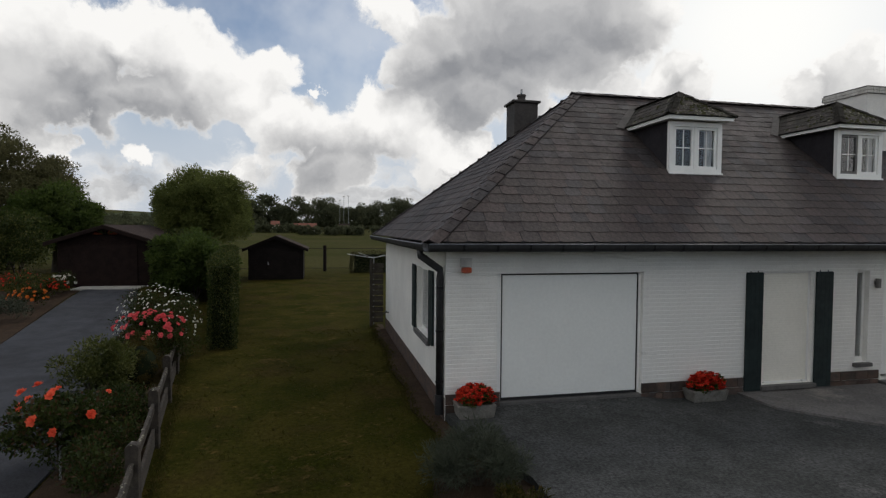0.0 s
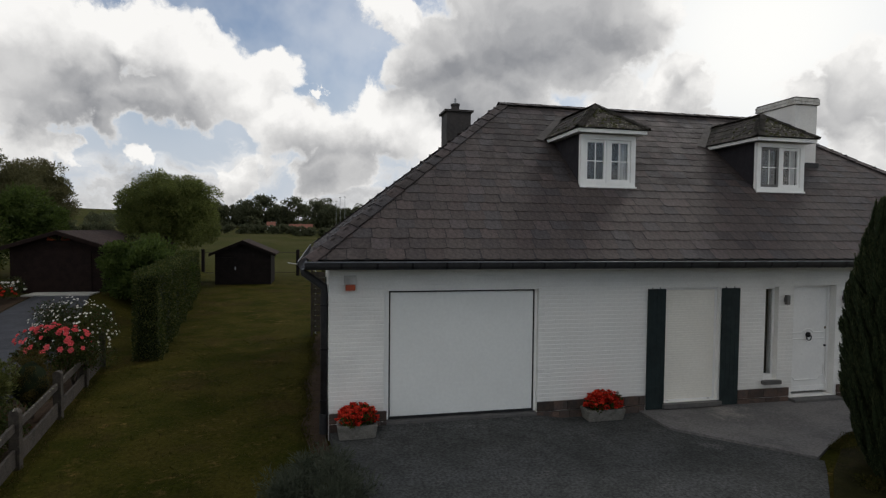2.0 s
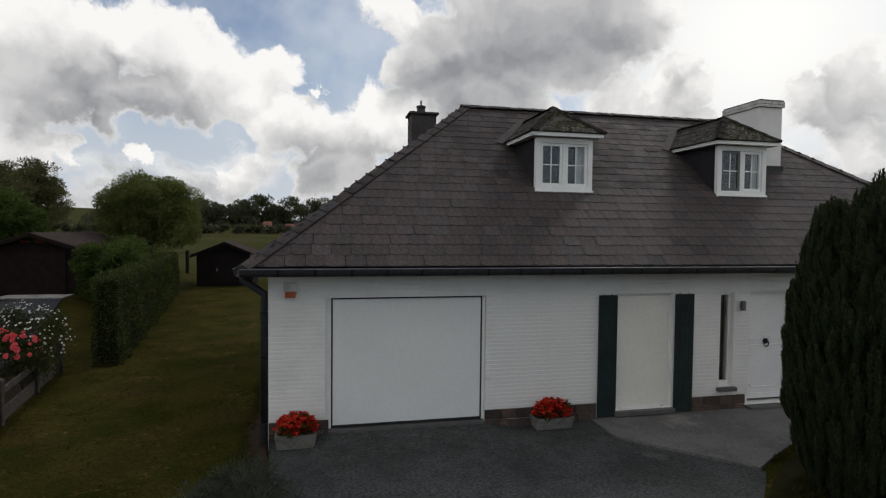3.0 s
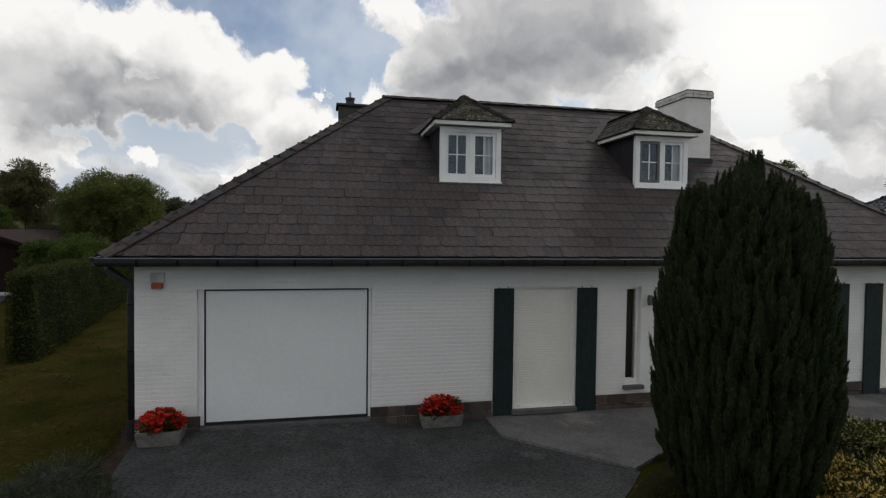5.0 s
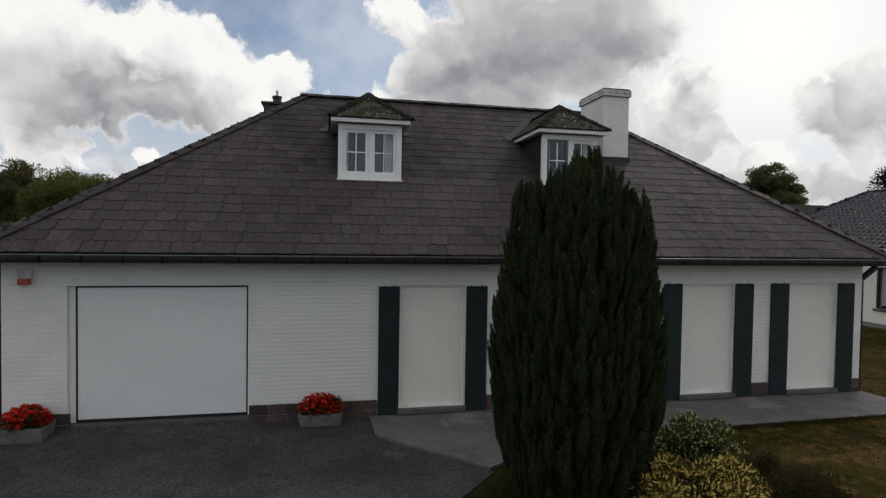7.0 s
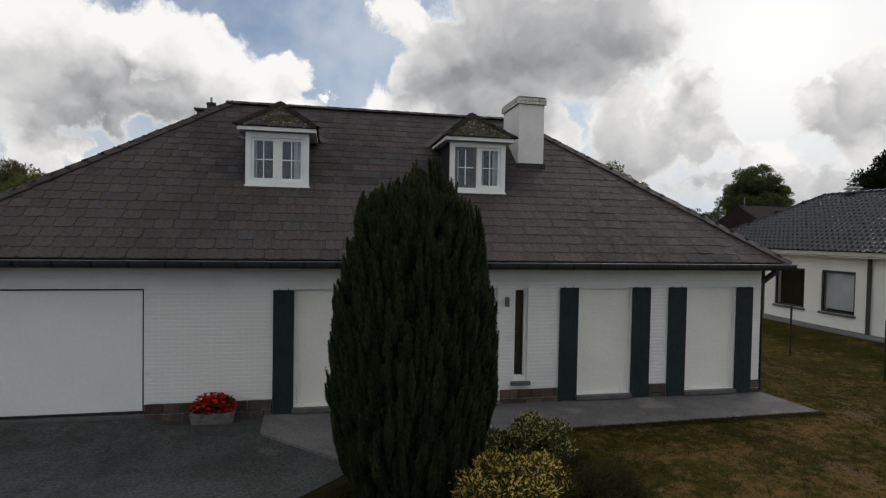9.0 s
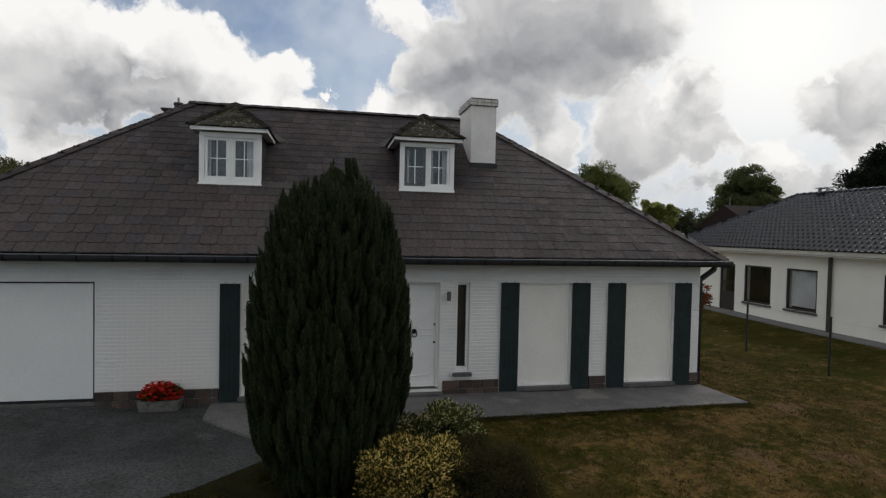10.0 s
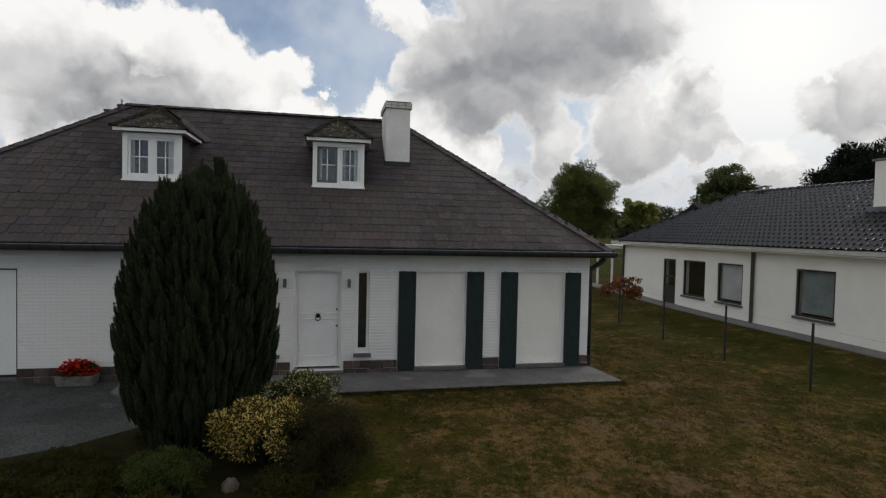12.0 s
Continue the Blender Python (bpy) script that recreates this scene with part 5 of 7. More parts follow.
# ---- flower boxes by the wall ----
def planter(x, y, w, d, h, z, seed):
    rng = np.random.default_rng(seed)
    t = thing("flower_box", "weathered concrete trough full of red begonias by the wall", "planter", (x, y, z), "flower boxes")
    bm = bmesh.new()
    a = 0.035
    outer_lo = [(x - w / 2 + a, y - d / 2 + a), (x + w / 2 - a, y - d / 2 + a), (x + w / 2 - a, y + d / 2 - a), (x - w / 2 + a, y + d / 2 - a)]
    outer_hi = [(x - w / 2, y - d / 2), (x + w / 2, y - d / 2), (x + w / 2, y + d / 2), (x - w / 2, y + d / 2)]
    lo = [bm.verts.new((*p, z)) for p in outer_lo]
    hi = [bm.verts.new((*p, z + h)) for p in outer_hi]
    inn = [bm.verts.new((px + (0.05 if px < x else -0.05), py + (0.05 if py < y else -0.05), z + h)) for px, py in outer_hi]
    dn = [bm.verts.new((v.co.x, v.co.y, z + h - 0.06)) for v in inn]
    for i in range(4):
        j = (i + 1) % 4
        bm.faces.new((lo[i], lo[j], hi[j], hi[i]))
        bm.faces.new((hi[i], hi[j], inn[j], inn[i]))
        bm.faces.new((inn[i], inn[j], dn[j], dn[i]))
    bm.faces.new(lo[::-1])
    bm.faces.new(dn)
    bmesh.ops.bevel(bm, geom=bm.edges[:], offset=0.012, segments=2, affect="EDGES")
    bmesh.ops.recalc_face_normals(bm, faces=bm.faces)
    part("trough", bm, "concrete", t, "weathered concrete trough")
    c = (x, y, z + h + 0.05)
    part("foliage", crown(c, (w * 0.44, d * 0.46, 0.17), 16, 0.10, 1600, (0.05, 0.035), rng, 0, -0.2), "low_green", t, "green leaves")
    p, r = lumps(c, (w * 0.57, d * 0.66, 0.25), 380, 0.04, rng, -0.2)
    v, f = joined(*[rosette(q, np.array([rng.normal() * 0.4, rng.normal() * 0.4, 1.0]), 0.048 * rng.uniform(0.7, 1.3), rng, 8) for q in p])
    part("blossoms", (v, f), "red", t, "dense red blossoms")
    return t


planter(2.46, 8.24, 0.62, 0.42, 0.22, -0.035, 11)
planter(6.66, 8.26, 0.70, 0.34, 0.20, -0.035, 12)

# ---- the columnar conifer ----
def conifer(at, height, seed, turn=63.0, long_=1.34):
    rng = np.random.default_rng(seed)
    t = thing("conifer", "tall dark green columnar yew with upright sprays", "conifer", at)
    x, y, z = at
    n = 300000
    ca, sa_ = math.cos(radians(turn)), math.sin(radians(turn))

    def radius(h):
        """Half width at a share h of the height."""
        pts_h = [0.0, 0.05, 0.17, 0.30, 0.41, 0.55, 0.69, 0.80, 0.87, 0.93, 0.97, 1.0]
        pts_r = [0.48, 0.66, 0.92, 1.02, 1.04, 0.98, 0.85, 0.66, 0.46, 0.28, 0.18, 0.04]
        return np.interp(h, pts_h, pts_r)

    def outline(r, a):
        """A point of the oval plan, by radius and angle."""
        u, v = r * np.cos(a) * long_, r * np.sin(a)
        return x + u * ca - v * sa_, y + u * sa_ + v * ca

    # upright plumes: each a spindle of sprays standing on the outline
    m = 1700
    ph = rng.random(m) ** 0.85 * 0.88
    pa = rng.uniform(0, 2 * np.pi, m)
    px, py = outline(radius(ph) * rng.uniform(0.74, 0.88, m), pa)
    base = np.stack([px, py, z + ph * height], axis=1)
    tall = rng.uniform(0.24, 0.58, m) * (1 - 0.25 * ph)
    # leaders that stand out of the top
    m2 = 0
    for dx, dy, top, fat_ in ((-0.14, 0.0, 1.0, 0.13), (0.25, 0.1, 1.005, 0.13), (-0.66, 0.20, 0.905, 0.12), (0.66, -0.30, 0.865, 0.12), (-0.34, 0.1, 0.945, 0.13), (0.42, -0.1, 0.95, 0.13), (0.02, -0.5, 0.92, 0.15),
                              (-0.42, 0.55, 0.90, 0.14), (0.50, -0.5, 0.88, 0.13), (0.1, 0.5, 0.93, 0.14), (-0.32, -0.45, 0.90, 0.13), (0.55, 0.65, 0.89, 0.13)):
        q = 26
        hh = rng.uniform(0.66, 0.97, q) * top
        a = rng.uniform(0, 2 * np.pi, q)
        r_ = fat_ * np.sqrt(np.clip((top - hh) / 0.16, 0.02, 1.0))
        more = np.stack([x + dx + r_ * np.cos(a), y + dy + r_ * np.sin(a), z + hh * height], axis=1)
        base = np.concatenate([base, more])
        tall = np.concatenate([tall, np.minimum(rng.uniform(0.35, 0.6, q), (top - hh) * height * 1.55 + 0.05)])
        m2 += q
    m += m2
    n = 470000
    pick = rng.integers(0, m, n)
    u = rng.random(n)
    ang = rng.uniform(0, 2 * np.pi, n)
    girth = 0.042 * rng.uniform(0.6, 1.3, m)
    girth[m - m2:] *= 0.8
    fat = girth[pick] * np.sin(np.pi * np.clip(u, 0.02, 1) ** 0.85) * rng.uniform(0.82, 1.10, n)
    out = np.stack([np.cos(ang), np.sin(ang), np.zeros(n)], axis=1)
    inward = np.array([x, y, 0.0]) - base
    inward[:, 2] = 0
    lean = unit(inward) * np.where(np.arange(m) < m - m2, -0.11, 0.06)[:, None]
    p = base[pick] + out * fat[:, None] + lean[pick] * u[:, None] + np.stack([np.zeros(n), np.zeros(n), (u - 0.35) * tall[pick]], axis=1)
    # the dense inside of each plume, its green darkened as if in shade
    uu, aa = np.linspace(0.03, 0.97, 8), np.arange(9) * (2 * np.pi / 9)
    ring = girth[:, None, None] * (np.sin(np.pi * uu ** 0.85) * 0.86)[None, :, None] * (1 + 0.14 * np.sin(3 * aa[None, None, :] + 40 * uu[None, :, None] + np.arange(m)[:, None, None]))
    core = np.stack([base[:, None, None, 0] + lean[:, None, None, 0] * uu[None, :, None] + ring * np.cos(aa), base[:, None, None, 1] + lean[:, None, None, 1] * uu[None, :, None] + ring * np.sin(aa),
                     base[:, None, None, 2] + ((uu - 0.35)[None, :] * tall[:, None])[:, :, None] + 0 * ring], axis=-1).reshape(-1, 3)
    gi, gj, gk = np.meshgrid(np.arange(m), np.arange(7), np.arange(9), indexing="ij")
    c0, c1 = (gi * 72 + gj * 9 + gk).ravel(), (gi * 72 + gj * 9 + (gk + 1) % 9).ravel()
    cores = core, np.stack([c0, c1, c1 + 9, c0 + 9], axis=1)
    # nothing stands out sideways beyond the outline
    du, dv = (p[:, 0] - x) * ca + (p[:, 1] - y) * sa_, -(p[:, 0] - x) * sa_ + (p[:, 1] - y) * ca
    far_ = np.hypot(du / long_, dv)
    hh = np.clip((p[:, 2] - z) / height, 0, 1)
    lim = np.where(hh < 0.72, radius(hh) * 1.01, 9.0)
    f_ = np.minimum(1.0, lim / np.maximum(far_, 0.01))[:, None]
    p[:, :2] = np.array([x, y]) + (p[:, :2] - np.array([x, y])) * f_
    sprays = leaves(p, out * 0.35 + np.array([0, 0, 1.0]), 0.030, 0.0080, rng, 0.25)
    # the closed inner foliage
    k = 90000
    h = rng.random(k)
    a = rng.uniform(0, 2 * np.pi, k)
    qx, qy = outline(radius(h) * 0.80 * np.sqrt(rng.uniform(0.72, 1.0, k)), a)
    q = np.stack([qx, qy, z + h * height * 0.97], axis=1)
    inner = leaves(q, np.stack([0.3 * np.cos(a), 0.3 * np.sin(a), np.full(k, 1.0)], axis=1), 0.055, 0.012, rng, 0.2)
    part("crown", joined(sprays, inner), "cypress", t)
    tagged(part("inner_plume", cores, "cypress_shade", t, "dense upright plume cores in shade-darkened green", True), kind="stuff")
    # closed shell within the crown, coloured dark to stand for inner shade
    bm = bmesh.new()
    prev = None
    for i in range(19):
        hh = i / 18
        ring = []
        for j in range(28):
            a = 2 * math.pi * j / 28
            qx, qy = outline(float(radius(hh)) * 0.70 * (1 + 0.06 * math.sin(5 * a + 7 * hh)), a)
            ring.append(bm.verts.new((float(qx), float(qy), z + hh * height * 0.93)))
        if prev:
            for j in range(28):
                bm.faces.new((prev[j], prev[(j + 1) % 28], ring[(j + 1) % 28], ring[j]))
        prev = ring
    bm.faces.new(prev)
    part("inner_growth", bm, "core_shade", t, "closed shell coloured dark for shaded depth")
    part("trunk", trunk_mesh((x, y, z - 0.05), height * 0.8, 0.11, rng, 8, 0.35), "bark", t)
    return t


conifer((9.58, 5.10, -0.12), 4.18, 21)

# ---- shrubs of the front bed ----
bush("variegated_shrub", "yellow-and-green variegated shrub beside the conifer", (10.60, 4.06, -0.15), (0.74, 0.68, 0.50), 24000, (0.050, 0.018), "yellow", 31, "shrub", 64, 0.15, -0.4, core=0.62)
bush("cream_shrub", "cream-edged variegated shrub beside the conifer", (11.02, 4.98, -0.15), (0.61, 0.57, 0.53), 14000, (0.050, 0.018), "cream_leaf", 32, "shrub", 50, 0.16, -0.4, core=0.62)
bush("dull_shrub", "rounded dull olive shrub on the lawn's edge", (11.32, 3.85, -0.2), (0.66, 0.64, 0.50), 60000, (0.028, 0.015), "dark_bush", 33, "shrub", 150, 0.17, -0.6, core=0.48)
bush("low_shrub", "low mounded bright green shrub before the conifer", (9.52, 3.32, -0.15), (0.48, 0.42, 0.30), 9000, (0.035, 0.018), "low_green", 34, "shrub", 60, 0.11, -0.4, core=0.62)
for i, (x, y, rx, rz) in enumerate(((8.0, 4.4, 0.5, 0.07), (8.6, 4.0, 0.55, 0.10), (7.5, 4.05, 0.5, 0.07), (9.0, 5.2, 0.45, 0.07), (8.9, 3.7, 0.5, 0.12), (9.55, 2.6, 0.5, 0.16),
                                 (10.9, 3.2, 0.4, 0.16), (10.3, 5.7, 0.5, 0.15), (11.5, 4.8, 0.4, 0.2), (8.55, 3.1, 0.55, 0.14), (7.75, 3.35, 0.5, 0.12), (8.2, 2.4, 0.6, 0.16), (7.2, 2.7, 0.5, 0.14), (9.1, 2.5, 0.5, 0.16))):
    bush("low_shrub", "low mixed green and bronze ground cover in the bed", (x, y, -0.15), (rx, rx * 0.9, rz), 4600, (0.04, 0.016), "mixed", 40 + i, "shrub", 44, 0.12, -0.3, "ground cover")
st = bmesh.new()
bmesh.ops.create_icosphere(st, subdivisions=3, radius=1.0)
for v in st.verts:
    q = v.co.copy()
    v.co = Vector((10.26 + q.x * 0.10, 3.36 + q.y * 0.09, -0.06 + q.z * 0.13)) + q * 0.03 * noise.noise(q * 2.2)
tagged(part("boulder", st, "stone", smooth=True), "pale brown boulder in the planting bed", "stone")

# ---- lavender at the driveway's corner ----
bush("lavender", "grey-green lavender mound at the corner of the driveway", (1.92, 6.15, -0.16), (0.62, 0.55, 0.30), 9000, (0.10, 0.010), "lavender", 51, "lavender", 60, 0.16, -0.3)
bush("low_shrub", "low green plants before the lavender", (2.05, 5.25, -0.16), (0.42, 0.35, 0.16), 2600, (0.045, 0.018), "mixed", 52, "shrub", 26, 0.10, -0.3)

# ---- garden fence ----
fence = thing("garden_fence", "low weathered wooden fence with round-topped posts, lichened", "fence", (fence_x(9), 9, -0.17))
posts_y = [-4.2, -2.15, -0.1, 1.98, 4.05, 6.12, 8.2, 10.35, 12.35, 14.2]
for y in posts_y:
    x, z0 = fence_x(y), float(ground_z(fence_x(y), y))
    bm = bmesh.new()
    prof = [(x - 0.065, z0 - 0.3), (x + 0.065, z0 - 0.3), (x + 0.065, 0.62)] + [(x + 0.065 * math.cos(t), 0.62 + 0.055 * math.sin(t)) for t in np.linspace(0.3, math.pi - 0.3, 7)] + [(x - 0.065, 0.62)]
    prism(bm, prof, y - 0.05, y + 0.05, "y")
    bmesh.ops.bevel(bm, geom=bm.edges[:], offset=0.006, segments=1, affect="EDGES")
    part("post", bm, "old_wood", fence)
for ya, yb in zip(posts_y, posts_y[1:]):
    for zc, h in ((0.42, 0.11), (0.00, 0.24)):
        bm = bmesh.new()
        m = 5
        prev = None
        for i in range(m + 1):
            y = ya + 0.051 + (yb - ya - 0.102) * i / m
            x = fence_x(y) - 0.01
            sag = -0.012 * math.sin(math.pi * i / m)
            ring = [bm.verts.new(v) for v in ((x - 0.02, y, zc - h / 2 + sag), (x + 0.02, y, zc - h / 2 + sag), (x + 0.02, y, zc + h / 2 + sag), (x - 0.02, y, zc + h / 2 + sag))]
            if prev:
                for j in range(4):
                    bm.faces.new((prev[j], prev[(j + 1) % 4], ring[(j + 1) % 4], ring[j]))
            else:
                bm.faces.new(ring[::-1])
            prev = ring
        bm.faces.new(prev)
        bmesh.ops.recalc_face_normals(bm, faces=bm.faces)
        part("rail", bm, "old_wood", fence)

rng = np.random.default_rng(58)
bm = bmesh.new()
for i in range(260):
    y = rng.uniform(-2.0, 13.8)
    on_post = rng.random() < 0.2
    if on_post:
        y = posts_y[int(rng.integers(1, len(posts_y)))] + rng.uniform(-0.04, 0.04)
    c0 = Vector((fence_x(y) - (0.0 if on_post else 0.01) + rng.uniform(-0.02, 0.02), y, 0.672 if on_post else 0.471 + rng.uniform(-0.01, 0.004)))
    r_ = rng.uniform(0.008, 0.026)
    top_ = bm.verts.new(c0 + Vector((0, 0, r_ * 0.35)))
    ring = [bm.verts.new(c0 + Vector((r_ * rng.uniform(0.6, 1.1) * math.cos(a), r_ * rng.uniform(0.8, 1.6) * math.sin(a), -0.012))) for a in np.linspace(0, 5.39, 7)]
    for q in range(7):
        bm.faces.new((ring[q], ring[(q + 1) % 7], top_))
tagged(part("lichen", bm, "lichen", fence, "pale lichen spots", True), kind="stuff")

# ---- flowers along the fence ----
def rose(at, height, radii, n, seed, petal, count, size, label, stake=False):
    rng = np.random.default_rng(seed)
    t = thing("rose_bush", label, "rose bush", at, "roses along the fence")
    x, y, z = at
    c = (x, y, z + height - radii[2])
    part("crown", crown(c, radii, 40, 0.16, n, (0.055, 0.034), rng, 0.1, -0.9), "rose_leaf", t)
    bm = bmesh.new()
    for i in range(4):
        a = rng.uniform(0, 6.28)
        e = Vector((x + math.cos(a) * radii[0] * 0.6, y + math.sin(a) * radii[1] * 0.6, z + height - radii[2]))
        tube(bm, [(x, y, z - 0.05), Vector((x, y, z)).lerp(e, 0.55) + Vector((0, 0, 0.12)), e], [0.016, 0.011, 0.005], 5)
    part("stem", bm, "bark", t)
    if stake:
        part("stake", tube(bmesh.new(), [(x + 0.10, y - 0.25, z - 0.1), (x + 0.10, y - 0.25, z + 0.62)], 0.014, 6), "galv", t)
    d = unit(rng.normal(size=(count * 6, 3)) + np.array([0.0, -0.5, 0.6]))
    d = d[d[:, 2] > 0.05][:count]
    for q in d:
        p = np.asarray(c) + q * np.asarray(radii) * rng.uniform(0.9, 1.15)
        part("blossom", rosette(p, q + np.array([0, -0.3, 0.3]), size * rng.uniform(0.7, 1.25), rng, 16), petal, t)
    return t


rose((-3.10, 7.55, -0.16), 1.10, (0.66, 0.58, 0.50), 5200, 61, "coral", 13, 0.062, "leggy rose bush with large coral-red blossoms", True)
rose((-3.20, 11.75, -0.16), 1.36, (0.72, 0.50, 0.42), 4200, 62, "pink", 60, 0.058, "standard rose crowded with coral-pink blossoms")
bush("daisy_bush", "tall bush of small white daisies by the drive", (-3.42, 13.15, -0.14), (0.84, 0.66, 0.88), 9000, (0.05, 0.020), "rose_leaf", 63, "bush", 46, 0.26, -0.6,
     blossoms=[("white_petal", "daisy", 260, 0.027, -0.3)])
bush("shrub", "loose green shrub among the roses", (-3.38, 9.5, -0.16), (0.58, 0.60, 0.62), 8000, (0.06, 0.024), "garden_green", 64, "shrub", 34, 0.20, -0.6)
bush("box_ball", "clipped olive-green ball of box by the fence", (-2.97, 10.33, -0.16), (0.40, 0.40, 0.62), 15000, (0.022, 0.013), "olive_box", 65, "shrub", 90, 0.10, -0.8, core=0.62)
bush("shrub", "dark leafy shrub under the roses", (-2.75, 8.5, -0.16), (0.50, 0.62, 0.40), 6000, (0.05, 0.022), "rose_leaf", 66, "shrub", 30, 0.18, -0.6)
bush("shrub", "dark leafy shrub under the roses", (-2.38, 6.9, -0.16), (0.30, 0.75, 0.36), 4000, (0.05, 0.022), "rose_leaf", 67, "shrub", 30, 0.16, -0.6)
bush("shrub", "dark leafy shrub under the roses", (-3.05, 12.3, -0.16), (0.5, 0.6, 0.5), 2600, (0.05, 0.022), "rose_leaf", 68, "shrub", 30, 0.2, -0.6)
for i, (x, y, rx, rz, mt, pet, lab) in enumerate((
        (-8.95, 18.3, 0.60, 0.36, "lavender", None, "grey-blue low mound beside the drive"),
        (-9.05, 20.0, 0.55, 0.36, "rose_leaf", "orange_petal", "orange bedding flowers beside the drive"),
        (-9.6, 21.3, 0.65, 0.48, "hedge", None, "clipped green mound in the flower bed"),
        (-9.10, 21.9, 0.45, 0.33, "rose_leaf", "red", "red bedding flowers beside the drive"),
        (-9.20, 22.8, 0.42, 0.38, "rose_leaf", "white_petal", "pale bedding flowers beside the drive"),
        (-10.5, 22.6, 0.7, 0.40, "bronze", "red", "bronze and red flowers beside the drive"),
        (-10.4, 19.3, 0.7, 0.42, "bronze", "orange_petal", "bronze and orange flowers beside the drive"))):
    bush("flower_clump", lab, (x, y, float(ground_z(x, y))), (rx, rx * 0.9, rz), 1500, (0.07, 0.03), mt, 80 + i, "flowers", 24, 0.22, -0.2, "far flower bed", False,
         [(pet, "blossom", 30, 0.060, 0.0)] if pet else None)

# ---- clipped hedge ----
def hedge(p0, p1, wide, z0, z1, n, seed, mat="hedge", label="", leaf=(0.05, 0.028)):
    rng = np.random.default_rng(seed)
    p0, p1 = np.array(p0), np.array(p1)
    d = p1 - p0
    ln = np.linalg.norm(d)
    d /= ln
    s = np.array([d[1], -d[0]])
    t = thing("hedge", label, "hedge", (p0[0], p0[1], z0))
    # points on the four faces of the clipped block, slightly wavy
    areas = np.array([ln * (z1 - z0), ln * (z1 - z0), ln * wide, wide * (z1 - z0), wide * (z1 - z0)])
    areas[1] *= 0.35
    areas[3:] *= 3.0
    pick = rng.choice(5, n, p=areas / areas.sum())
    u, v, w = rng.random(n) * ln, rng.random(n), rng.random(n) - 0.5
    along = np.where(pick == 3, 0.0, np.where(pick == 4, ln, u))
    across = np.where(pick == 0, 0.5, np.where(pick == 1, -0.5, w)) * wide
    high = np.where(pick == 2, 1.0, v)
    wave = 0.05 * np.sin(along * 2.3 + high * 5) + 0.04 * np.sin(along * 5.1 + across * 7)
    deep = -np.abs(rng.normal(size=n)) * 0.07 + wave
    nx = np.where(pick == 0, 1.0, np.where(pick == 1, -1.0, 0.0))
    na = np.where(pick == 3, -1.0, np.where(pick == 4, 1.0, 0.0))
    nz = np.where(pick == 2, 1.0, 0.0)
    along, across = along + na * deep, across + nx * deep
    zz = z0 + high * (z1 - z0) + nz * deep
    p = np.stack([p0[0] + d[0] * along + s[0] * across, p0[1] + d[1] * along + s[1] * across, zz], axis=1)
    ax = np.stack([d[0] * na + s[0] * nx, d[1] * na + s[1] * nx, nz + 0.3], axis=1)
    part("foliage", leaves(p, ax, leaf[0], leaf[1], rng, 0.7), mat, t)
    # solid block behind the leaves; its dark green stands for inner shade
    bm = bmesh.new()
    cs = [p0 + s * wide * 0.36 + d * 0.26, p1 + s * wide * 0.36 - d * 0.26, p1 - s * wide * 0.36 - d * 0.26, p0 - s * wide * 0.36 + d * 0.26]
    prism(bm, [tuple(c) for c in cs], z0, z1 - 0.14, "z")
    part("inner_growth", bm, "core_shade", t, "solid core coloured dark for the shade between leaves")
    return t


hedge((-2.36, 14.6), (-4.24, 28.5), 0.64, -0.2, 2.03, 60000, 71, "hedge", "tall clipped green hedge along the lawn")


# ---- sheds ----
def gable_shed(name, label, x0, x1, y0, y1, zb, ze, zr, over, wall, roof_mat, category, boards=0.14):
    t = thing(name, label, category, ((x0 + x1) / 2, y0, zb))
    mid = (x0 + x1) / 2
    bm = bmesh.new()
    prism(bm, [(x0, zb - 0.1), (x1, zb - 0.1), (x1, ze), (mid, zr - 0.06), (x0, ze)], y0, y1, "y")
    part("wall", bm, wall, t)
    n = int((zr - zb) / boards)
    for i in range(n):
        a, b = zb + i * boards, zb + (i + 1) * boards - 0.012
        k = 1.0 if b < ze else max(0.0, (zr - 0.08 - b) / (zr - 0.06 - ze))
        if k > 0.05:
            part("board", boxed(mid - (mid - x0) * k, mid + (x1 - mid) * k, y0 - 0.022, y0 - 0.003, a, b), wall, t)
    for sgn in (-1, 1):
        bm = bmesh.new()
        xe = mid + sgn * ((x1 - x0) / 2 + over)
        zo = ze - (zr - ze) * over / ((x1 - x0) / 2)
        prism(bm, [(mid, zr), (xe, zo), (xe, zo + 0.06), (mid, zr + 0.06)], y0 - over, y1 + over, "y")
        part("roof_slope", bm, roof_mat, t)
        bm = bmesh.new()
        prism(bm, [(mid, zr - 0.10), (xe, zo - 0.10), (xe, zo + 0.03), (mid, zr + 0.03)], y0 - over - 0.03, y0 - over - 0.003, "y")
        part("barge_board", bm, wall, t)
    return t


brown = gable_shed("brown_garage", "dark brown wooden garage with a low gable roof", -10.05, -6.55, 24.5, 30.0, 0.38, 2.35, 2.93, 0.35, "brown_wood", "brown_roof", "garage", 0.16)
part("door", boxed(-9.45, -7.15, 24.44, 24.474, 0.42, 2.18, 0.01), "brown_wood", brown, "wide brown garage door")
bm = bmesh.new()
for i in range(9):
    a = math.pi * i / 8
    tube(bm, [(-8.3 + 0.25 * math.cos(a) * (0.4 + 0.6 * (i % 2)), 24.40, 2.62), (-8.3 + 0.42 * math.cos(a), 24.40, 2.62 + 0.16 * math.sin(a))], 0.03, 6)
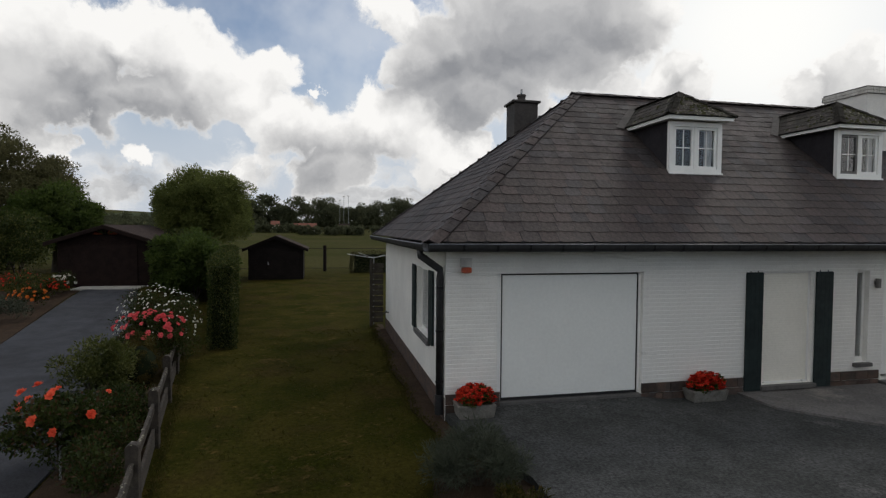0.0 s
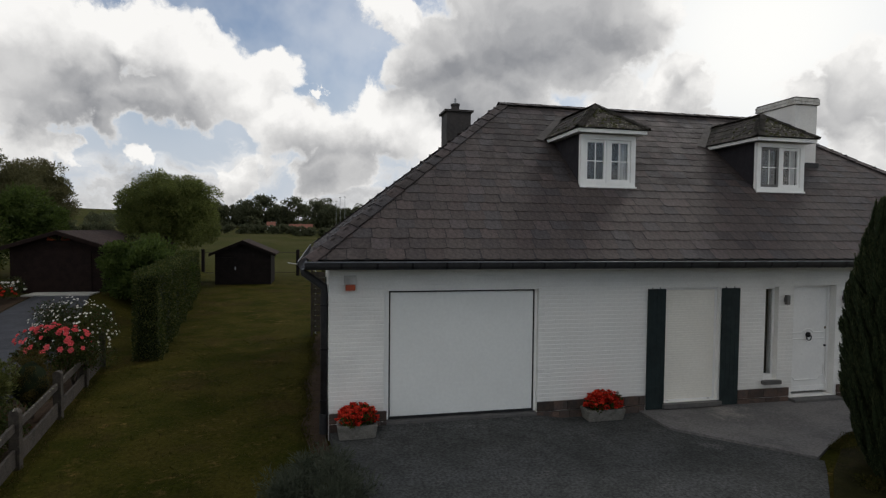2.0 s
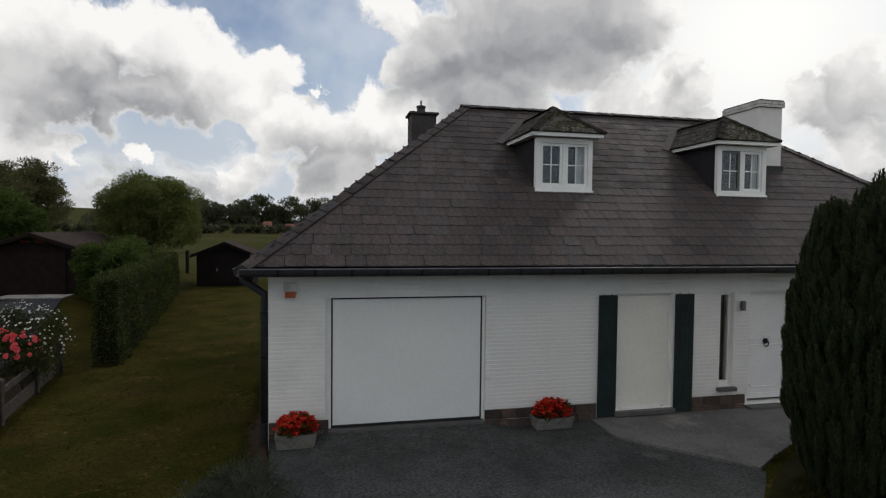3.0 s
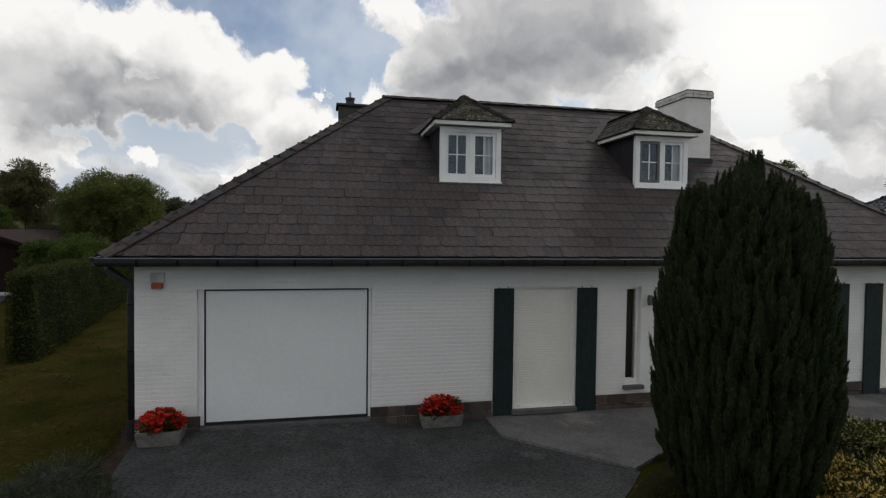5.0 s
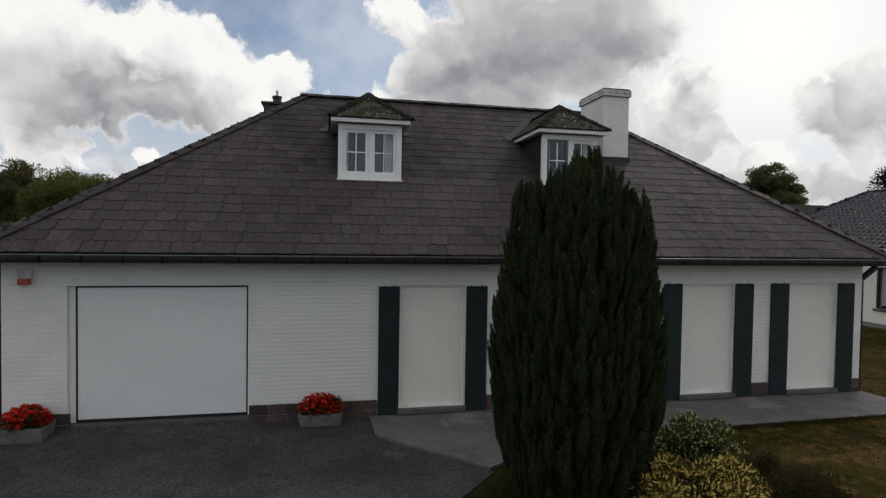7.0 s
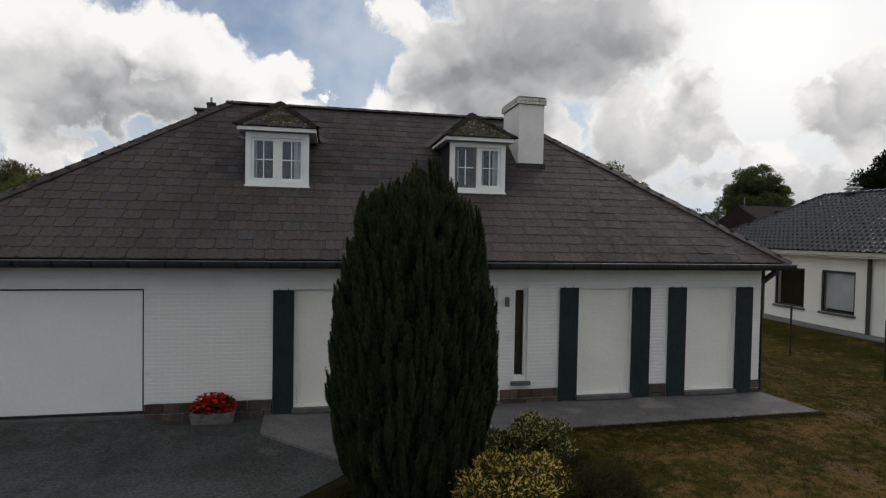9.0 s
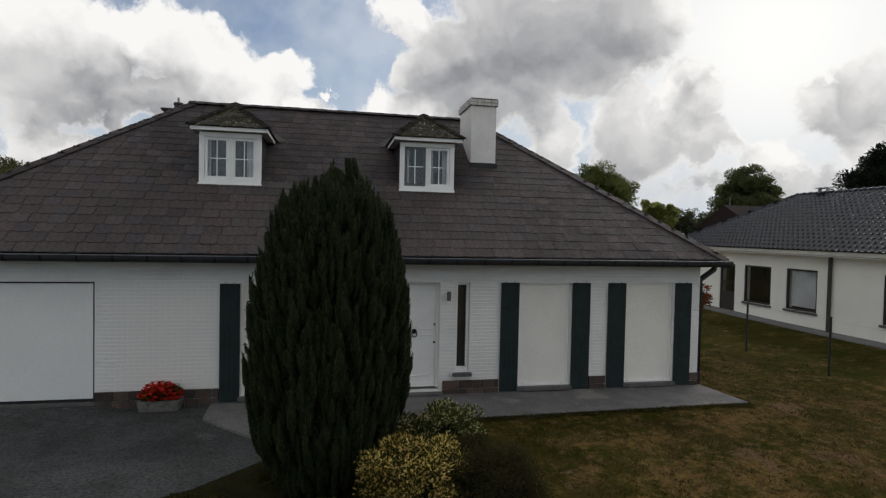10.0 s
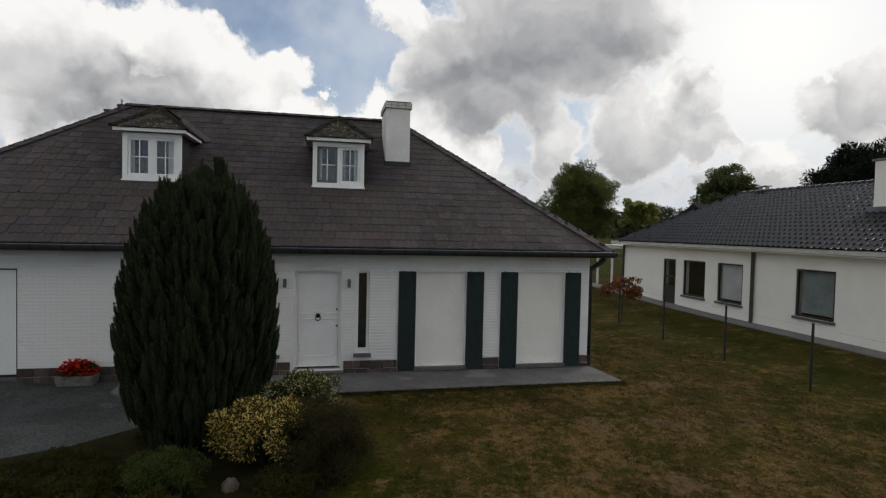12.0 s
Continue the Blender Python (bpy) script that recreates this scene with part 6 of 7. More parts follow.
part("ornament", bm, "bronze", brown, "reddish ornament in the gable")
slab("apron", [(-9.2, 23.4), (-6.85, 23.4), (-6.85, 24.43), (-9.2, 24.43)], 0.1, 0.53, "pale_concrete", "pale concrete apron before the brown garage", "threshold")

shed = gable_shed("garden_shed", "small black wooden garden shed with a gable roof", -3.80, -0.87, 31.9, 34.4, 0.03, 1.80, 2.42, 0.28, "black_wood", "brown_roof", "shed", 0.15)
part("door", boxed(-2.82, -1.97, 31.85, 31.874, 0.1, 1.75, 0.01), "black_wood", shed)
part("window", boxed(-1.77, -1.12, 31.85, 31.874, 0.95, 1.55, 0.01), "black_wood", shed, "dark window board")
part("latch", boxed(-2.77, -2.72, 31.83, 31.848, 0.85, 1.02), "galv", shed)

# ---- fence panels and a clothes dryer behind the house ----
fp = thing("fence_panel", "grey woven wooden fence panel against the side wall", "fence", (1.9, 17.2, 0.0))
for i in range(11):
    z = -0.02 + i * 0.17
    part("slat", boxed(1.66, 2.0, 17.20 + 0.02 * (i % 2), 17.225 + 0.02 * (i % 2), z, z + 0.15), "old_wood", fp)
part("post", boxed(1.58, 1.655, 17.17, 17.26, -0.2, 1.95, 0.006), "old_wood", fp)
dry = thing("clothes_dryer", "galvanised rotary clothes dryer with thin arms", "clothes dryer", (1.72, 17.45, -0.1))
part("pole", tube(bmesh.new(), [(1.72, 17.45, -0.2), (1.72, 17.45, 2.05)], 0.02, 8), "galv", dry)
for a in (0.5, 2.1, 3.4, 5.0):
    part("arm", tube(bmesh.new(), [(1.72, 17.45, 1.98), (1.72 + 0.85 * math.cos(a), 17.45 + 0.85 * math.sin(a), 2.12)], 0.008, 6), "white_metal", dry)

# ---- paddock fence and field ----
pf = thing("paddock_fence", "dark wooden paddock fence with thin wires", "fence", (0.5, 37.5, 0.0))
for x in (-9.0, -5.5, -1.5, 0.35, 4.6, 9.0):
    part("post", tube(bmesh.new(), [(x, 37.5, -0.3), (x, 37.5, 1.75)], 0.11, 8), "black_wood", pf)
for z in (0.25, 1.55):
    part("wire", tube(bmesh.new(), [(-12, 37.5, z), (16, 37.5, z)], 0.018, 5), "old_wood", pf)
hedge((2.0, 36.2), (5.2, 36.6), 0.8, 0.0, 1.35, 5000, 72, "tree_brown", "rough brown hedge by the paddock", (0.10, 0.05))


# ---- trees ----
def tree(label, at, height, radii, n, leaf, mat, seed, count=40, size=None, droop=0.0, limbs=7, r=0.18, low=-0.7):
    rng = np.random.default_rng(seed)
    t = thing("tree", label, "tree", at)
    x, y, z = at
    c = (x, y, z + height - radii[2])
    part("trunk", trunk_mesh((x, y, z - 0.1), height * 0.72, r, rng, limbs, radii[0] * 0.55), "bark", t)
    part("crown", crown(c, radii, count, size or 0.34 * min(radii), n, leaf, rng, droop, low), mat, t)
    return t


def gz(x, y):
    return float(ground_z(x, y))


tree("round twisted willow with dense green foliage", (-5.9, 31.2, gz(-5.9, 31.2)), 5.5, (2.45, 2.2, 2.15), 84000, (0.15, 0.045), "willow", 101, 130, 0.66, 0.5)
bush("shrub", "bright green rounded laurel by the drive", (-4.8, 23.6, gz(-4.8, 23.6)), (1.7, 1.3, 1.48), 20000, (0.13, 0.07), "laurel", 102, "shrub", 44, 0.45, -0.8)
bush("shrub", "bright green laurel behind the hedge", (-5.0, 25.8, gz(-5.0, 25.8)), (1.05, 1.0, 1.35), 6000, (0.13, 0.07), "laurel", 103, "shrub", 34, 0.42, -0.8)
tree("green rounded tree behind the brown garage", (-13.0, 31.5, gz(-13.0, 31.5)), 4.1, (2.0, 2.0, 1.7), 36000, (0.17, 0.08), "laurel", 104, 90, 0.7)
tree("brownish loose tree behind the drive", (-16.0, 33.5, gz(-16.0, 33.5)), 7.5, (3.2, 2.8, 2.9), 34000, (0.16, 0.06), "tree_brown", 105, 120, 0.75)
tree("brownish loose tree behind the drive", (-20.5, 31.0, gz(-20.5, 31.0)), 8.0, (3.2, 3.0, 3.4), 30000, (0.16, 0.06), "tree_brown", 106, 110, 0.8)
tree("brownish tall tree far across the field", (-45.5, 108.0, gz(-45.5, 108.0)), 12.8, (5.6, 4.8, 6.2), 30000, (0.42, 0.18), "tree_brown", 116, 100, 1.5)
hedge((-12.9, 12.0), (-13.9, 25.0), 1.2, -0.1, 1.7, 20000, 107, "hedge", "green hedge beyond the flower bed", (0.10, 0.05))

for i, (x, y, r, h) in enumerate(((-12.6, 27.0, 1.3, 1.5), (-13.8, 26.5, 1.4, 1.3), (-15.6, 25.0, 1.5, 1.2), (-17.5, 28.0, 1.8, 1.6), (-6.0, 27.6, 1.2, 1.2))):
    bush("shrub", "dark green garden shrub beside the brown garage", (x, y, gz(x, y)), (r, r * 0.9, h), 7000, (0.12, 0.05), "hedge", 120 + i, "shrub", 40, 0.34 * r, -0.8)
hd = []
rng = np.random.default_rng(77)
for i in range(60):
    x = -95 + 150 * i / 59 + rng.normal()
    y = 150 + rng.normal() * 1.5
    hd.append(crown((x, y, gz(x, y) + 0.9), (1.9, 1.0, 1.25), 8, 0.8, 420, (0.6, 0.4), rng, 0.0, -0.9))
for i in range(46):
    x, y = rng.uniform(-150, -52), rng.uniform(215, 395)
    r_ = rng.uniform(1.4, 3.2)
    hd.append(crown((x, y, gz(x, y) + r_ * 0.7), (r_ * rng.uniform(1.0, 2.6), r_, r_), 8, r_ * 0.5, 260, (0.8, 0.5), rng, 0.0, -0.8))
tagged(part("field_hedgerow", joined(*hd), "far_tree_hazed"), "dark hedgerow across the far field", "hedgerow", kind="stuff")

# neighbour's side
tree("weeping dark green tree behind the house", (44.6, 66.0, 0.0), 12.8, (4.6, 4.4, 5.6), 60000, (0.38, 0.10), "willow", 111, 120, 1.25, 0.9)
tree("light green small tree beyond the bungalow", (55.5, 70.0, 0.0), 8.9, (2.8, 2.6, 2.8), 15000, (0.30, 0.15), "lime", 112, 44, 0.5)
tree("grey-green rounded tree behind the bungalow", (67.5, 67.0, 0), 13.0, (4.6, 4.4, 4.6), 44000, (0.36, 0.14), "tree", 113, 110, 1.0)
tree("dark spreading pine behind the bungalow", (58.5, 36.0, 0), 11.3, (6.6, 5.0, 3.0), 46000, (0.34, 0.09), "pine", 114, 110, 1.0)
tree("small rust-red leaved ornamental tree by the wire fence", (22.5, 15.9, gz(22.5, 15.9)), 1.72, (0.80, 0.70, 0.50), 1500, (0.10, 0.06), "bronze", 115, 26, 0.20, 0.0, 7, 0.035)
pc = thing("porch_canopy", "white timber canopy at the end of the bungalow", "canopy", (27.3, 26.6, -0.05))
for x, y in ((27.1, 26.9), (27.1, 25.2), (31.0, 26.9)):
    part("post", boxed(x - 0.05, x + 0.05, y - 0.05, y + 0.05, -0.4, 2.36, 0.006), "white_paint", pc)
part("beam", boxed(26.95, 31.2, 26.80, 26.98, 2.362, 2.50, 0.006), "white_paint", pc)
part("beam", boxed(27.02, 27.18, 24.2, 26.79, 2.362, 2.50, 0.006), "white_paint", pc)
part("roof_sheet", boxed(26.9, 31.3, 24.2, 27.1, 2.502, 2.54, 0.004), "grey_box", pc)

# ---- neighbouring bungalow ----
NX, NY0, NY1, NZ = 26.88, 3.0, 23.6, -0.05
PIPE_Y = 14.24
NEIGHBOUR = [(19.0, 19.95, 0.0, 2.06), (16.98, 18.45, 0.52, 2.07), (14.82, 16.22, 0.52, 2.08), (10.85, 12.35, 0.52, 2.11)]
bung = thing("bungalow", "white rendered bungalow with a hipped black pantile roof", "house", (NX, 14.0, NZ))
OPEN = []
for a, b, c, d in NEIGHBOUR:
    OPEN.append((a, b, c, d))


def in_open(y, z):
    return any(a < y < b and c < z < d for a, b, c, d in OPEN)


bm = grid_wall(bmesh.new(), [NY0, NY1] + [v for o in OPEN for v in o[:2]], [-0.4, 2.60] + [v for o in OPEN for v in o[2:]], in_open, -NX - 0.3, -NX)
for v in bm.verts:
    v.co = (-v.co.y, v.co.x, v.co.z)
bmesh.ops.recalc_face_normals(bm, faces=bm.faces)
part("wall", bm, "plain_wall", bung)
part("wall", boxed(NX + 0.3, NX + 9.0, NY1 - 0.3, NY1, -0.4, 2.60), "plain_wall", bung)
part("wall", boxed(NX + 0.3, NX + 9.0, NY0, NY0 + 0.3, -0.4, 2.60), "plain_wall", bung)
part("wall", boxed(NX + 8.7, NX + 9.0, NY0 + 0.3, NY1 - 0.3, -0.4, 2.60), "plain_wall", bung)
for i, (a, b, c, d) in enumerate(OPEN):
    name = "door" if i == 0 else "window"
    fr = part(name, grid_wall(bmesh.new(), [a, a + 0.07, b - 0.07, b], [c, c + 0.07, d - 0.07, d], lambda y, z, a=a, b=b, c=c, d=d: a + 0.07 < y < b - 0.07 and c + 0.07 < z < d - 0.07,
                              -NX - 0.10, -NX - 0.03), "brown_frame", bung, "dark brown frame")
    for v in fr.data.vertices:
        v.co = (-v.co.y, v.co.x, v.co.z)
    gl = part("pane", boxed(NX + 0.060, NX + 0.066, a + 0.07, b - 0.07, c + 0.07, d - 0.07), "glass", fr)
    gl.visible_shadow = False
    # near-black panel whose colour gives the darkness of the unlit room
    part("room", boxed(NX + 0.9, NX + 0.93, a - 0.3, b + 0.3, c - 0.1, d + 0.1), "unlit_dark", fr)
    if not i:
        part("panel", boxed(NX + 0.040, NX + 0.058, a + 0.07, b - 0.07, c + 0.07, c + 0.85), "brown_frame", fr, "brown lower panel")
        part("rail", boxed(NX + 0.032, NX + 0.058, a + 0.07, b - 0.07, c + 1.22, c + 1.30), "brown_frame", fr)
    if i:
        part("sill", boxed(NX - 0.07, NX + 0.03, a - 0.06, b + 0.06, c - 0.085, c - 0.004, 0.006), "sill", fr)
    # net curtains across the whole pane, their colour doubling as sky reflection
    if i >= 2:
        bm = bmesh.new()
        ys = np.linspace(a + 0.08, b - 0.09, 26)
        lo = [bm.verts.new((NX + 0.15 + 0.012 * math.sin(k * 2.1), y, c + 0.12)) for k, y in enumerate(ys)]
        hi = [bm.verts.new((NX + 0.15 + 0.012 * math.sin(k * 2.1), y, d - 0.02)) for k, y in enumerate(ys)]
        for k in range(25):
            bm.faces.new((lo[k], lo[k + 1], hi[k + 1], hi[k]))
        part("curtain", bm, "curtain" if i == 2 else "curtain_sky_tint", fr, "pale net curtain" if i == 2 else "net curtain in the grey-green of mirrored sky", True)
part("fascia", boxed(NX - 0.50, NX - 0.45, NY0 - 0.5, NY1 + 0.5, 2.655, 2.80, 0.004), "fascia", bung, "pale eaves board")
part("soffit", boxed(NX - 0.448, NX + 9.4, NY0 - 0.45, NY1 + 0.45, 2.605, 2.64), "plain_wall", bung)
part("downpipe", tube(bmesh.new(), [(NX - 0.08, PIPE_Y, 2.60), (NX - 0.08, PIPE_Y, -0.1)], 0.065, 12), "lead", bung)
part("downpipe", tube(bmesh.new(), [(NX - 0.06, NY1 - 0.1, 2.60), (NX - 0.06, NY1 - 0.1, -0.1)], 0.05, 10), "zinc", bung)

# pantile roof: wavy courses on the slope that faces the lawn and on the hip
RIDGE_X, RIDGE_Z, RIDGE_Y1 = 31.7, 5.30, 20.8
ROOF_Y1 = 23.2
EXN, EZN = NX - 0.52, 2.80
bm = bmesh.new()
pts = [(EXN, NY0 - 0.5, EZN), (EXN, ROOF_Y1, EZN), (2 * RIDGE_X - EXN, ROOF_Y1, EZN), (2 * RIDGE_X - EXN, NY0 - 0.5, EZN)]
c = [bm.verts.new(p) for p in pts]
r = [bm.verts.new((RIDGE_X, NY0 + 4.0, RIDGE_Z)), bm.verts.new((RIDGE_X, RIDGE_Y1, RIDGE_Z))]
for f in ((c[0], r[0], r[1], c[1]), (c[1], r[1], c[2]), (c[2], r[1], r[0], c[3]), (c[3], r[0], c[0]), (c[0], c[1], c[2], c[3])):
    bm.faces.new(f)
bmesh.ops.recalc_face_normals(bm, faces=bm.faces)
broof = part("roof", bm, "under", bung, "black glazed pantile roof")
TILE_W, TILE_H = 0.235, 0.345
up = Vector((RIDGE_X - EXN, 0, RIDGE_Z - EZN))
up_len = up.length
up.normalize()
nor = Vector((-up.z, 0, up.x))


def pantile_points(w, h):
    vs, fs = [], []
    prof = [(0, 0.040), (0.14, 0.062), (0.28, 0.040), (0.5, 0.004), (0.75, 0.004), (1.0, 0.036)]
    for s, lift in ((-0.02, 0.040), (h, 0.008)):
        vs += [(-u * w, s, q + lift) for u, q in prof]
    vs += [(-u * w, -0.02, q + 0.012) for u, q in prof]
    n = len(prof)
    fs += [(i, i + n, i + 1 + n, i + 1) for i in range(n - 1)] + [(i, i + 1, i + 1 + 2 * n, i + 2 * n) for i in range(n - 1)]
    return vs, fs


tile_mesh = bpy.data.meshes.new("pantile")
tv, tf = pantile_points(TILE_W, TILE_H)
tile_mesh.from_pydata(tv, [], tf)
tile_mesh.materials.append(M["pantile"])
many_v, many_f, single = [], [], []
for i in range(int(up_len / TILE_H)):
    s0 = i * TILE_H
    top_y = ROOF_Y1 - (ROOF_Y1 - RIDGE_Y1) * s0 / up_len
    n = int((top_y - NY0) / TILE_W)
    for j in range(n):
        y = top_y - 0.05 - j * TILE_W
        o = Vector((EXN, y, EZN)) + up * s0 + nor * 0.006
        mtx = Matrix(((0, up.x, nor.x, o.x), (1, up.y, nor.y, o.y), (0, up.z, nor.z, o.z), (0, 0, 0, 1)))
        if i < 7 and 10.2 < y < 20.0:
            single.append(mtx)
        else:
            k = len(many_v)
            many_v += [tuple(mtx @ Vector(v)) for v in tv]
            many_f += [tuple(k + q for q in f) for f in tf]
hip = Vector((RIDGE_X, RIDGE_Y1, RIDGE_Z)) - Vector((RIDGE_X, ROOF_Y1, EZN))
hl = hip.length
hip.normalize()
hn = Vector((0, -hip.z, hip.y))
hn = -hn if hn.z < 0 else hn
for i in range(int(hl / TILE_H)):
    s0 = i * TILE_H
    half = (RIDGE_X - EXN) * (1 - s0 / hl)
    for j in range(int(2 * half / TILE_W)):
        o = Vector((RIDGE_X + half - j * TILE_W, ROOF_Y1, EZN)) + hip * s0 + hn * 0.006
        mtx = Matrix(((1, hip.x, hn.x, o.x), (0, hip.y, hn.y, o.y), (0, hip.z, hn.z, o.z), (0, 0, 0, 1)))
        k = len(many_v)
        many_v += [tuple(mtx @ Vector(v)) for v in tv]
        many_f += [tuple(k + q for q in f) for f in tf]
me = bpy.data.meshes.new("pantiling")
me.from_pydata(many_v, [], many_f)
me.materials.append(M["pantiles"])
tagged(adopt(new("pantiling", me), broof), kind="stuff")
bm = bmesh.new()
for p0, p1 in (((RIDGE_X, NY0 + 4.0, RIDGE_Z), (RIDGE_X, RIDGE_Y1, RIDGE_Z)), ((RIDGE_X, RIDGE_Y1, RIDGE_Z), (EXN, ROOF_Y1, EZN))):
    p0, p1 = Vector(p0), Vector(p1)
    n = int((p1 - p0).length / 0.38)
    for i in range(n):
        a, b = p0.lerp(p1, i / n), p0.lerp(p1, (i + 1.08) / n)
        tube(bm, [a + Vector((0, 0, 0.05)), b + Vector((0, 0, 0.03))], [0.11, 0.09], 8)
part("ridge_tiles", bm, "pantiles", broof)
bc = part("chimney", boxed(29.0, 30.0, 10.42, 11.57, 3.6, 5.72, 0.01), "plain_wall", bung, "white rendered chimney")
part("cap", boxed(28.94, 30.06, 10.36, 11.63, 5.722, 5.80, 0.01), "concrete", bc)
part("flashing", boxed(28.85, 30.05, 10.32, 11.67, 3.9, 4.22, 0.01), "zinc_edge", bc)

vent = part("ridge_vent", boxed(31.50, 31.90, 19.10, 19.70, 5.56, 5.61, 0.012), "white_metal", bung, "flat white cowl on the ridge")
for q in (19.16, 19.58):
    part("leg", boxed(31.62, 31.78, q, q + 0.06, 5.25, 5.558), "galv", vent)

# ---- wire fence towards the neighbour ----
wf = thing("wire_fence", "dark green posts of a low wire fence", "fence", (22.0, 10.0, -0.27))
WY = [4.0, 6.75, 9.62, 12.6, 15.6, 18.8]
for y in WY:
    x = 21.95 + 0.03 * (y - 6.75)
    part("post", tube(bmesh.new(), [(x, y, -0.5), (x, y, 1.22)], 0.028, 8), "post_dark", wf)
    part("cap", tube(bmesh.new(), [(x, y, 1.222), (x, y, 1.245)], 0.033, 8), "post_dark", wf)
for z in (0.05, 0.6, 1.15):
    part("wire", tube(bmesh.new(), [(21.95 + 0.03 * (y - 6.75), y, z) for y in WY], 0.0012, 4), "post_dark", wf)

# ---- distance ----
rng = np.random.default_rng(9)
far = []
for i in range(76):
    a = radians(-42 + 84 * i / 75 + rng.normal() * 0.30)
    d = 240 + rng.normal() * 12
    if a < radians(-15.2):
        continue
    x, y = d * math.sin(a), d * math.cos(a)
    h = rng.uniform(8.5, 13.0) * (1.25 if rng.random() < 0.12 else 1.0)
    w = h * rng.uniform(0.38, 0.60)
    far.append(crown((x, y, gz(x, y) + h * 0.54), (w, w, h * 0.46), 34, w * 0.34, 2900, (0.70, 0.45), rng, 0.0, -0.6))
    far.append(crown((x + 2, y - 3, gz(x, y) + 1.8), (w * 1.3, w * 0.7, 2.1), 10, 1.6, 420, (1.2, 0.9), rng, 0.0, -0.9))
wd = part("far_woods", joined(*far), "far_tree_hazed")
tagged(wd, "dark wooded skyline beyond the fields", "woods", kind="stuff")


# a rise of pasture far behind, pale from haze put into its colour
bm = bmesh.new()
rows_ = []
for i in range(25):
    u = -1 + 2 * i / 24
    x = -135 + 190 * u
    h = 17.0 * math.cos(u * math.pi / 2) ** 1.5 + 0.8 * math.sin(u * 9)
    rows_.append([bm.verts.new((x, 400 + 12 * u, -4.0)), bm.verts.new((x, 425 + 10 * u, -4.0 + h * 0.75)), bm.verts.new((x, 455 + 9 * u, -4.0 + h)), bm.verts.new((x, 500, -4.0))])
for p0, p1 in zip(rows_, rows_[1:]):
    for j in range(3):
        bm.faces.new((p0[j], p1[j], p1[j + 1], p0[j + 1]))
bmesh.ops.recalc_face_normals(bm, faces=bm.faces)
tagged(part("far_hill", bm, "far_hill", smooth=True), "pale hazy rise of pasture far off", "hill", kind="structure")


def far_house(x, y, w, d, h, roof_h, wall, roof_mat, label):
    z = gz(x, y)
    t = thing("farmhouse", label, "house", (x, y, z))
    part("wall", boxed(x - w / 2, x + w / 2, y - d / 2, y + d / 2, z - 0.5, z + h), wall, t)
    bm = prism(bmesh.new(), [(y - d / 2 - 0.3, z + h - 0.1), (y + d / 2 + 0.3, z + h - 0.1), (y, z + h + roof_h)], x - w / 2 - 0.3, x + w / 2 + 0.3, "x")
    part("roof", bm, roof_mat, t)
    return t


far_house(-5.0, 190, 7.0, 5, 1.0, 1.6, "plain_wall", "red_tile", "low farmhouse with an orange-red tile roof")
far_house(-14.6, 192, 2.2, 4, 1.4, 1.4, "plain_wall", "red_tile", "small white farmhouse far off")
far_house(7.9, 190, 3, 3, 1.5, 1.1, "plain_wall", "brown_roof", "pale farm building far off")
far_house(24.0, 150, 6, 3, 1.6, 0.4, "white_metal", "white_metal", "white trailer parked by the field")
gable = far_house(46.0, 40.0, 6, 7, 3.9, 1.9, "brown_wood", "rust_roof", "house with a dark brown gable roof behind the bungalow")
gable_z = gz(46.0, 40.0) + 5.8
part("aerial", tube(bmesh.new(), [(43.3, 40.0, gable_z - 0.3), (43.3, 40.0, gable_z + 0.7)], 0.03, 6), "galv", gable, "thin roof aerial")
for x, y, h in ((6.7, 200, 10.6), (8.1, 200, 12.0), (9.7, 200, 12.2)):
    fm = thing("floodlight_mast", "slender white floodlight mast at the playing field", "mast", (x, y, gz(x, y)), "masts")
    part("mast", tube(bmesh.new(), [(x, y, gz(x, y) - 0.3), (x, y, gz(x, y) + h)], 0.06, 7), "galv", fm)
    part("lamp_head", boxed(x - 0.35, x + 0.35, y - 0.15, y + 0.15, gz(x, y) + h + 0.002, gz(x, y) + h + 0.25, 0.03), "grey_box", fm)


# ---- plinth stones ----
rng = np.random.default_rng(17)
pl = part("plinth", boxed(X0 + 0.004, X1 - 0.004, 8.452, 8.468, -0.28, -0.09), "mortar", house, "brown stone plinth")
spans = [(X0, 2.955), (5.525, 7.585), (9.49, 10.63), (11.73, 12.895), (14.84, 15.225), (17.185, X1)]
for a, b in spans:
    for z0, z1 in ((-0.09, 0.085), (0.09, 0.262)):
        x = a + 0.003
        while x < b - 0.02:
            w = min(rng.uniform(0.14, 0.38), b - 0.003 - x)
            if b - x - w < 0.08:
                w = b - 0.003 - x
            part("stone", boxed(x + 0.004, x + w - 0.004, 8.440 - rng.uniform(0, 0.008), 8.469, z0 + 0.004, z1 - 0.004, 0.005), "plinth", pl)
            x += w
pw = part("side_plinth", boxed(X0 - 0.012, X0 - 0.001, Y0 + 0.01, Y1, -0.28, 0.20), "plinth", house, "brown stone plinth")

# ---- slates that lie nearest ----
for m in near_slates[:300]:
    ob = new("slate", slate_single)
    adopt(ob, roof)
    ob.matrix_basis = m
if len(near_slates) > 300:
    vs, fs = [], []
    for m in near_slates[300:]:
        k = len(vs)
        vs += [tuple(m @ Vector(v)) for v in sv]
        fs += [tuple(k + j for j in f) for f in sf]
    me = bpy.data.meshes.new("upper_slating")
    me.from_pydata(vs, [], fs)
    me.materials.append(M["slate_many"])
    tagged(adopt(new("upper_slating", me), roof), kind="stuff")
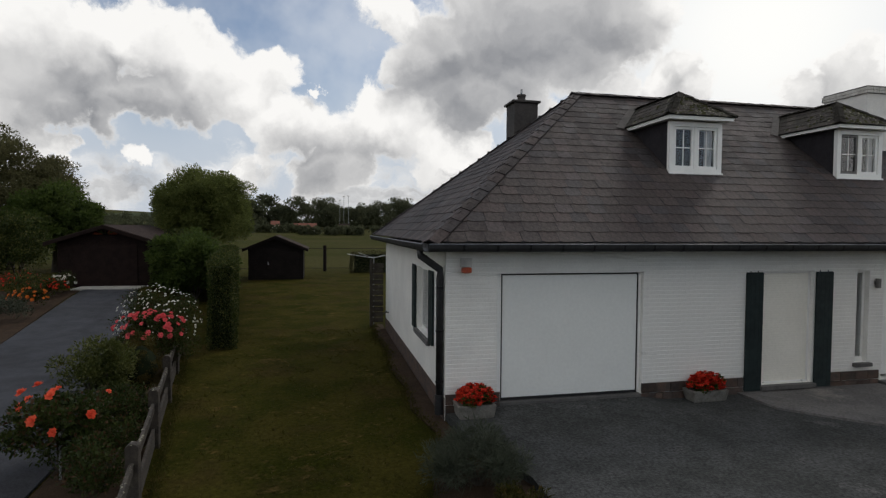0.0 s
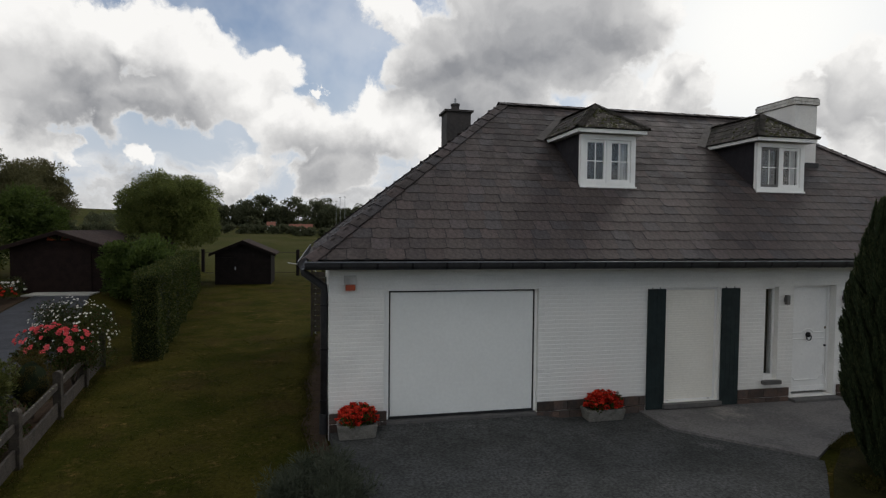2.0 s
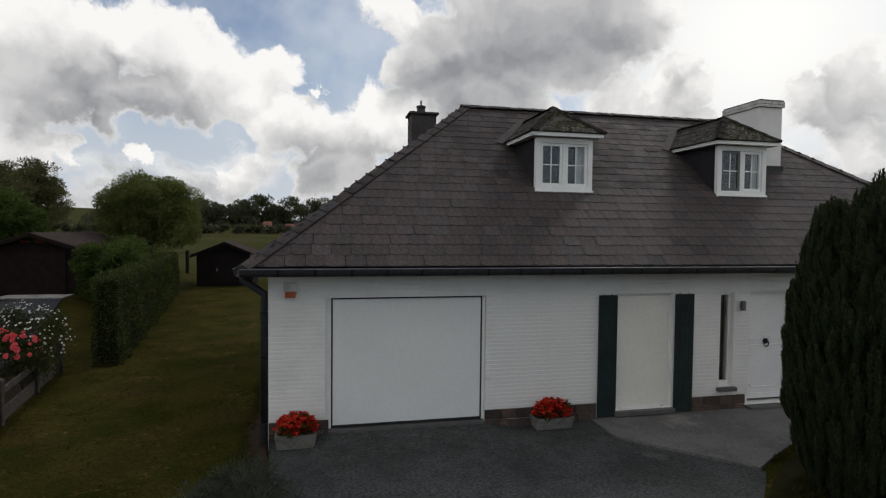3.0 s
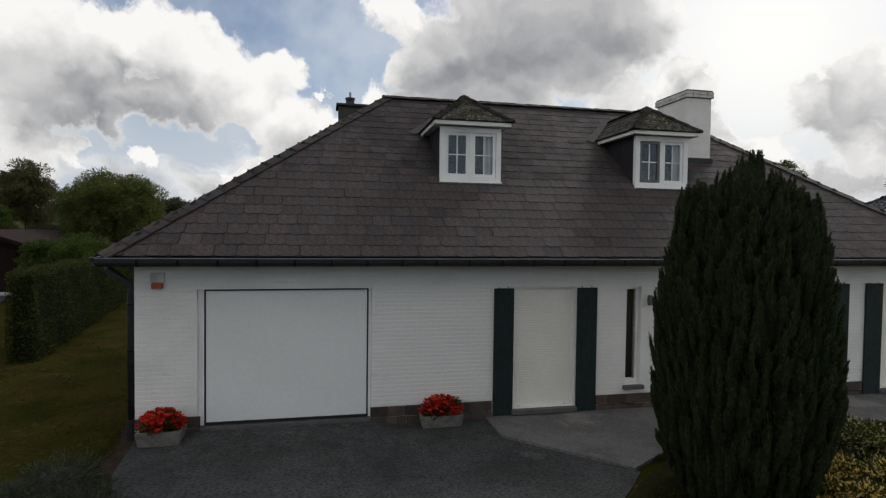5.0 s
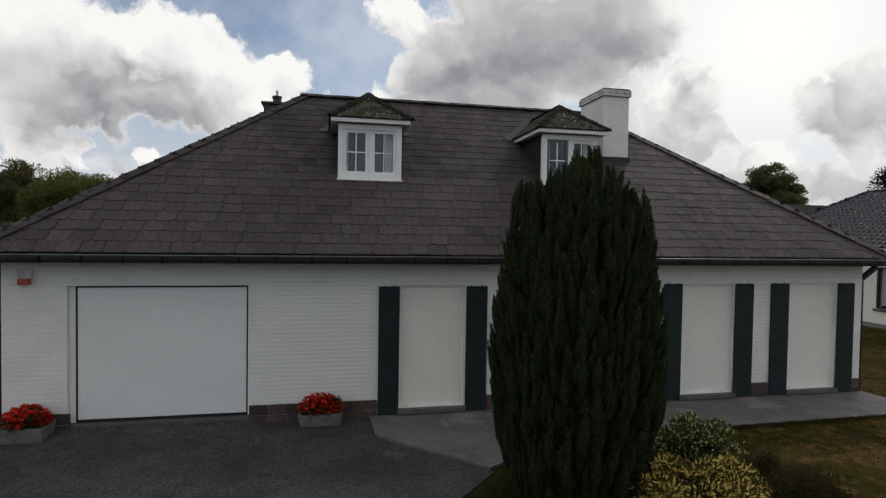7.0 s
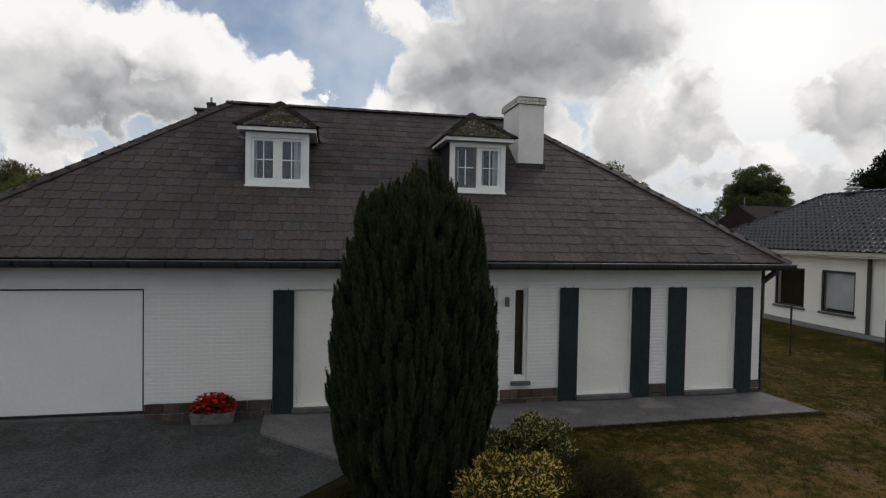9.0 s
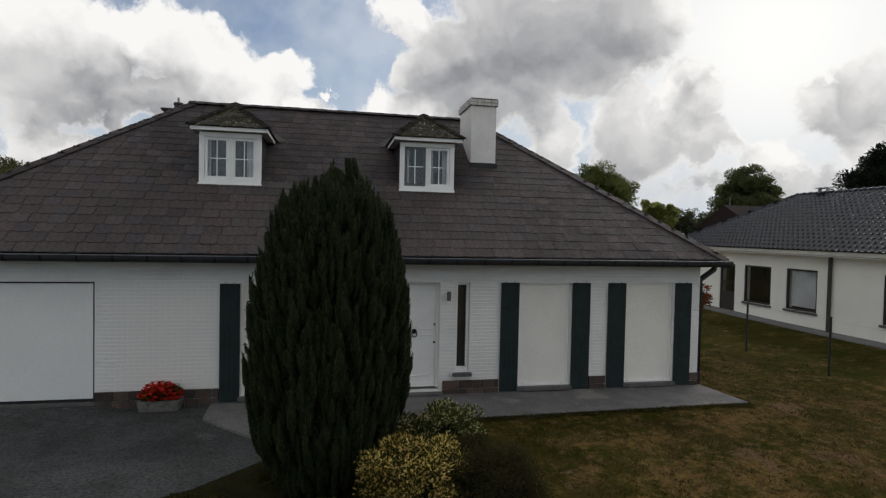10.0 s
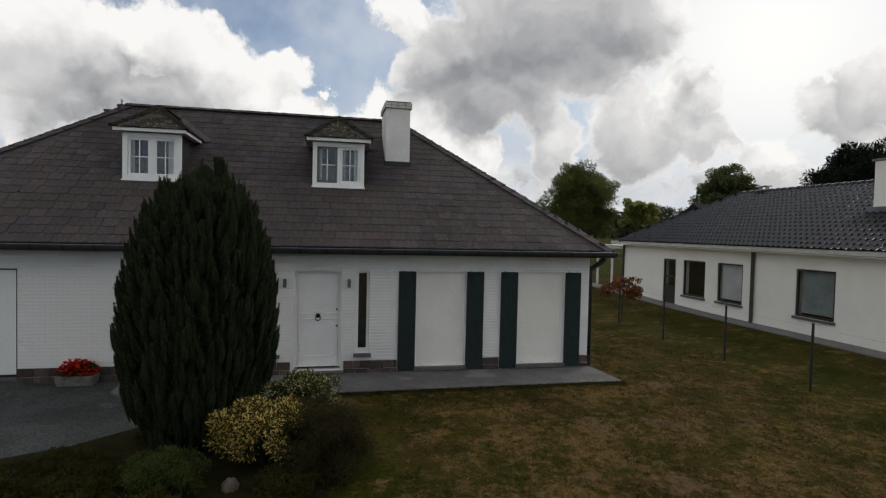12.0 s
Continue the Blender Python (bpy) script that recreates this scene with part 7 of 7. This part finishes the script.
for m in single[:300]:
    ob = new("pantile", tile_mesh)
    adopt(ob, broof)
    ob.matrix_basis = m

# ---- bricks of the front wall ----
BL, BH, J = 0.205, 0.0575, 0.013
brick_mesh = bpy.data.meshes.new("brick")


def brick_solid(w, h, d=0.0065, e=0.003):
    v = [(0, 0, 0), (w, 0, 0), (w, 0, h), (0, 0, h), (0.0005, -d, e), (w - 0.0005, -d, e), (w - 0.0005, -d, h - e), (0.0005, -d, h - e)]
    return v, [(4, 5, 6, 7), (0, 1, 5, 4), (1, 2, 6, 5), (2, 3, 7, 6), (3, 0, 4, 7)]


bv, bf = brick_solid(BL, BH)
brick_mesh.from_pydata(bv, [], bf)
brick_mesh.materials.append(M["white_wall"])
vs, fs, count = [], [], 0
rng = np.random.default_rng(23)
z, row = 0.268, 0
while z + BH < TOP:
    # free stretches of this course between the openings
    cuts = sorted((h[0], h[1]) for h in HOLES if h[2] < z + BH and h[3] > z)
    x, spans_ = X0, []
    for a, b in cuts:
        spans_.append((x, a))
        x = b
    spans_.append((x, X1))
    for a, b in spans_:
        u = a - (BL / 2 if row % 2 else 0.0)
        while u < b:
            lo, hi = max(u, a), min(u + BL, b)
            if hi - lo > 0.03:
                out_ = -rng.random() * 0.0008
                if hi - lo > BL - 0.001 and count < 300 and 5.5 < lo < 7.45 and z < 2.2:
                    ob = new("brick", brick_mesh)
                    adopt(ob, wall_front)
                    ob.matrix_basis = Matrix.Translation((lo, Y0 + 0.001 + out_, z))
                    count += 1
                else:
                    k = len(vs)
                    q, f = brick_solid(hi - lo, BH)
                    vs += [(lo + p[0], Y0 + 0.001 + out_ + p[1], z + p[2]) for p in q]
                    fs += [tuple(k + j for j in g4) for g4 in f]
            u += BL + 0.001
    z += BH + J
    row += 1
me = bpy.data.meshes.new("brickwork")
me.from_pydata(vs, [], fs)
me.materials.append(M["white_wall"])
tagged(adopt(new("brickwork", me), wall_front), kind="stuff")


# ---- grass blades on the near lawns ----
def turf(name, inside, x0, x1, y0, y1, n, seed):
    rng = np.random.default_rng(seed)
    x, y = rng.uniform(x0, x1, n), rng.uniform(y0, y1, n)
    keep = inside(x, y) & (rng.random(n) < 1 - ease(y, 0.55 * y1, y1))
    x, y = x[keep], y[keep]
    p = np.stack([x, y, ground_z(x, y) - 0.005], axis=1)
    v, f = leaves(p, np.tile([0.0, 0.0, 1.0], (len(p), 1)), 0.020, 0.008, rng, 0.8)
    tagged(part(name, (v, f), "blades"), "short uneven grass blades on the lawn", "grass", kind="stuff")


turf("grass", lambda x, y: (x > fence_x(y) + 0.1) & (x < 1.5) & (y > 4), -3.0, 1.55, 4, 17, 30000, 201)
turf("grass", lambda x, y: ((y < 6.9) | (x > 17.8)) & ((x - 10.2) ** 2 / 5.2 + (y - 4.2) ** 2 / 6.0 > 1), 11.0, 22.0, 0.5, 12, 80000, 202)


# ---- tussocks, some green and some gone to straw ----
def tussocks(x0, x1, y0, y1, count, blades, seed, mat, label, size, inside):
    rng = np.random.default_rng(seed)
    c = np.stack([rng.uniform(x0, x1, count), rng.uniform(y0, y1, count)], axis=1)
    patch = np.sin(c[:, 0] * 2.3 + seed) * np.sin(c[:, 1] * 1.9 + 2 * seed) + 0.6 * np.sin(c[:, 0] * 5.1 + c[:, 1] * 4.3 + seed)
    c = c[inside(c[:, 0], c[:, 1]) & (patch + rng.normal(size=count) * 0.5 > 0.0)]
    r = rng.uniform(0.4, 1.2, len(c))
    pick = np.repeat(np.arange(len(c)), blades)
    q = c[pick] + rng.normal(size=(len(pick), 2)) * 0.035 * r[pick][:, None]
    p = np.column_stack([q, ground_z(q[:, 0], q[:, 1]) - 0.005])
    lean = np.column_stack([rng.normal(size=(len(c), 2)) * 0.5, np.full(len(c), 0.8)])[pick]
    tagged(part("tussock_grass", leaves(p, lean, size, size * 0.16, rng, 0.55), mat), label, "grass", kind="stuff")


def on_front_lawn(x, y):
    return ((y < 6.85) | (x > 17.75)) & ((x - 10.2) ** 2 / 5.2 + (y - 4.2) ** 2 / 6.0 > 1) & (x + y * 0.3 > 10.5)


tussocks(10.5, 22.5, 0.0, 13.0, 9000, 8, 231, "blades", "green tussocks in the front lawn", 0.055, on_front_lawn)
tussocks(10.5, 21.5, 0.0, 11.0, 8000, 8, 232, "straw", "straw-coloured dry tussocks in the front lawn", 0.060, on_front_lawn)
tussocks(-2.8, 1.5, 3.5, 17.0, 3600, 7, 233, "blades", "green tussocks in the side lawn", 0.045, lambda x, y: x > fence_x(y) + 0.15)


# ---- ragged grass along the edges of the bare soil ----
def fringe(line, n, seed, wide=0.10):
    rng = np.random.default_rng(seed)
    pts = np.array(line, dtype=float)
    seg = np.diff(pts, axis=0)
    ln = np.linalg.norm(seg, axis=1)
    pick = rng.choice(len(seg), n, p=ln / ln.sum())
    q = pts[pick] + seg[pick] * rng.random((n, 1))
    q = q + rng.normal(size=(n, 2)) * wide * (0.35 + 0.65 * np.abs(np.sin(q[:, :1] * 5.1 + q[:, 1:] * 3.7)))
    p = np.column_stack([q, ground_z(q[:, 0], q[:, 1]) + 0.03])
    tagged(part("grass_edge", leaves(p, np.tile([0.0, 0.0, 1.0], (n, 1)), 0.045, 0.010, rng, 0.8), "blades"), "ragged grass at the edge of bare soil", "grass", kind="stuff")


fringe([(1.75, 7.1), (1.78, 8.0), (1.58, 9.1), (1.68, 10.4), (1.55, 11.8), (1.70, 13.6), (1.62, 15.5), (1.7, 17.5)], 5000, 211)
fringe([(1.75, 7.1), (2.2, 6.9), (2.3, 6.9), (1.5, 6.6), (1.25, 5.7), (1.05, 4.6), (1.25, 3.0), (1.5, 0.0)], 4500, 212)
fringe([(9.5, 6.3), (10.2, 6.4), (11.1, 5.6), (11.6, 4.6), (11.55, 3.5), (11.15, 2.9), (10.3, 2.2), (8.8, 1.7)], 5000, 213)
fringe([(fence_x(-2.0) + 0.12, -2.0), (fence_x(14.0) + 0.12, 14.0)], 6000, 214, 0.08)
fringe([(9.35, 6.34), (10.2, 6.79), (11.2, 6.92), (17.6, 7.07), (17.62, 7.6)], 7000, 215, 0.05)
